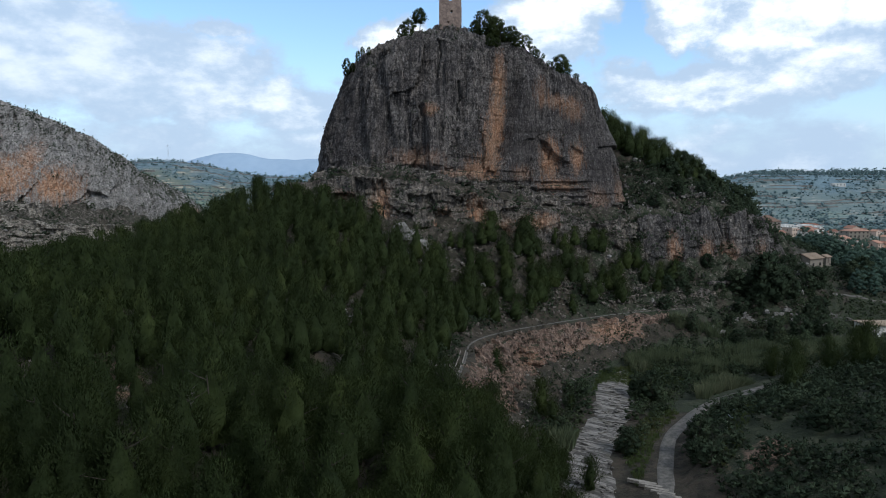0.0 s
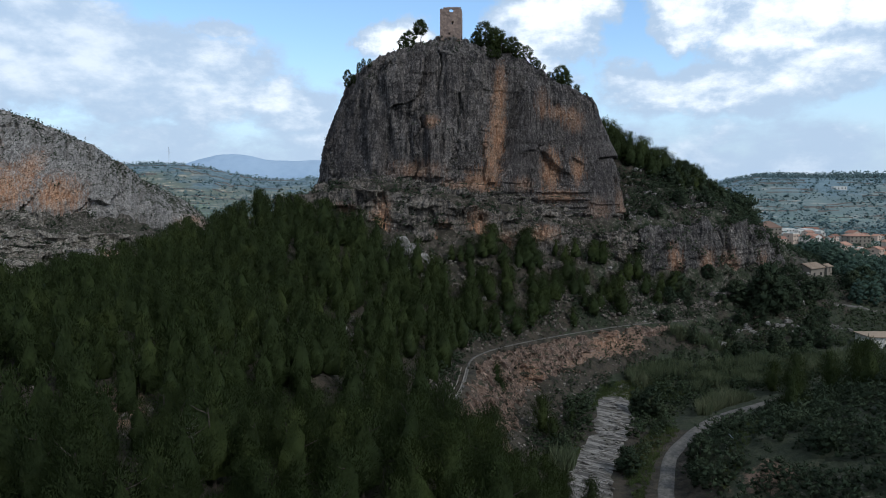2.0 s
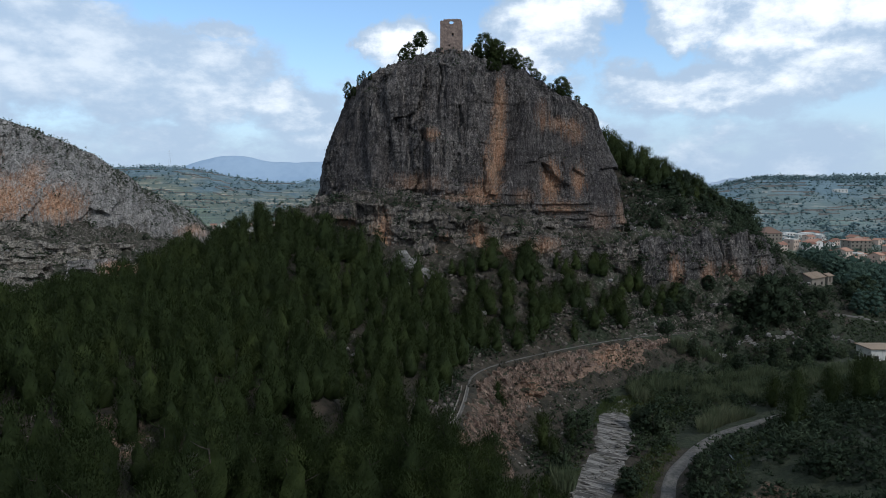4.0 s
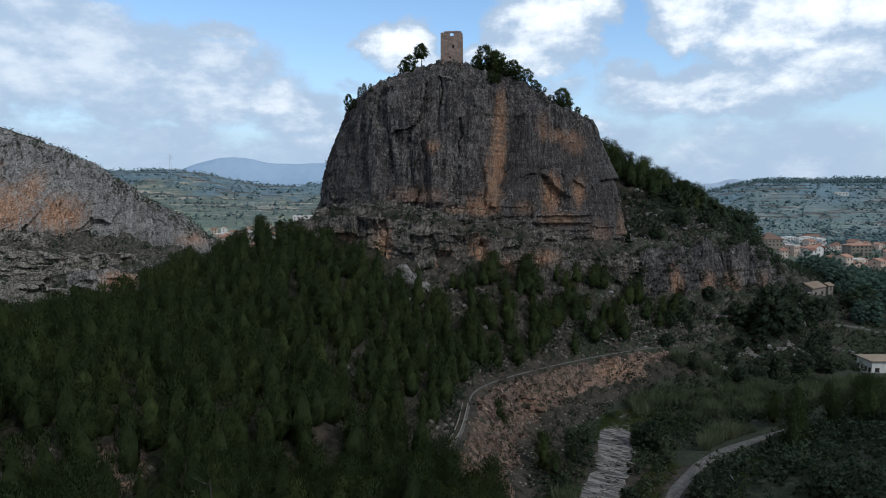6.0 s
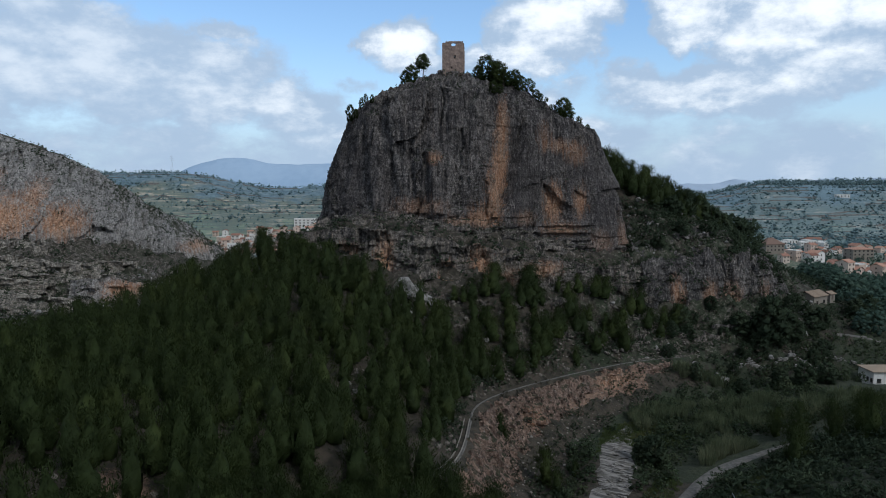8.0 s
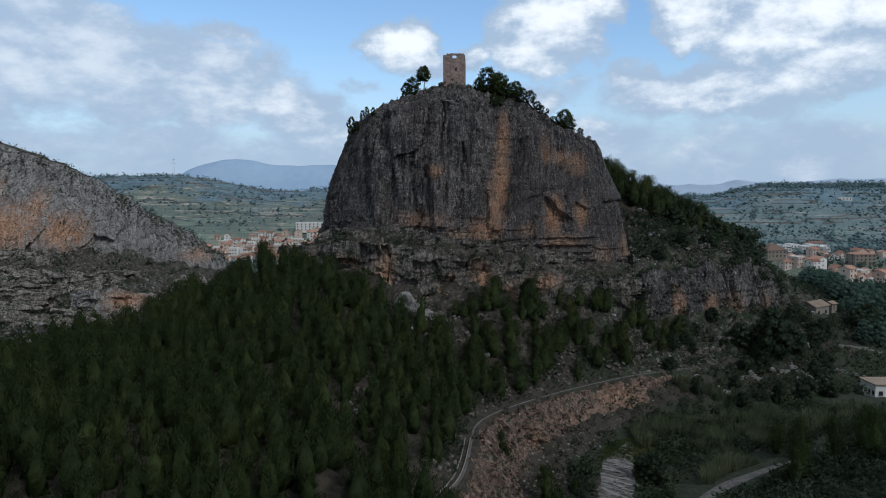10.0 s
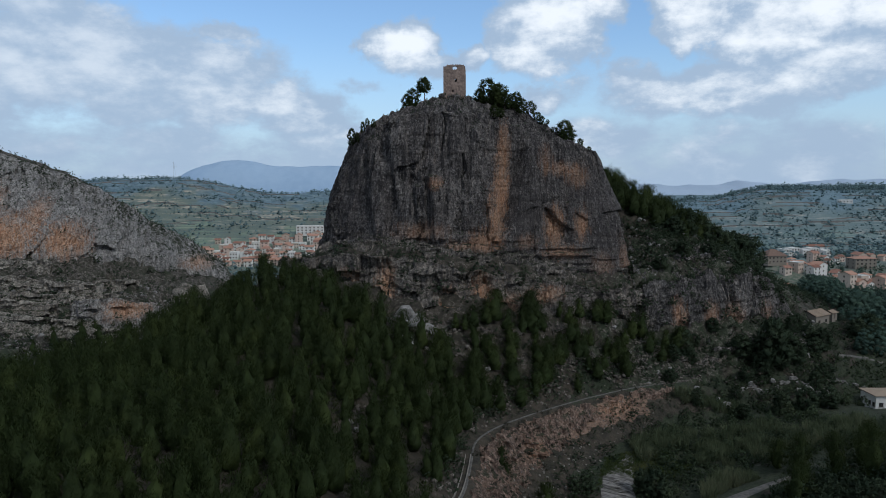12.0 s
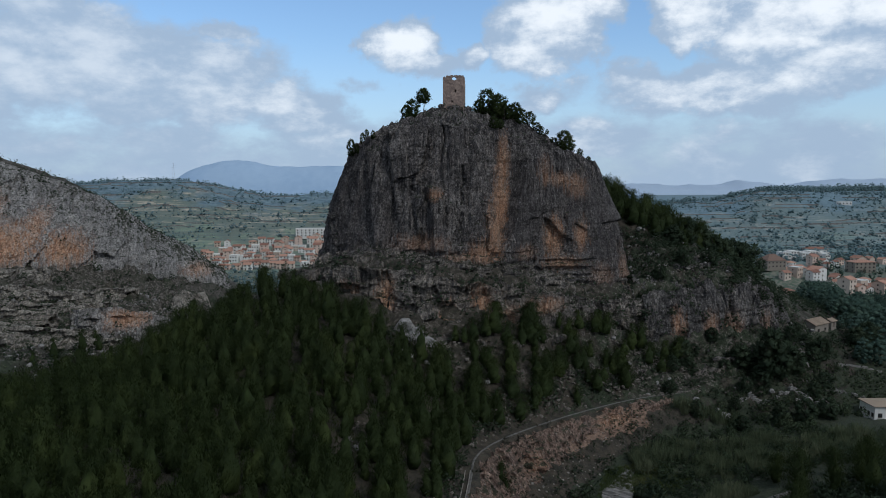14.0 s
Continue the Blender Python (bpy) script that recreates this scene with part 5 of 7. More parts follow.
def cane_arrays(count, h, wide, seed):
    r = np.random.default_rng(seed)
    a, q = r.uniform(0, 6.28, count), wide * np.sqrt(r.uniform(0, 1, count))
    root = np.column_stack([np.cos(a) * q, np.sin(a) * q, np.zeros(count)])
    lean = np.column_stack([np.cos(a), np.sin(a), np.zeros(count)]) * r.uniform(0.0, 0.3, (count, 1)) * h + r.normal(0, 0.12 * h, (count, 3)) * np.array([1, 1, 0])
    tip = root + lean + np.column_stack([np.zeros((count, 2)), h * r.uniform(0.55, 1.1, count)])
    mid = root * 0.45 + tip * 0.55 + np.column_stack([np.zeros((count, 2)), 0.08 * h * np.ones(count)]) - lean * 0.15
    w = np.cross(tip - root, r.normal(size=(count, 3)))
    w = w / np.linalg.norm(w, axis=1)[:, None] * 0.035 * h ** 0.5
    V = np.stack([root - w * 0.6, root + w * 0.6, mid + w, mid - w, tip], 1).reshape(-1, 3)
    b = np.arange(count)[:, None] * 5
    F = np.concatenate([b + np.array([[0, 1, 2]]), b + np.array([[0, 2, 3]]), b + np.array([[3, 2, 4]])])
    return V, F


def on_land(p, size_lo, size_hi, kinds, rng, sink=0.15):
    z = land(p[:, 0], p[:, 1])
    return [(x, y, zz - sink, rng.uniform(0, 6.28), rng.uniform(size_lo, size_hi), rng.integers(kinds)) for (x, y), zz in zip(p, z)]


def clear_of(p, lines):
    ok = np.ones(len(p), bool)
    for line, gap in lines:
        ok &= line_near(line, p[:, 0], p[:, 1])[0] > gap
    return p[ok]


ABOVE_DITCH = [(1, 112), (3, 134), (6, 148), (13, 158), (26, 172), (42, 185), (60, 196), (56, 200), (38, 190), (22, 177), (8, 164), (1, 150), (-3, 134), (-4, 116)]
SHRUBS = [shrub_arrays(2.0, 1.3, 6, 14, 400 + k, 0.30, 0.08, 1.5) for k in range(5)]
SMALL = [shrub_arrays(1.3, 0.85, 3, 10, 420 + k, 0.24, 0.07, 1.65) for k in range(4)]
LEAFY = [shrub_arrays(3.4, 2.0, 11, 20, 440 + k, 0.36, 0.10, 1.5) for k in range(4)]
VALLEY = [(40, 150), (46, 140), (54, 143), (64, 150), (90, 156), (140, 160), (200, 165), (200, 195), (140, 196), (118, 198), (96, 195), (78, 190), (62, 184), (48, 174), (42, 162)]
p = clear_of(scatter(VALLEY, 2.3, rng, keep=0.85), [(ROAD[:9], 2.4), (RIVER[:9], 5.0), ([(114, 192, 0), (140, 192, 0)], 11.0)])
p = np.concatenate([p, scatter([(66, 189), (84, 192), (104, 195), (124, 200), (121, 213), (98, 207), (72, 199)], 2.3, rng, keep=0.85)])
half = rng.uniform(size=len(p)) < 0.5
joined("valley_thicket", LEAFY, on_land(p[half], 0.5, 1.0, 4, rng), BROAD, "green thicket of bushes along the stream", "bushes")
joined("valley_scrub", SHRUBS, on_land(p[~half], 0.7, 1.5, 5, rng), SCRUB, "dark evergreen scrub on the valley floor", "bushes")
# nearer bank, road verge and the slope to the right of the track
p = clear_of(np.concatenate([scatter([(36, 62), (150, 60), (170, 150), (110, 152), (72, 140), (50, 126), (40, 112)], 1.4, rng, keep=0.95), scatter([(60, 118), (120, 118), (150, 160), (90, 152)], 3.0, rng, keep=0.5)]), [(ROAD[:9], 2.0), (RIVER, 5.0), ([(41, 96, 0), (49, 103, 0), (54, 97, 0), (58, 91, 0)], 1.6)])
p = p[fbm(p[:, 0] / 8, p[:, 1] / 8, 2.2) + 0.45 > rng.uniform(0, 0.5, len(p))]
joined("bank_scrub", SHRUBS, [(*q[:4], 0.5 + 1.4 * rng.uniform() ** 1.8, q[5]) for q in on_land(p, 1, 1, 5, rng)], SCRUB, "dark low scrub on the stony bank", "bushes")
p = clear_of(np.concatenate([scatter([(30, 108), (36, 118), (44, 128), (46, 140), (42, 148), (33, 124)], 2.4, rng, keep=0.9), scatter([(20, 112), (31, 138), (36, 156), (29, 152), (17, 120)], 2.4, rng, keep=0.85), scatter([(34, 150), (50, 152), (60, 160), (50, 168), (38, 160)], 3.0, rng, keep=0.5)]), [(ROAD[:9], 2.2), (RIVER[:8], 4.0)])
joined("stream_bushes", LEAFY, on_land(p, 0.45, 0.95, 4, rng), BROAD, "rounded dark bushes beside the riverbed", "bushes")
# left bank of the stream below the ditch
p = clear_of(np.concatenate([scatter([(8, 104), (20, 112), (24, 126), (31, 146), (44, 168), (60, 182), (50, 186), (32, 166), (20, 146), (12, 122)], 1.8, rng, keep=0.75), scatter([(17, 108), (24, 118), (30, 140), (26, 142), (18, 124)], 2.2, rng, keep=0.8), scatter([(46, 176), (60, 180), (74, 189), (64, 194), (50, 186)], 1.9, rng, keep=0.9)]), [(DITCH, 1.8), (RIVER, 5.0)])
p = p[(p[:, 0] > 15) | (p[:, 1] > 140) | (rng.uniform(size=len(p)) < 0.15)]
joined("stream_bank_scrub", SHRUBS, on_land(p, 0.35, 1.0, 5, rng), SCRUB, "scattered shrubs on the red earth bank", "bushes")
# screes, ledges and slopes round the crag
p = np.concatenate([scatter([(-14, 160), (0, 168), (16, 172), (40, 190), (60, 196), (72, 200), (120, 232), (128, 244), (60, 214), (30, 196), (-4, 179), (-20, 178)], 1.8, rng, keep=0.7),
                    scatter([(6, 146), (14, 155), (27, 168), (41, 180), (55, 189), (70, 196), (66, 202), (48, 197), (34, 186), (18, 172), (4, 156)], 1.9, rng, keep=0.75), scatter([(2, 112), (4, 121), (6, 134), (7, 146), (3, 146), (1, 134), (-1, 122)], 1.5, rng, keep=0.8), scatter(ABOVE_DITCH, 1.35, rng, keep=0.85),
                    scatter([(56, 190), (74, 198), (96, 206), (118, 214), (126, 240), (100, 226), (76, 218), (60, 208)], 1.45, rng, keep=0.9), scatter([(56, 222), (90, 236), (122, 256), (130, 280), (104, 262), (62, 244)], 1.4, rng, keep=0.85)])
joined("scree_scrub", SMALL + SHRUBS[:3] + SMALL, on_land(clear_of(p, [(DITCH, 1.5)]), 0.45, 1.4, 11, rng), SCRUB, "dark shrubs scattered over the screes", "bushes")
q = np.concatenate([ledges(FACES[1], 520, rng, 0.7), ledges(FACES[2], 260, rng, 0.75), ledges(FACES[0], 130, rng, 0.6, 224, 52), ledges(FACES[0], 260, rng, 0.8, 235, 78)] + [ledges(V, 70, rng, 0.6) for V in FACES[6:]])
joined("ledge_scrub", SMALL, [(x, y, z - 0.15, rng.uniform(0, 6.28), rng.uniform(0.35, 1.35), rng.integers(4)) for x, y, z in q], SCRUB, "small shrubs clinging to the rock ledges", "bushes")
q = ledges(FACES[5], 520, rng, 0.3)
joined("dry_bushes", SMALL, [(x, y, z - 0.1, rng.uniform(0, 6.28), rng.uniform(0.4, 1.4) ** 1.5, rng.integers(4)) for x, y, z in q if 11 < x < 27 or z < 9 or rng.uniform() < 0.25], DRY, "grey-green dry bushes on the red bank", "bushes")
q = np.concatenate([ledges(FACES[2], 330, rng, 0.7), ledges(FACES[1], 200, rng, 0.7)] + [ledges(V, 26, rng, 0.6) for V in FACES[10:12]])
joined("shoulder_scrub", SHRUBS, [(x, y, z - 0.25, rng.uniform(0, 6.28), rng.uniform(0.5, 1.7), rng.integers(5)) for x, y, z in q] + on_land(scatter([(58, 226), (68, 226), (84, 240), (80, 254), (58, 246)], 1.8, rng, keep=0.85), 0.6, 1.5, 5, rng) + on_land(scatter([(62, 226), (100, 240), (126, 262), (130, 284), (112, 276), (92, 248), (62, 240)], 2.6, rng, keep=0.8), 0.7, 1.9, 5, rng), SCRUB, "dense dark shrubs on the rocky shoulder", "bushes")
p = np.column_stack([rng.uniform(-40, 50, 600), rng.uniform(184, 216, 600)])
p = p[(p[:, 1] > 190 + 0.35 * np.maximum(p[:, 0], -10)) & (p[:, 1] < 203 + 0.3 * np.maximum(p[:, 0], 0))]
joined("terrace_scrub", SMALL, on_land(p, 0.5, 1.4, 4, rng), SCRUB, "low scrub on the terrace at the foot of the wall", "bushes")
# the far side of the gorge
p = scatter([(-230, 205), (-105, 195), (-95, 230), (-100, 330), (-112, 320), (-136, 290), (-165, 262), (-230, 245)], 2.3, rng, keep=0.6)
q = np.concatenate([ledges(FACES[3], 420, rng, 0.45), ledges(FACES[4], 30, rng, 0.6)])
top_rows = FACES[3][int(len(FACES[3]) * 0.45):]
pick = (rng.uniform(size=750) ** 0.55 * (len(top_rows) - 1)).astype(int)
q = np.concatenate([q, top_rows[pick, rng.integers(0, top_rows.shape[1], 750)]])
p2 = scatter([(-215, 270), (-150, 288), (-115, 326), (-104, 350), (-160, 330), (-215, 300)], 2.6, rng, keep=0.7)
joined("gorge_scrub", SMALL + SHRUBS, on_land(p, 0.5, 1.5, 9, rng) + on_land(p2, 0.6, 1.6, 4, rng) + [(x, y, z - 0.2, rng.uniform(0, 6.28), 0.5 + 1.5 * rng.uniform() ** 2, rng.integers(4)) for x, y, z in q], SCRUB,
       "dark shrubs dotted over the canyon side", "bushes")
p = scatter([(-200, 190), (-120, 180), (-100, 200), (-100, 240), (-112, 300), (-140, 262), (-200, 240)], 2.6, rng, keep=0.7)
joined("gorge_herbs", SMALL, on_land(p, 0.5, 1.5, 4, rng, 0.35), CANE, "yellowish green herbs on the gorge side", "herbs")
p = scatter([(-130, 195), (-104, 195), (-100, 225), (-120, 230)], 6.0, rng, keep=0.6)
joined("gorge_pines", FAR_PINES, on_land(p, 0.5, 0.9, 5, rng), PINE, "young pines in the gorge", "wood")
# wood of mixed trees below the houses
MIXED = [shrub_arrays(7.0, 3.0, 16, 24, 460 + k, 0.34, 0.10, 1.45) for k in range(4)]
p = np.concatenate([scatter([(118, 212), (150, 212), (230, 214), (300, 240), (300, 300), (190, 300), (158, 262), (140, 240), (126, 232)], 6.0, rng, keep=0.9), scatter([(150, 300), (190, 300), (240, 330), (240, 372), (190, 350)], 6.0, rng, keep=0.8)])
p = np.concatenate([p, scatter([(148, 258), (196, 300), (262, 388), (206, 386), (182, 356), (160, 300)], 6.2, rng, keep=0.85), scatter([(192, 350), (214, 380), (196, 388), (178, 360)], 6.0, rng, keep=0.9)])
p = p[~((p[:, 0] > 120) & (p[:, 0] < 152) & (p[:, 1] < 214)) & (np.hypot(p[:, 0] - 136, p[:, 1] - 252) > 11) & (np.hypot(p[:, 0] - 132, p[:, 1] - 242) > 9)]
p2 = scatter([(112, 250), (130, 258), (152, 262), (172, 290), (150, 312), (128, 300)], 2.6, rng, keep=0.8)
p2 = np.concatenate([p2, scatter([(112, 236), (124, 230), (150, 240), (168, 262), (146, 262), (124, 250)], 1.9, rng, keep=0.85)])
p2 = p2[(np.hypot(p2[:, 0] - 135, p2[:, 1] - 253) > 6.5) & (np.hypot(p2[:, 0] - 143, p2[:, 1] - 257) > 3.5)]
p2 = clear_of(p2, [(FARM_TRACK, 3.2)])
joined("slope_scrub", SHRUBS, on_land(p2, 0.5, 1.5, 5, rng), SCRUB, "dark shrubs on the slope behind the farmhouse", "bushes")
p = np.concatenate([p, scatter([(205, 390), (270, 390), (420, 640), (330, 640), (232, 420)], 10, rng, keep=0.7)])
p2 = clear_of(scatter([(110, 209), (121, 211), (150, 213), (156, 234), (114, 234)], 1.5, rng, keep=0.8), [(FARM_TRACK, 2.0)])
joined("meadow_scrub", SMALL, on_land(p2, 0.5, 2.4, 4, rng), BROAD, "low green bushes on the slope above the white house", "bushes")
p = p[~inside([(108, 208), (152, 208), (156, 234), (114, 234)], p[:, 0], p[:, 1])]
joined("mixed_wood", MIXED, [(*q[:4], q[4] if q[1] < 310 or (0.515 < q[0] / q[1] < 0.57 and q[1] < 385) else 0.55 * q[4], q[5]) for q in on_land(p, 0.6, 1.65, 4, rng)], MIX_HAZE_LEAF, "dark green mixed wood below the houses", "wood")
# reeds
CANES = [cane_arrays(120, 3.2, 1.5, 480 + k) for k in range(3)]
p = np.concatenate([scatter([(46, 160), (58, 168), (66, 176), (58, 178), (46, 168)], 2.2, rng, keep=0.8), scatter([(58, 156), (86, 160), (112, 168), (112, 182), (80, 180), (60, 170)], 2.9, rng, keep=0.6), scatter([(52, 136), (58, 142), (68, 148), (66, 152), (54, 144)], 1.9, rng, keep=0.9), scatter([(62, 186), (76, 190), (84, 196), (66, 194)], 2.4, rng, keep=0.7), scatter([(19, 108), (22, 116), (20, 120)], 2.0, rng)])
joined("cane_thicket", CANES, on_land(p, 0.7, 1.3, 3, rng), CANE, "pale green giant cane beside the stream", "reeds")
TUFT = [cane_arrays(30, 0.55, 0.4, 490 + k) for k in range(3)]
p = clear_of(np.concatenate([scatter([(32, 146), (46, 148), (58, 158), (52, 168), (38, 162)], 0.75, rng), scatter([(29, 98), (34, 110), (45, 126), (44, 136), (31, 118)], 0.75, rng, keep=0.85), scatter([(19, 100), (22, 112), (27, 126), (24, 126), (18, 112)], 0.9, rng, keep=0.7), scatter([(40, 96), (44, 106), (52, 120), (62, 134), (68, 136), (50, 108)], 1.3, rng, keep=0.8)]), [(ROAD, 2.1), (RIVER[:8], 3.6)])
joined("grass", TUFT, on_land(p, 0.7, 1.5, 3, rng, 0.05), GRASS, "rough grass on the stream bank and verge", "grass")
# pines on the near right-hand slope
RIGHT_PINES = [tree("pine_tree", 7.0, 2.5, 30, 70, 160 + k, PINE, "dark pine on the scrub-covered bank", "pine tree", group="pines on the bank", low=0.08, width=0.045) for k in range(3)]
spots = [(78, 136), (82, 130), (86, 140), (90, 133), (84, 146), (92, 148), (98, 142), (76, 146), (70, 133), (95, 128), (101, 150), (104, 136), (74, 152), (88, 122), (108, 146), (66, 128), (100, 120), (97, 112)]
for i, (x, y) in enumerate(spots):
    plant(RIGHT_PINES, x, y, float(land(np.array([x]), np.array([y]))[0]) - 0.2, rng, 0.85, 1.4, i)
# conifers on the bank under the ditch
BANK_TREES = [tree("young_pine", 5.0, 1.8, 22, 70, 170, PINE, "young dark pine on the red bank", "pine tree", group="young pines on the bank", low=0.05, width=0.045)]
for i, (x, y, h) in enumerate([(19.5, 132, 6.5), (11.2, 143, 4.5), (12.2, 141.5, 3.6), (21, 128.5, 4.5), (17, 112, 3.5), (19, 104, 4.5), (22, 100, 5.5), (26, 137, 3)]):
    plant(BANK_TREES, x, y, float(land(np.array([x]), np.array([y]))[0]) - 0.2, rng, h / 5, h / 5 + 0.02, i)


# ---- stones ----
def stone_arrays(seed, flat=0.7, cuts=7, fine=2):
    """An angular stone: a fine ball cut by planes."""
    r = np.random.default_rng(seed)
    bm = bmesh.new()
    bmesh.ops.create_icosphere(bm, subdivisions=fine, radius=1.0)
    v = np.array([q.co[:] for q in bm.verts])
    f = np.array([[q.index for q in t.verts] for t in bm.faces])
    bm.free()
    for _ in range(cuts):
        nrm = r.normal(size=3)
        nrm /= np.linalg.norm(nrm)
        over = np.maximum(0, v @ nrm - r.uniform(0.45, 0.75))
        v = v - over[:, None] * nrm
    v *= np.array([r.uniform(0.8, 1.2) * (1.5 if flat < 0.5 else 1), r.uniform(0.7, 1.0) * (0.7 if flat < 0.5 else 1), flat * r.uniform(0.8, 1.2)])
    return v + r.normal(0, 0.02, v.shape), f


STONES = [stone_arrays(500 + k) for k in range(6)]
PEBBLES = [stone_arrays(540 + k, fine=1) for k in range(6)]
FLATS = [stone_arrays(520 + k, 0.28, 9) for k in range(5)]


def boulder(i, x, y, size, sink=0.3):
    v, f = STONES[i % 6]
    z = float(land(np.array([x]), np.array([y]))[0])
    ob = mesh_object("boulder", v * size, f, BOULDER)
    ob.matrix_basis = pose(x, y, z + size * sink, rng.uniform(-20, 20), rng.uniform(-20, 20), rng.uniform(0, 360))
    return tagged(ob, "angular pale limestone boulder lying on the scree", "boulder", "boulders on the scree")


for i, (x, y, size) in enumerate([(-10.8, 174.5, 3.6), (-7.6, 172.5, 2.8), (-4.6, 171.5, 2.4), (-9.2, 170.5, 2.0), (-10, 166, 2.0), (-9, 163.5, 1.5), (-7.6, 168, 1.6), (-5, 164, 1.1), (-11.5, 162, 1.0), (53, 200, 1.1), (46, 197, 1.4), (61, 199, 1.2), (66, 203, 1.5), (57, 194, 0.9), (80, 195.5, 1.8), (82, 193.5, 1.3), (78, 196.5, 1.1),
                                  (106, 205, 1.8), (109, 206.5, 2.0), (112, 206, 1.5), (72, 197, 1.0), (49, 203, 1.2), (-17, 126, 0.9), (-16, 123, 1.1), (-18.5, 128, 0.8), (-15, 130, 0.9), (6, 166, 0.9), (10, 170, 1.0), (118, 225, 1.6), (114, 216, 1.4), (98, 206, 1.2)]):
    boulder(i, x, y, size)
p = np.concatenate([clear_of(scatter(ABOVE_DITCH, 1.1, rng, keep=0.8), [(DITCH, 1.6)]), scatter([(40, 187), (58, 192), (74, 199), (80, 212), (60, 209), (46, 203)], 0.8, rng), scatter([(-52, 75), (-34, 72), (-32, 80), (-50, 84)], 1.2, rng, keep=0.7), scatter([(-14, 160), (2, 164), (14, 174), (4, 178), (-12, 174)], 1.5, rng, keep=0.8), scatter([(-20, 120), (-13, 122), (-12, 136), (-18, 134)], 1.1, rng),
                    scatter([(80, 202), (120, 214), (128, 238), (100, 224)], 1.3, rng, keep=0.8), scatter([(-200, 200), (-100, 200), (-104, 250), (-112, 312), (-150, 266), (-200, 244)], 1.8, rng, keep=0.75), scatter([(58, 220), (118, 246), (110, 256), (60, 236)], 1.4, rng, keep=0.7)])
joined("scree", PEBBLES, [(*q[:4], 0.15 + 0.75 * rng.uniform() ** 2, q[5]) for q in on_land(p, 1, 1, 6, rng, -0.05)], SCREE, "loose pale limestone scree below the crag", "stones")
p = np.concatenate([scatter([(58, 222), (90, 236), (122, 252), (128, 276), (100, 258), (62, 242)], 2.4, rng, keep=0.75), scatter([(-200, 196), (-110, 190), (-100, 230), (-108, 300), (-140, 262), (-200, 242)], 2.6, rng, keep=0.75), scatter([(118, 222), (128, 232), (132, 250), (120, 246)], 1.8, rng, keep=0.8)])
joined("pale_rocks", PEBBLES, [(*q[:4], 0.35 + 1.2 * rng.uniform() ** 2, q[5]) for q in on_land(p, 1, 1, 6, rng, -0.1)], BOULDER, "pale limestone blocks strewn among the shrubs", "stones")
# stones on the red bank and by the ditch
p = clear_of(scatter([(4, 112), (16, 122), (24, 140), (46, 172), (58, 184), (52, 188), (24, 164), (8, 142)], 1.5, rng, keep=0.7), [(DITCH, 1.4), (RIVER, 5.0)])
joined("bank_stones", PEBBLES, on_land(p, 0.12, 0.45, 6, rng, -0.05), CONCRETE, "small stones in the red earth bank", "stones")
# slabs and cobbles of the riverbed
line = along(smoothed(RIVER[3:8]), 0.8)
tang = np.gradient(line[:, :2], axis=0)
tang /= np.linalg.norm(tang, axis=1)[:, None]
slabs, cobbles = [], []
for (x, y, z), (tx, ty) in zip(line, tang):
    for _ in range(4 if y > 112 else 6):
        o = rng.uniform(-3.6, 3.6) * (1 if y < 138 else 0.55)
        px, py = x + ty * o, y - tx * o
        lay = slabs if y > 112 else cobbles
        lay.append((px, py, z + 0.16 + rng.uniform(-0.12, 0.12), 0.3 + rng.normal(0.0, 0.6), rng.uniform(0.15, 1.0) ** 2 * (1.05 if y > 112 else 0.55) + 0.1, rng.integers(5)))
joined("river_slabs", FLATS, slabs, SLAB, "tilted pale limestone slabs in the dry riverbed", "stones")
joined("river_cobbles", PEBBLES, cobbles, SLAB, "grey cobbles in the dry riverbed", "stones")


# ---- irrigation ditch ----
def ditch_wall(side, name):
    pts = along(smoothed(DITCH[:8]), 0.6)
    pts = pts[(pts[:, 1] > 98) & (pts[:, 1] < 136)]
    t = np.gradient(pts[:, :2], axis=0)
    t /= np.linalg.norm(t, axis=1)[:, None]
    nrm = np.stack([t[:, 1], -t[:, 0]], 1)
    prof = [(0.0, -0.6), (0.0, 0.38), (0.16, 0.38), (0.16, -0.6)]
    rows = []
    for a, h in prof:
        q = pts[:, :2] + nrm * (side + a)
        rows.append(np.column_stack([q, pts[:, 2] + h + 0.04 * perlin(pts[:, 0] / 2, pts[:, 1] / 2, h)]))
    V = np.stack(rows, 1)
    ob = mesh_object(name, V.reshape(-1, 3), grid_faces(len(pts), 4, flip=True), CONCRETE)
    return ob


ditch = new("irrigation_ditch")
tagged(ditch, "old concrete irrigation ditch along the hillside", "ditch")
for side in (-1.35, -0.35):
    ditch_wall(side, "ditch_wall").parent = ditch


# ---- masonry and houses ----
def painted_wall(name, tones):
    m, n, geo = material(name)
    p = geo["Position"]
    rand = n.add("ShaderNodeObjectInfo").outputs["Random"]
    col = tones[0]
    for i, t in enumerate(tones[1:]):
        col = n.mix(n.math("GREATER_THAN", rand, (i + 1) / len(tones)), col, t)
    v = n.noise(p, 0.6, 6, 0.7)
    stain = n.noise(n.stretch(p, (1.5, 1.5, 0.2)), 1.0, 5, 0.65)
    col = n.mix(n.ramp(stain, 0.5, 0.7, 0, 0.35), col, (0.30, 0.27, 0.23))
    finish(n, col, 0.9, v, 0.3, 0.03)
    return m


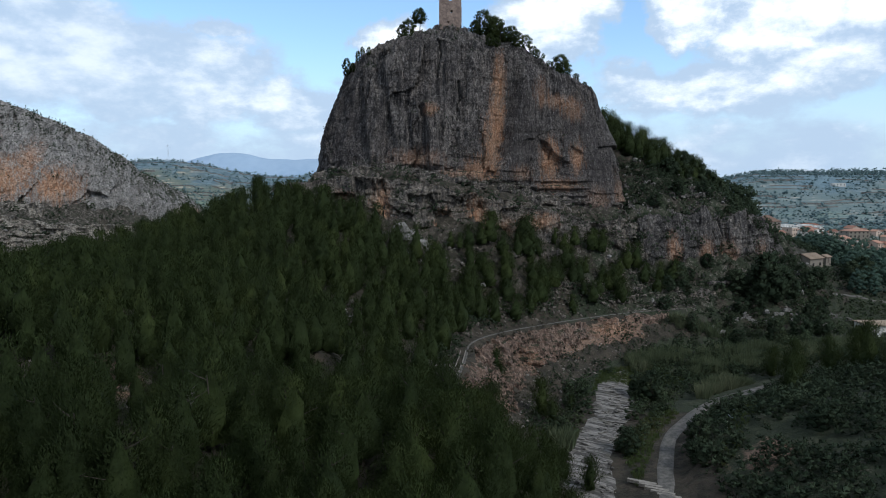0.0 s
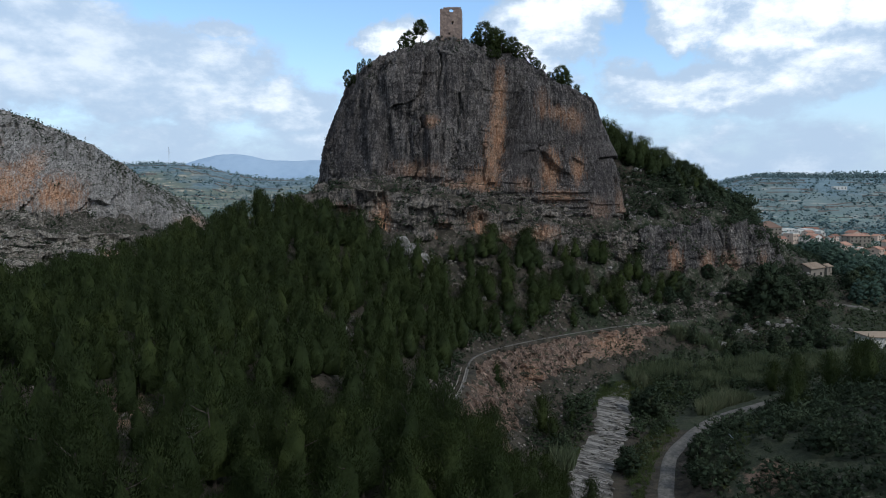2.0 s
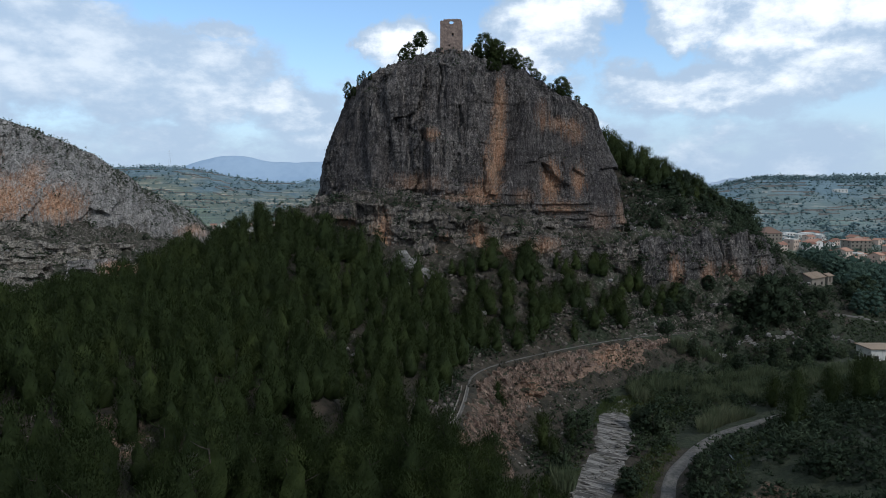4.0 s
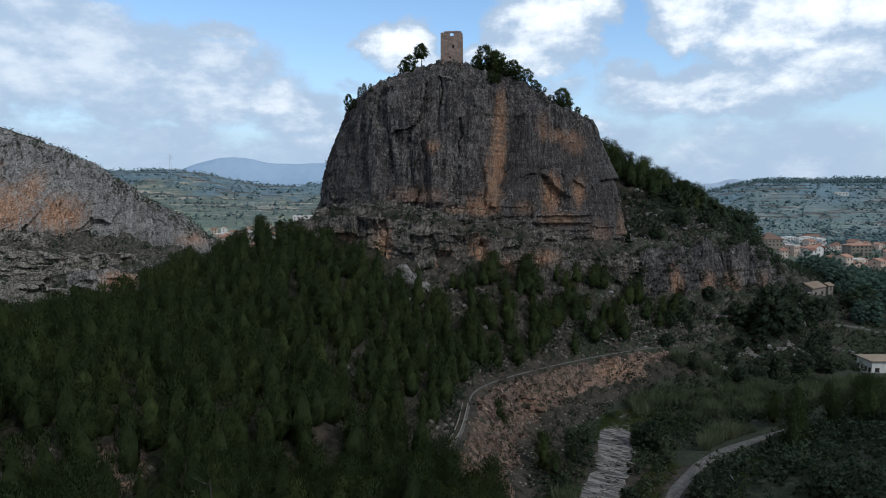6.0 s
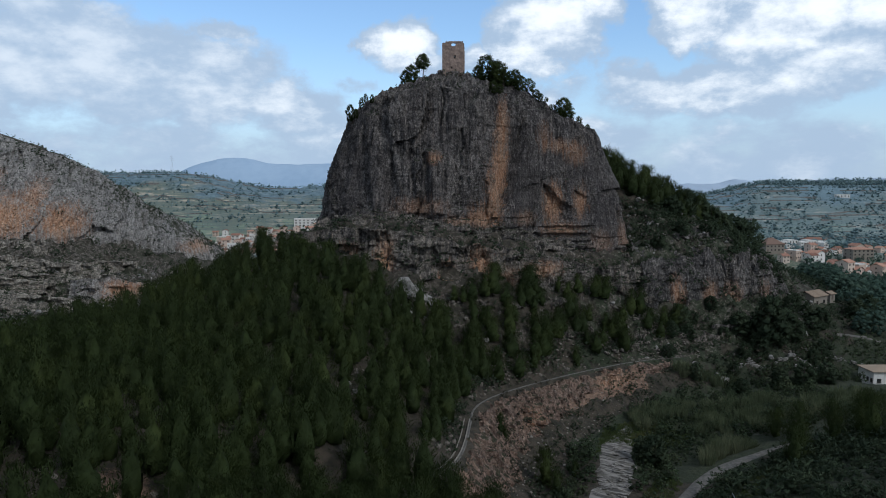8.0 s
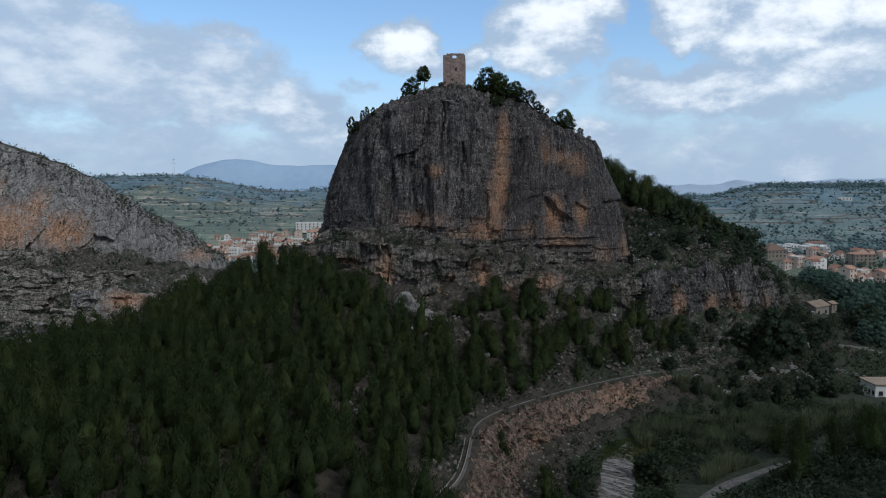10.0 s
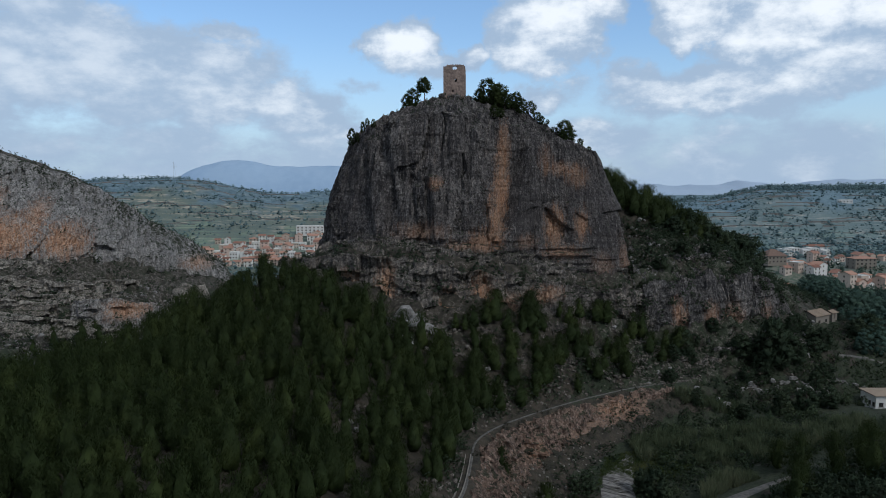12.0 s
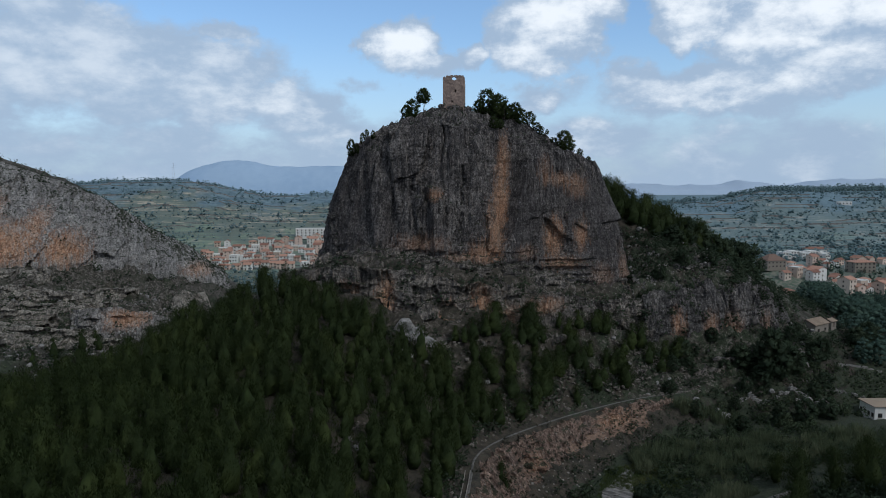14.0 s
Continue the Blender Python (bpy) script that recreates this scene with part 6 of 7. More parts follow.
def tile_material(name, a, b):
    m, n, geo = material(name)
    p = geo["Position"]
    rand = n.add("ShaderNodeObjectInfo").outputs["Random"]
    v = n.math("ADD", n.math("MULTIPLY", n.noise(p, 0.8, 5, 0.7), 0.6), n.math("MULTIPLY", n.noise(p, 4.0, 3, 0.6), 0.4))
    col = n.mix(n.ramp(n.math("ADD", v, n.math("MULTIPLY", n.math("SUBTRACT", rand, 0.5), 0.5)), 0.3, 0.7), a, b)
    finish(n, col, 0.85, v, 0.4, 0.05)
    return m


WALLS = painted_wall("town_render", [(0.80, 0.78, 0.75), (0.68, 0.58, 0.50), (0.82, 0.81, 0.79), (0.60, 0.48, 0.40), (0.72, 0.56, 0.48), (0.78, 0.75, 0.70)])
WHITE = painted_wall("white_render", [(0.80, 0.79, 0.76)])
OCHRE = painted_wall("ochre_render", [(0.27, 0.24, 0.205)])
TILES = tile_material("clay_tiles", (0.25, 0.122, 0.087), (0.50, 0.285, 0.205))
PALE_TILES = tile_material("pale_clay_tiles", (0.22, 0.165, 0.12), (0.36, 0.28, 0.205))
BROWN_TILES = tile_material("weathered_brown_tiles", (0.20, 0.13, 0.10), (0.36, 0.25, 0.195))
MASONRY = plain_material("tower_rubble_masonry", (0.22, 0.165, 0.142), (0.42, 0.315, 0.262), 0.7, bump=0.9, dist=0.12)
SHUTTER = plain_material("dark_window_frame", (0.10, 0.08, 0.065), (0.20, 0.17, 0.14), 2.0)
STEEL = plain_material("galvanised_steel", (0.30, 0.31, 0.32), (0.42, 0.43, 0.44), 2.0, rough=0.5)
PIPE = plain_material("pale_blue_pipe", (0.22, 0.29, 0.33), (0.36, 0.43, 0.47), 1.0, rough=0.5)


def glass_material():
    m, n, geo = material("window_glass")
    finish(n, n.mix(n.noise(geo["Position"], 0.7, 2), (0.02, 0.023, 0.027), (0.05, 0.055, 0.06)), 0.12)
    return m


GLASS = glass_material()


def boxes(list_of):
    """Boxes (x0, y0, z0, x1, y1, z1) as one set of verts and quads."""
    vs, fs, base = [], [], 0
    for x0, y0, z0, x1, y1, z1 in list_of:
        vs += [(x0, y0, z0), (x1, y0, z0), (x1, y1, z0), (x0, y1, z0), (x0, y0, z1), (x1, y0, z1), (x1, y1, z1), (x0, y1, z1)]
        fs += [tuple(base + i for i in f) for f in ((3, 2, 1, 0), (4, 5, 6, 7), (0, 1, 5, 4), (1, 2, 6, 5), (2, 3, 7, 6), (3, 0, 4, 7))]
        base += 8
    return vs, fs


def panel(width, height, thick, keep, cell=0.25, seed=0):
    """A masonry wall in the xz plane, made of the cells for which keep(x, z) holds, with weathered edges."""
    nx, nz = int(width / cell), int(height / cell)
    on = np.array([[keep((i + 0.5) * cell - width / 2, (k + 0.5) * cell) for k in range(nz)] for i in range(nx)])
    idx, V, F = {}, [], []

    def vert(i, k, s):
        key = (i, k, s)
        if key not in idx:
            idx[key] = len(V)
            x, z = i * cell - width / 2, k * cell
            w = 0.07
            jx = w * float(perlin(x * 1.7 + 9, z * 1.7, seed)) if 0 < i < nx else 0
            V.append((x + jx, (s * thick) + 0.12 * float(perlin(x * 1.3, z * 1.3, seed + 3 + s)), z + (2 * w * float(perlin(x * 2.1, z * 2.1, seed + 5)) if k else 0)))
        return idx[key]

    for i in range(nx):
        for k in range(nz):
            if not on[i, k]:
                continue
            F.append((vert(i, k, 0), vert(i + 1, k, 0), vert(i + 1, k + 1, 0), vert(i, k + 1, 0)))
            F.append((vert(i, k + 1, 1), vert(i + 1, k + 1, 1), vert(i + 1, k, 1), vert(i, k, 1)))
            for di, dk, a, b in ((-1, 0, (0, 1), (0, 0)), (1, 0, (1, 0), (1, 1)), (0, -1, (0, 0), (1, 0)), (0, 1, (1, 1), (0, 1))):
                ni, nk = i + di, k + dk
                if not (0 <= ni < nx and 0 <= nk < nz and on[ni, nk]):
                    F.append((vert(i + b[0], k + b[1], 0), vert(i + a[0], k + a[1], 0), vert(i + a[0], k + a[1], 1), vert(i + b[0], k + b[1], 1)))
    return V, F


def build_tower():
    root = new("watchtower")
    side, high, thick = 6.6, 12.0, 0.95

    def rag(x, k, base, amp):
        return base + amp * float(fbm(x * 0.9 + 7 * k, k * 3.1, octaves=3))

    def front(x, z):
        top = rag(x, 0, 11.5, 0.5) - (0.5 if x < -2.3 else 0)
        hole = ((x - 0.2) / 0.75) ** 2 + ((z - 10.45) / 0.5) ** 2 < 1 + 0.5 * float(perlin(x * 2, z * 2, 1.0))
        slit = abs(x - 0.55) < 0.26 and 6.2 < z < 7.2
        low = abs(x + 0.3) < 0.3 and 3.3 < z < 3.9
        return z < top and not hole and not slit and not low

    def back(x, z):
        return z < rag(x, 2, 9.6, 1.6) - 1.2 * math.exp(-(x / 1.2) ** 2)

    def flank(x, z):
        return z < rag(x, 1, 11.2, 0.8) - 0.6 * smooth(0.0, 2.5, np.array(x))

    walls = [(front, side, pose(0, -side / 2, 0, 0, 0, 0), 1), (back, side, pose(0, side / 2, 0, 0, 0, 180), 2),
             (flank, side - 2 * thick, pose(-side / 2, 0, 0, 0, 0, -90), 3), (flank, side - 2 * thick, pose(side / 2, 0, 0, 0, 0, 90), 4)]
    for keep, w, m, seed in walls:
        V, F = panel(w, high + 0.5, thick, keep, 0.2, seed)
        ob = mesh_object("wall", V, F, MASONRY, root)
        ob.matrix_basis = m
    v, f = boxes([(-side / 2 - 0.12, -side / 2 - 0.15, -1.2, side / 2 + 0.12, side / 2 + 0.15, 0.45)])
    mesh_object("plinth", v, f, MASONRY, root)
    v, f = boxes([(-side / 2 + 0.9, -side / 2 + 0.9, 7.9, side / 2 - 0.9, side / 2 - 0.9, 8.2)])
    mesh_object("floor_vault", v, f, MASONRY, root)
    root.matrix_basis = pose(2.35, 222.5, 95.2, 0, 0, -5)
    return tagged(root, "ruined square stone watchtower with a broken top", "tower")


build_tower()
for i, (x, y, size) in enumerate([(-1.8, 218.6, 1.1), (0.6, 218, 0.9), (3.2, 218.2, 1.2), (5.6, 218.8, 1.0), (-4, 217.6, 0.9), (7, 219.5, 1.1), (2, 217, 0.7), (-6, 216.6, 0.8)]):
    v, f = STONES[i % 6]
    ob = mesh_object("summit_rock", v * size, f, ROCK)
    ob.matrix_basis = pose(x, y, top_at(x, y, 0.7) - 0.1, 0, 0, 40 * i)
    tagged(ob, "grey weathered rock at the foot of the tower", "rock", "rocks below the tower")


def gable_roof(w, d, rise, over=0.45, thick=0.18, period=0.6):
    """Two slopes of curved tiles with the ridge along x."""
    n = max(8, int((w + 2 * over) / period * 2))
    xs = np.linspace(-w / 2 - over, w / 2 + over, n)
    wave = 0.05 * np.sin(xs / period * 2 * math.pi)
    rows = []
    slope = rise / (d / 2)
    for t, drop in ((-1, 0), (-0.5, 0), (0, 0), (0.5, 0), (1, 0)):
        y = t * (d / 2 + over)
        rows.append(np.column_stack([xs, np.full(n, y), rise - abs(y) * slope + wave + thick]))
    under = []
    for t in (1, 0, -1):
        y = t * (d / 2 + over)
        under.append(np.column_stack([xs, np.full(n, y), np.full(n, rise - abs(y) * slope)]))
    V = np.stack(rows + under + [rows[0]])
    return V.reshape(-1, 3), grid_faces(len(V), n)


def hip_roof(w, d, rise, over=0.5, thick=0.18):
    a, b = w / 2 + over, d / 2 + over
    r = max(0.2, a - b)
    V = [(-a, -b, 0), (a, -b, 0), (a, b, 0), (-a, b, 0), (-a, -b, thick), (a, -b, thick), (a, b, thick), (-a, b, thick), (-r, 0, rise + thick), (r, 0, rise + thick)]
    F = [(0, 3, 2, 1), (0, 1, 5, 4), (1, 2, 6, 5), (2, 3, 7, 6), (3, 0, 4, 7), (4, 5, 9, 8), (6, 7, 8, 9), (5, 6, 9, 9), (7, 4, 8, 8)]
    tri = []
    for f in F:
        tri.append((f[0], f[1], f[2]))
        if f[3] != f[2]:
            tri.append((f[0], f[2], f[3]))
    return V, tri


def house_window(root, m, w, h, sill=True):
    """A window with frame, pane and sill; its face looks along -y of m."""
    t = 0.09
    v, f = boxes([(-w / 2, -0.06, 0, -w / 2 + t, 0.02, h), (w / 2 - t, -0.06, 0, w / 2, 0.02, h), (-w / 2 + t, -0.06, 0, w / 2 - t, 0.02, t), (-w / 2 + t, -0.06, h - t, w / 2 - t, 0.02, h), (-0.03, -0.05, t, 0.03, 0.02, h - t)])
    win = mesh_object("window", v, f, SHUTTER, root)
    win.matrix_basis = m
    v, f = boxes([(-w / 2 + t, -0.02, t, w / 2 - t, 0.02, h - t)])
    mesh_object("pane", v, f, GLASS, win)
    if sill:
        v, f = boxes([(-w / 2 - 0.1, -0.16, -0.1, w / 2 + 0.1, 0.02, -0.005)])
        mesh_object("sill", v, f, CONCRETE, win)
    return win


def house(name, w, d, h, rise, wall_mat, roof_mat, label, group="", roof="gable", storeys=2, bays=2, door=True, side_bays=1):
    """A rendered house: walls, tiled roof, windows and a door. Front along -y, base at z 0."""
    root = new(name)
    V = [(-w / 2, -d / 2, -2), (w / 2, -d / 2, -2), (w / 2, d / 2, -2), (-w / 2, d / 2, -2), (-w / 2, -d / 2, h), (w / 2, -d / 2, h), (w / 2, d / 2, h), (-w / 2, d / 2, h), (-w / 2, 0, h + rise), (w / 2, 0, h + rise)]
    F = [(0, 1, 5), (0, 5, 4), (2, 3, 7), (2, 7, 6), (1, 2, 6), (1, 6, 5), (3, 0, 4), (3, 4, 7)]
    if roof == "gable":
        F += [(5, 6, 9), (7, 4, 8), (4, 5, 9), (4, 9, 8), (6, 7, 8), (6, 8, 9)]
    else:
        F += [(4, 5, 6), (4, 6, 7)]
    mesh_object("wall", V, F, wall_mat, root)
    if roof == "gable":
        rv, rf = gable_roof(w, d, rise)
        rv = rv + np.array([0, 0, h + 0.02])
    elif roof == "hip":
        rv, rf = hip_roof(w, d, rise)
        rv = np.array(rv) + np.array([0, 0, h + 0.01])
    else:
        rv, rf = boxes([(-w / 2 - 0.1, -d / 2 - 0.1, h, w / 2 + 0.1, -d / 2 + 0.2, h + 0.6), (-w / 2 - 0.1, d / 2 - 0.2, h, w / 2 + 0.1, d / 2 + 0.1, h + 0.6), (-w / 2 - 0.1, -d / 2 + 0.2, h, -w / 2 + 0.2, d / 2 - 0.2, h + 0.6),
                        (w / 2 - 0.2, -d / 2 + 0.2, h, w / 2 + 0.1, d / 2 - 0.2, h + 0.6), (-w / 2 + 0.2, -d / 2 + 0.2, h, w / 2 - 0.2, d / 2 - 0.2, h + 0.15)])
    mesh_object("roof", rv, rf, roof_mat, root)
    step = h / storeys
    for s in range(storeys):
        for b in range(bays):
            x = (b + 0.5) / bays * w - w / 2
            if door and s == 0 and b == 0:
                dv, df = boxes([(x - 0.55, -d / 2 - 0.06, 0, x + 0.55, -d / 2 + 0.02, 2.1)])
                mesh_object("door", dv, df, SHUTTER, root)
            else:
                house_window(root, pose(x, -d / 2, s * step + 0.95), min(1.3, 0.42 * w / bays), 1.25)
        for b in range(side_bays):
            y = (b + 0.5) / side_bays * d - d / 2
            house_window(root, pose(-w / 2, y, s * step + 0.95, 0, 0, -90), 1.0, 1.2)
    return tagged(root, label, "house", group)


def ground_at(x, y):
    return float(land(np.array([x]), np.array([y]))[0])


# white house by the stream
h1 = house("white_house", 13, 7.5, 4.2, 0.5, WHITE, PALE_TILES, "low white house with a pale tiled hip roof by the stream", roof="hip", storeys=1, bays=4, door=False, side_bays=4)
h1.matrix_basis = pose(132.2, 203.8, 2.9, 0, 0, 0)
# farmhouse on the shoulder
h2 = house("farmhouse", 9.5, 6.5, 3.8, 1.5, OCHRE, PALE_TILES, "ochre farmhouse with a pale tiled roof on the rocky slope", roof="gable", storeys=1, bays=2, door=False, side_bays=0)
h2.matrix_basis = pose(134.8, 253.0, 18.0, 0, 0, 35)
h3 = house("farm_shed", 3.6, 3.2, 2.2, 0.7, OCHRE, PALE_TILES, "small shed with a pale tiled roof beside the farmhouse", roof="gable", storeys=1, bays=1, door=True, side_bays=0)
h3.matrix_basis = pose(143.0, 257.0, ground_at(143.0, 257.0) + 0.2, 0, 0, 35)

TOWN = [house("town_house", 7, 6.5, 5.4, 1.7, WALLS, TILES, "rendered town house with a clay tile roof", "houses of the town", storeys=2, bays=2),
        house("town_house", 8.5, 8.5, 9.0, 1.7, WALLS, TILES, "rendered town house with a clay tile roof", "houses of the town", storeys=3, bays=2),
        house("town_house", 7.5, 7, 5.4, 1.6, WALLS, TILES, "rendered town house with a clay tile roof", "houses of the town", roof="hip", storeys=2, bays=2),
        house("town_house", 8, 8, 7.4, 0.6, WALLS, WHITE, "white rendered town house with a flat roof", "houses of the town", roof="flat", storeys=2, bays=3)]
spots = []
for row in range(7):
    for col in range(17):
        x, y = -238 + col * 7.6 + rng.uniform(-2.5, 2.5), 598 + row * 19 + 0.10 * (col * 7) + rng.uniform(-5, 5)
        if rng.uniform() < 0.88:
            spots.append((x, y, 4 + rng.uniform(-9, 9) + (90 if rng.uniform() < 0.18 else 0), rng.choice([0, 0, 2, 3, 1] if row > 2 else [0, 0, 0, 2, 3]), rng.uniform(0.72, 1.0)))
for y0, lo, hi in [(392, 0.472, 0.50), (412, 0.49, 0.535), (408, 0.575, 0.66), (430, 0.505, 0.55), (428, 0.56, 0.65), (448, 0.49, 0.555), (452, 0.585, 0.66), (470, 0.48, 0.56), (492, 0.50, 0.57), (512, 0.515, 0.55), (520, 0.65, 0.69), (545, 0.555, 0.60), (575, 0.53, 0.57), (585, 0.60, 0.65), (610, 0.535, 0.56), (560, 0.47, 0.505)]:
    x = y0 * lo
    while x < y0 * hi:
        y = y0 + rng.uniform(-5, 5)
        if rng.uniform() < 0.88:
            spots.append((x, y, rng.choice([22, 112, -68, 30]) + rng.uniform(-8, 8), rng.choice([0, 0, 0, 0, 1, 2, 2, 3]), rng.uniform(0.66, 0.95)))
        x += rng.uniform(6.2, 8.5)
for i, (x, y, turn, k, size) in enumerate(spots):
    m = pose(x, y, ground_at(x, y), 0, 0, turn)
    if i < 4:
        ob = TOWN[i]
        ob.matrix_basis = m
    else:
        ob = copy_thing(TOWN[int(k)], m)
    ob.scale = (size, size, size * rng.uniform(0.85, 1.1))
big = house("hall", 17, 13, 6.0, 5.0, OCHRE, BROWN_TILES, "large hall with a broad brown tiled roof", roof="hip", storeys=2, bays=5, door=True, side_bays=2)
big.matrix_basis = pose(201, 428, ground_at(201, 428) + 0.9, 0, 0, 12)
big.scale = (0.76, 0.76, 0.76)
block = house("apartment_block", 9.6, 12, 9.0, 0.6, WHITE, WHITE, "white terraced apartment block with a flat roof", "white apartment blocks", roof="flat", storeys=3, bays=3, door=True, side_bays=1)
for i, (x, y, dz) in enumerate([(0, 566, 0.0), (0, 569, 0.8), (0, 566, -0.4), (0, 570, 0.5), (0, 568, -0.6)]):
    x, y = 322 + (i - 2) * 8.8, y * 1.104
    m = pose(x, y, ground_at(x, y) + dz - 0.5, 0, 0, 6)
    ob = copy_thing(block, m) if i else block
    ob.matrix_basis = m
    ob.scale = (0.85, 0.85, 0.85)
block2 = house("apartment_block", 17, 11, 8.0, 1.6, OCHRE, TILES, "beige apartment block with a tiled roof", roof="hip", storeys=3, bays=5, door=True, side_bays=2)
block2.matrix_basis = pose(316, 528, ground_at(316, 528), 0, 0, 6)
block3 = house("apartment_block", 34, 12, 8.5, 0.6, WHITE, WHITE, "white apartment block with a flat roof", roof="flat", storeys=3, bays=8, door=True, side_bays=1)
block3.matrix_basis = pose(-146, 742, ground_at(-146, 742), 0, 0, 3)
villa = house("far_villa", 16, 8, 3.4, 0.4, WHITE, WHITE, "pale flat-roofed house alone on the far wooded hill", roof="flat", storeys=1, bays=4)
villa.matrix_basis = pose(506, 886, ground_at(506, 886), 0, 0, -10)
villa2 = house("far_villa", 22, 10, 4, 2, WHITE, TILES, "low house with an orange roof among the fields", roof="hip", storeys=1, bays=4)
villa2.matrix_basis = pose(372, 700, ground_at(372, 700), 0, 0, -5)

# ---- trees, walls and masts of the far hills ----
FARBUSH = [shrub_arrays(3.0, 1.3, 2, 2, 600 + k, 0.4, 0.25, 3.4) for k in range(6)]
FARTREE = [shrub_arrays(4.4, 1.2, 4, 3, 610 + k, 0.5, 0.25, 2.3) for k in range(6)]
y = np.sqrt(rng.uniform(430 ** 2, 1060 ** 2, 13500))
az = np.where(rng.uniform(size=13500) < 0.55, rng.uniform(0.24, 0.70, 13500), rng.uniform(-0.66, -0.10, 13500))
x = y * az
dens = 0.55 + 3.6 * fbm(x / 70, y / 20, 5.0, 3) + 0.5 * smooth(760, 690, y) + 0.5 * smooth(840, 770, y) + 0.25 * smooth(720, 900, y) * (az > 0) + 0.6 * smooth(880, 1000, y) * smooth(0.36, 0.5, az)
ok = rng.uniform(size=13500) < dens
ok &= ~((x > -245) & (x < -105) & (y > 590) & (y < 735)) & ~((az > 0.44) & (y < 600))
x, y, az = x[ok], y[ok], az[ok]
size = (0.7 + 1.6 * rng.uniform(size=len(x)) ** 1.8) * (1 + 0.35 * (az > 0) * smooth(800, 640, y))
joined("far_trees", FARBUSH, [(*q[:4], k, q[5]) for q, k in zip(on_land(np.column_stack([x, y]), 1, 1, 6, rng, 0.4), size)], HAZE_LEAF, "trees and groves over the far terraces", "trees")
x = np.concatenate([rng.uniform(-720, -80, 330), rng.uniform(300, 400, 60), rng.uniform(400, 800, 560)])
p = np.column_stack([x, rng.uniform(990, 1045, len(x))])
joined("skyline_trees", FARTREE, [(*q[:4], rng.uniform(0.5, 1.2) if q[0] < 330 else rng.uniform(0.9, 2.3), q[5]) for q in on_land(p, 1, 1, 6, rng, 0.5)], HAZE_LEAF, "pines along the crest of the far hills", "trees")


def terrace_walls():
    """Dry-stone walls following the far terraces."""
    vs, fs, base = [], [], 0
    for i in range(130):
        y0 = rng.uniform(600, 1000)
        x0 = y0 * (rng.uniform(-0.62, -0.12) if i % 2 else rng.uniform(0.3, 0.66))
        xs = x0 + np.arange(0, rng.uniform(25, 90), 6.0)
        ys = y0 + 8 * perlin(xs / 60, np.full(len(xs), y0 / 60.0))
        zs = land(xs, ys)
        for k in range(len(xs)):
            h = 1.1 + 0.4 * float(perlin(xs[k] / 9, y0))
            for dy, dz in ((0, -1.5), (0, h), (0.8, h), (0.8, -1.5)):
                vs.append((xs[k], ys[k] + dy, zs[k] + dz))
            if k:
                for j in range(3):
                    a, b = base + (k - 1) * 4 + j, base + k * 4 + j
                    fs.append((a, b, b + 1, a + 1))
        base += 4 * len(xs)
    return tagged(mesh_object("terrace_walls", vs, fs, BOULDER), "dry-stone walls of the far terraces", "wall", kind="stuff")


terrace_walls()


def mast(x, y, h):
    root = new("transmission_mast")
    z = ground_at(x, y)
    for sx, sy in ((-1, -1), (1, -1), (1, 1), (-1, 1)):
        v, f = tube([(sx * 1.8, sy * 1.8, -1), (sx * 0.9, sy * 0.9, h * 0.55), (sx * 0.25, sy * 0.25, h)], [0.11, 0.09, 0.07], 4)
        mesh_object("leg", v, f, STEEL, root)
    for zz, reach in ((h * 0.72, 4.2), (h * 0.84, 3.4), (h * 0.95, 2.4)):
        v, f = tube([(-reach, 0, zz), (0, 0, zz + 0.3), (reach, 0, zz)], [0.06, 0.1, 0.06], 4)
        mesh_object("crossarm", v, f, STEEL, root)
    root.matrix_basis = pose(x, y, z, 0, 0, 20)
    return tagged(root, "grey steel lattice mast on the far hill", "mast", "masts on the far hill")


mast(-412, 1040, 26)
mast(-598, 1040, 22)


# ---- small things of the valley ----
def dry_wall(pts, h, thick, label):
    """A dry-stone wall of separate courses of stones."""
    root = new("stone_wall")
    line = along([(*q, 0) for q in pts], 0.75)
    meshes = [bpy.data.meshes.new("stone") for _ in range(3)]
    for k, me in enumerate(meshes):
        bv, bf = boxes([(-0.36, -thick / 2, -0.17, 0.36, thick / 2, 0.17)])
        r2 = np.random.default_rng(k)
        me.from_pydata([tuple(np.array(q) + r2.normal(0, 0.03, 3)) for q in bv], [], bf)
        me.materials.append(BOULDER)
    for c in range(int(h / 0.34)):
        for k, (x, y, _) in enumerate(line[:-1]):
            a = math.atan2(line[k + 1][1] - y, line[k + 1][0] - x)
            off = 0.37 * (c % 2)
            ob = new("stone", meshes[(k + c) % 3])
            ob.parent = root
            ob.matrix_basis = pose(x + off * math.cos(a), y + off * math.sin(a), ground_at(x, y) + 0.1 + c * 0.33, rng.uniform(-3, 3), rng.uniform(-3, 3), math.degrees(a) + rng.uniform(-5, 5))
    return tagged(root, label, "wall")


dry_wall([(84, 201), (91, 204), (97, 203.5)], 1.4, 0.6, "low dry-stone terrace wall in the valley")
dry_wall([(113, 207), (119, 208.5), (124, 209)], 1.1, 0.6, "low dry-stone wall beside the white house")


dry_wall([(116, 213.5), (124, 215), (132, 215)], 1.2, 0.6, "dry-stone terrace wall above the white house")
dry_wall([(99, 205.5), (105, 207.5), (111, 208.5)], 1.3, 0.6, "low dry-stone terrace wall beside pale boulders")


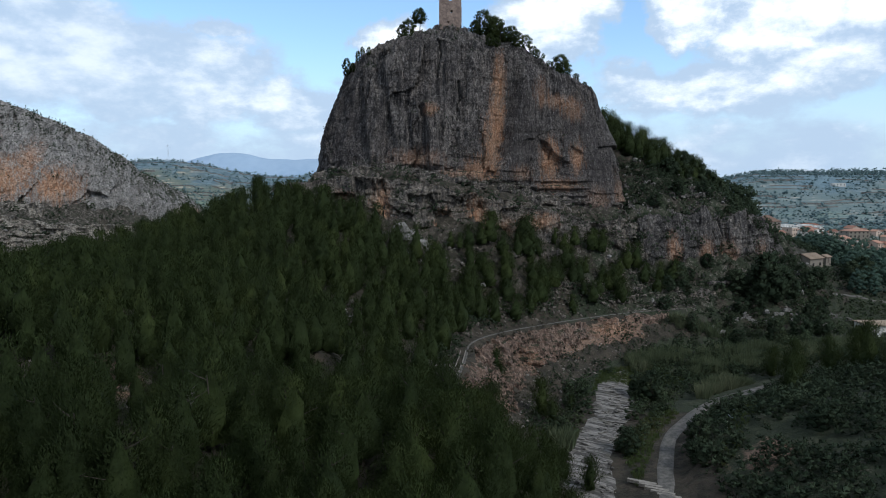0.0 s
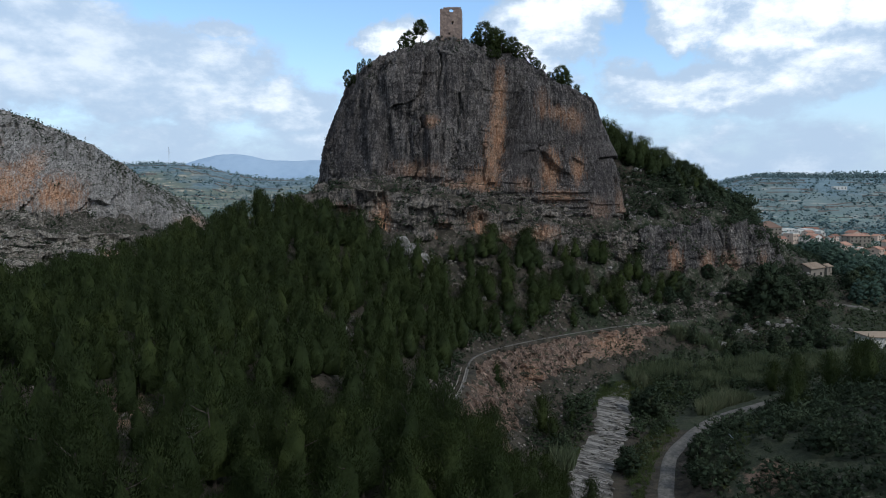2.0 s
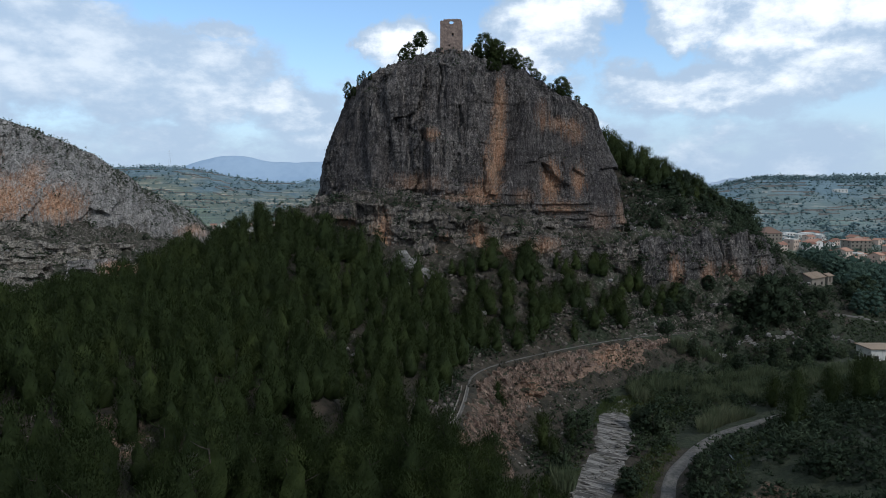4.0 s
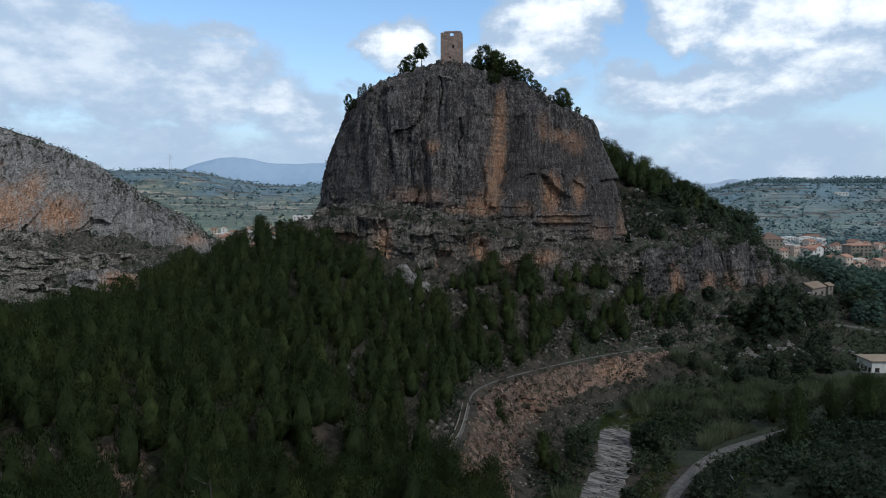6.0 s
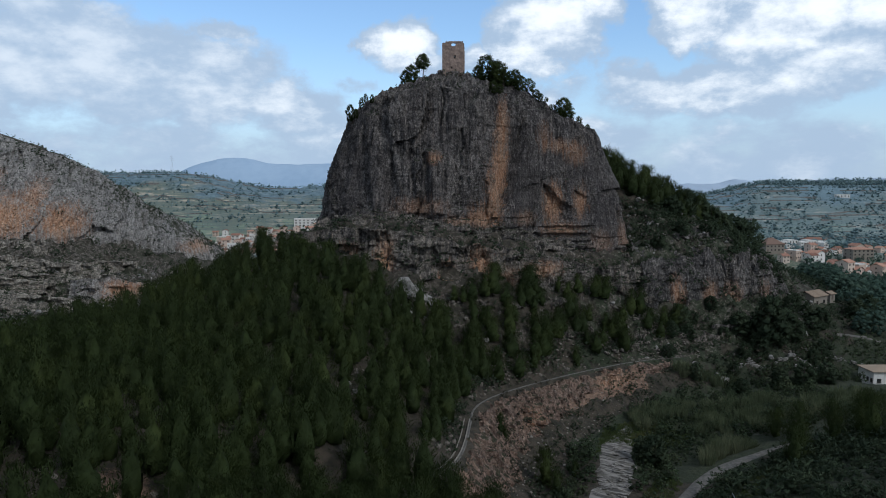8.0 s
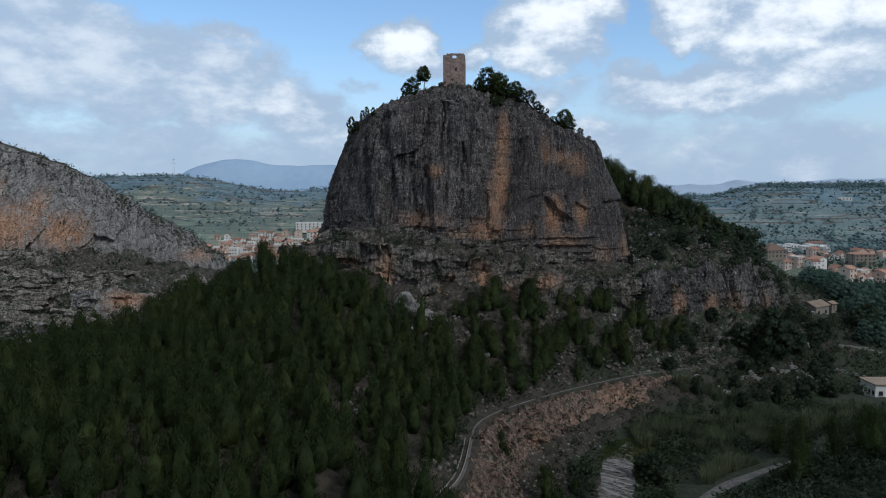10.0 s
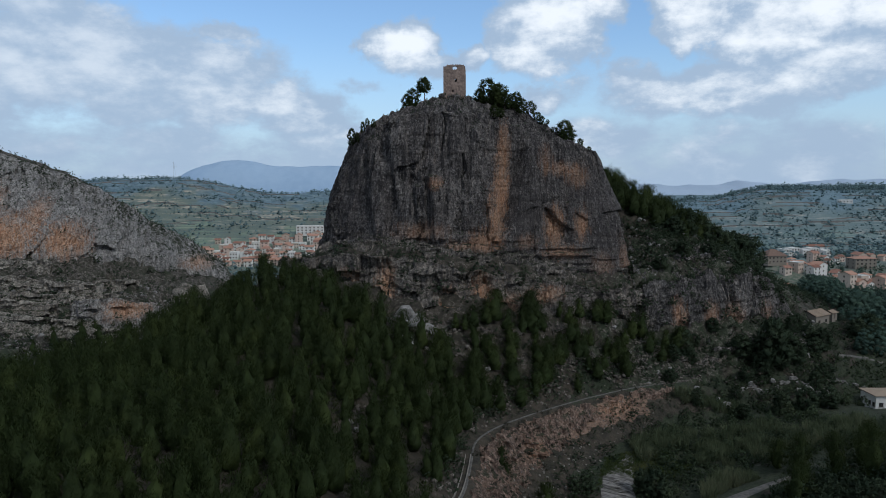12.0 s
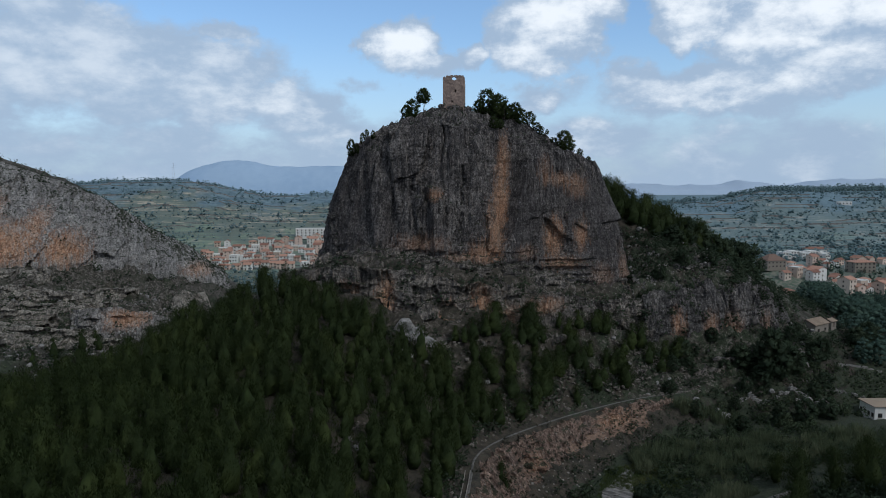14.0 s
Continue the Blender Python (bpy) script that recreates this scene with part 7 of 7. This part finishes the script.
def pipe():
    pts = smoothed([(48.2, 111.5, 6.9), (48.6, 114.0, 7.6), (50.2, 118.5, 7.4), (53.0, 122.5, 7.6), (57.5, 126.5, 8.3)])
    pts[:, 2] = land(pts[:, 0], pts[:, 1]) + 0.45
    v, f = tube(pts, [0.10] * len(pts), 8)
    return tagged(mesh_object("water_pipe", v, f, PIPE, smooth_faces=True), "pale blue water pipe lying on the bank", "pipe")


pipe()


def marker_post():
    v, f = tube([(0, 0, -0.2), (0, 0, 0.7), (0.02, 0, 1.35)], [0.22, 0.20, 0.12], 8)
    ob = mesh_object("marker_post", v, f, WHITE)
    ob.matrix_basis = pose(46.6, 110.2, ground_at(46.6, 110.2))
    return tagged(ob, "short white post on the bank above the track", "post")


marker_post()


def weir():
    root = new("weir")
    for i in range(6):
        x0, y0 = 28.2 + 0.55 * i, 101.2 - 1.15 * i
        v, f = boxes([(-1.7, -0.28, -0.3, 1.7, 0.28, 0.16)])
        v = [(a + 0.08 * float(perlin(a, i * 1.7)), b, c - 0.03 * i) for a, b, c in v]
        ob = mesh_object("slab", v, f, CONCRETE, root)
        ob.matrix_basis = pose(x0 + 1.6, y0, ground_at(x0 + 1.6, y0) + 0.15, 4, 0, -26)
    return tagged(root, "stepped concrete weir across the riverbed", "weir")


weir()


def dead_tree(x, y, h):
    r2 = np.random.default_rng(5)
    root = new("dead_tree")
    zs = np.linspace(-0.3, h, 7)
    v, f = tube(np.column_stack([0.1 * np.sin(zs), 0.05 * zs, zs]), 0.11 * (1.1 - zs / h), 6)
    mesh_object("trunk", v, f, DEADWOOD, root)
    for i in range(26):
        z = h * (0.25 + 0.7 * i / 26)
        a, ln = i * 2.4, (1.1 - z / h) * 1.9 + 0.3
        tip = (math.cos(a) * ln, math.sin(a) * ln, z + ln * 0.55)
        v, f = tube([(0.1 * math.sin(z), 0.05 * z, z), (tip[0] * 0.5, tip[1] * 0.5, z + ln * 0.2), tip], [0.045, 0.03, 0.01], 4)
        mesh_object("branch", v, f, DEADWOOD, root)
    root.matrix_basis = pose(x, y, ground_at(x, y))
    return tagged(root, "bare grey dead tree among the pines", "tree")


dead_tree(-24.8, 66.3, 6.5)
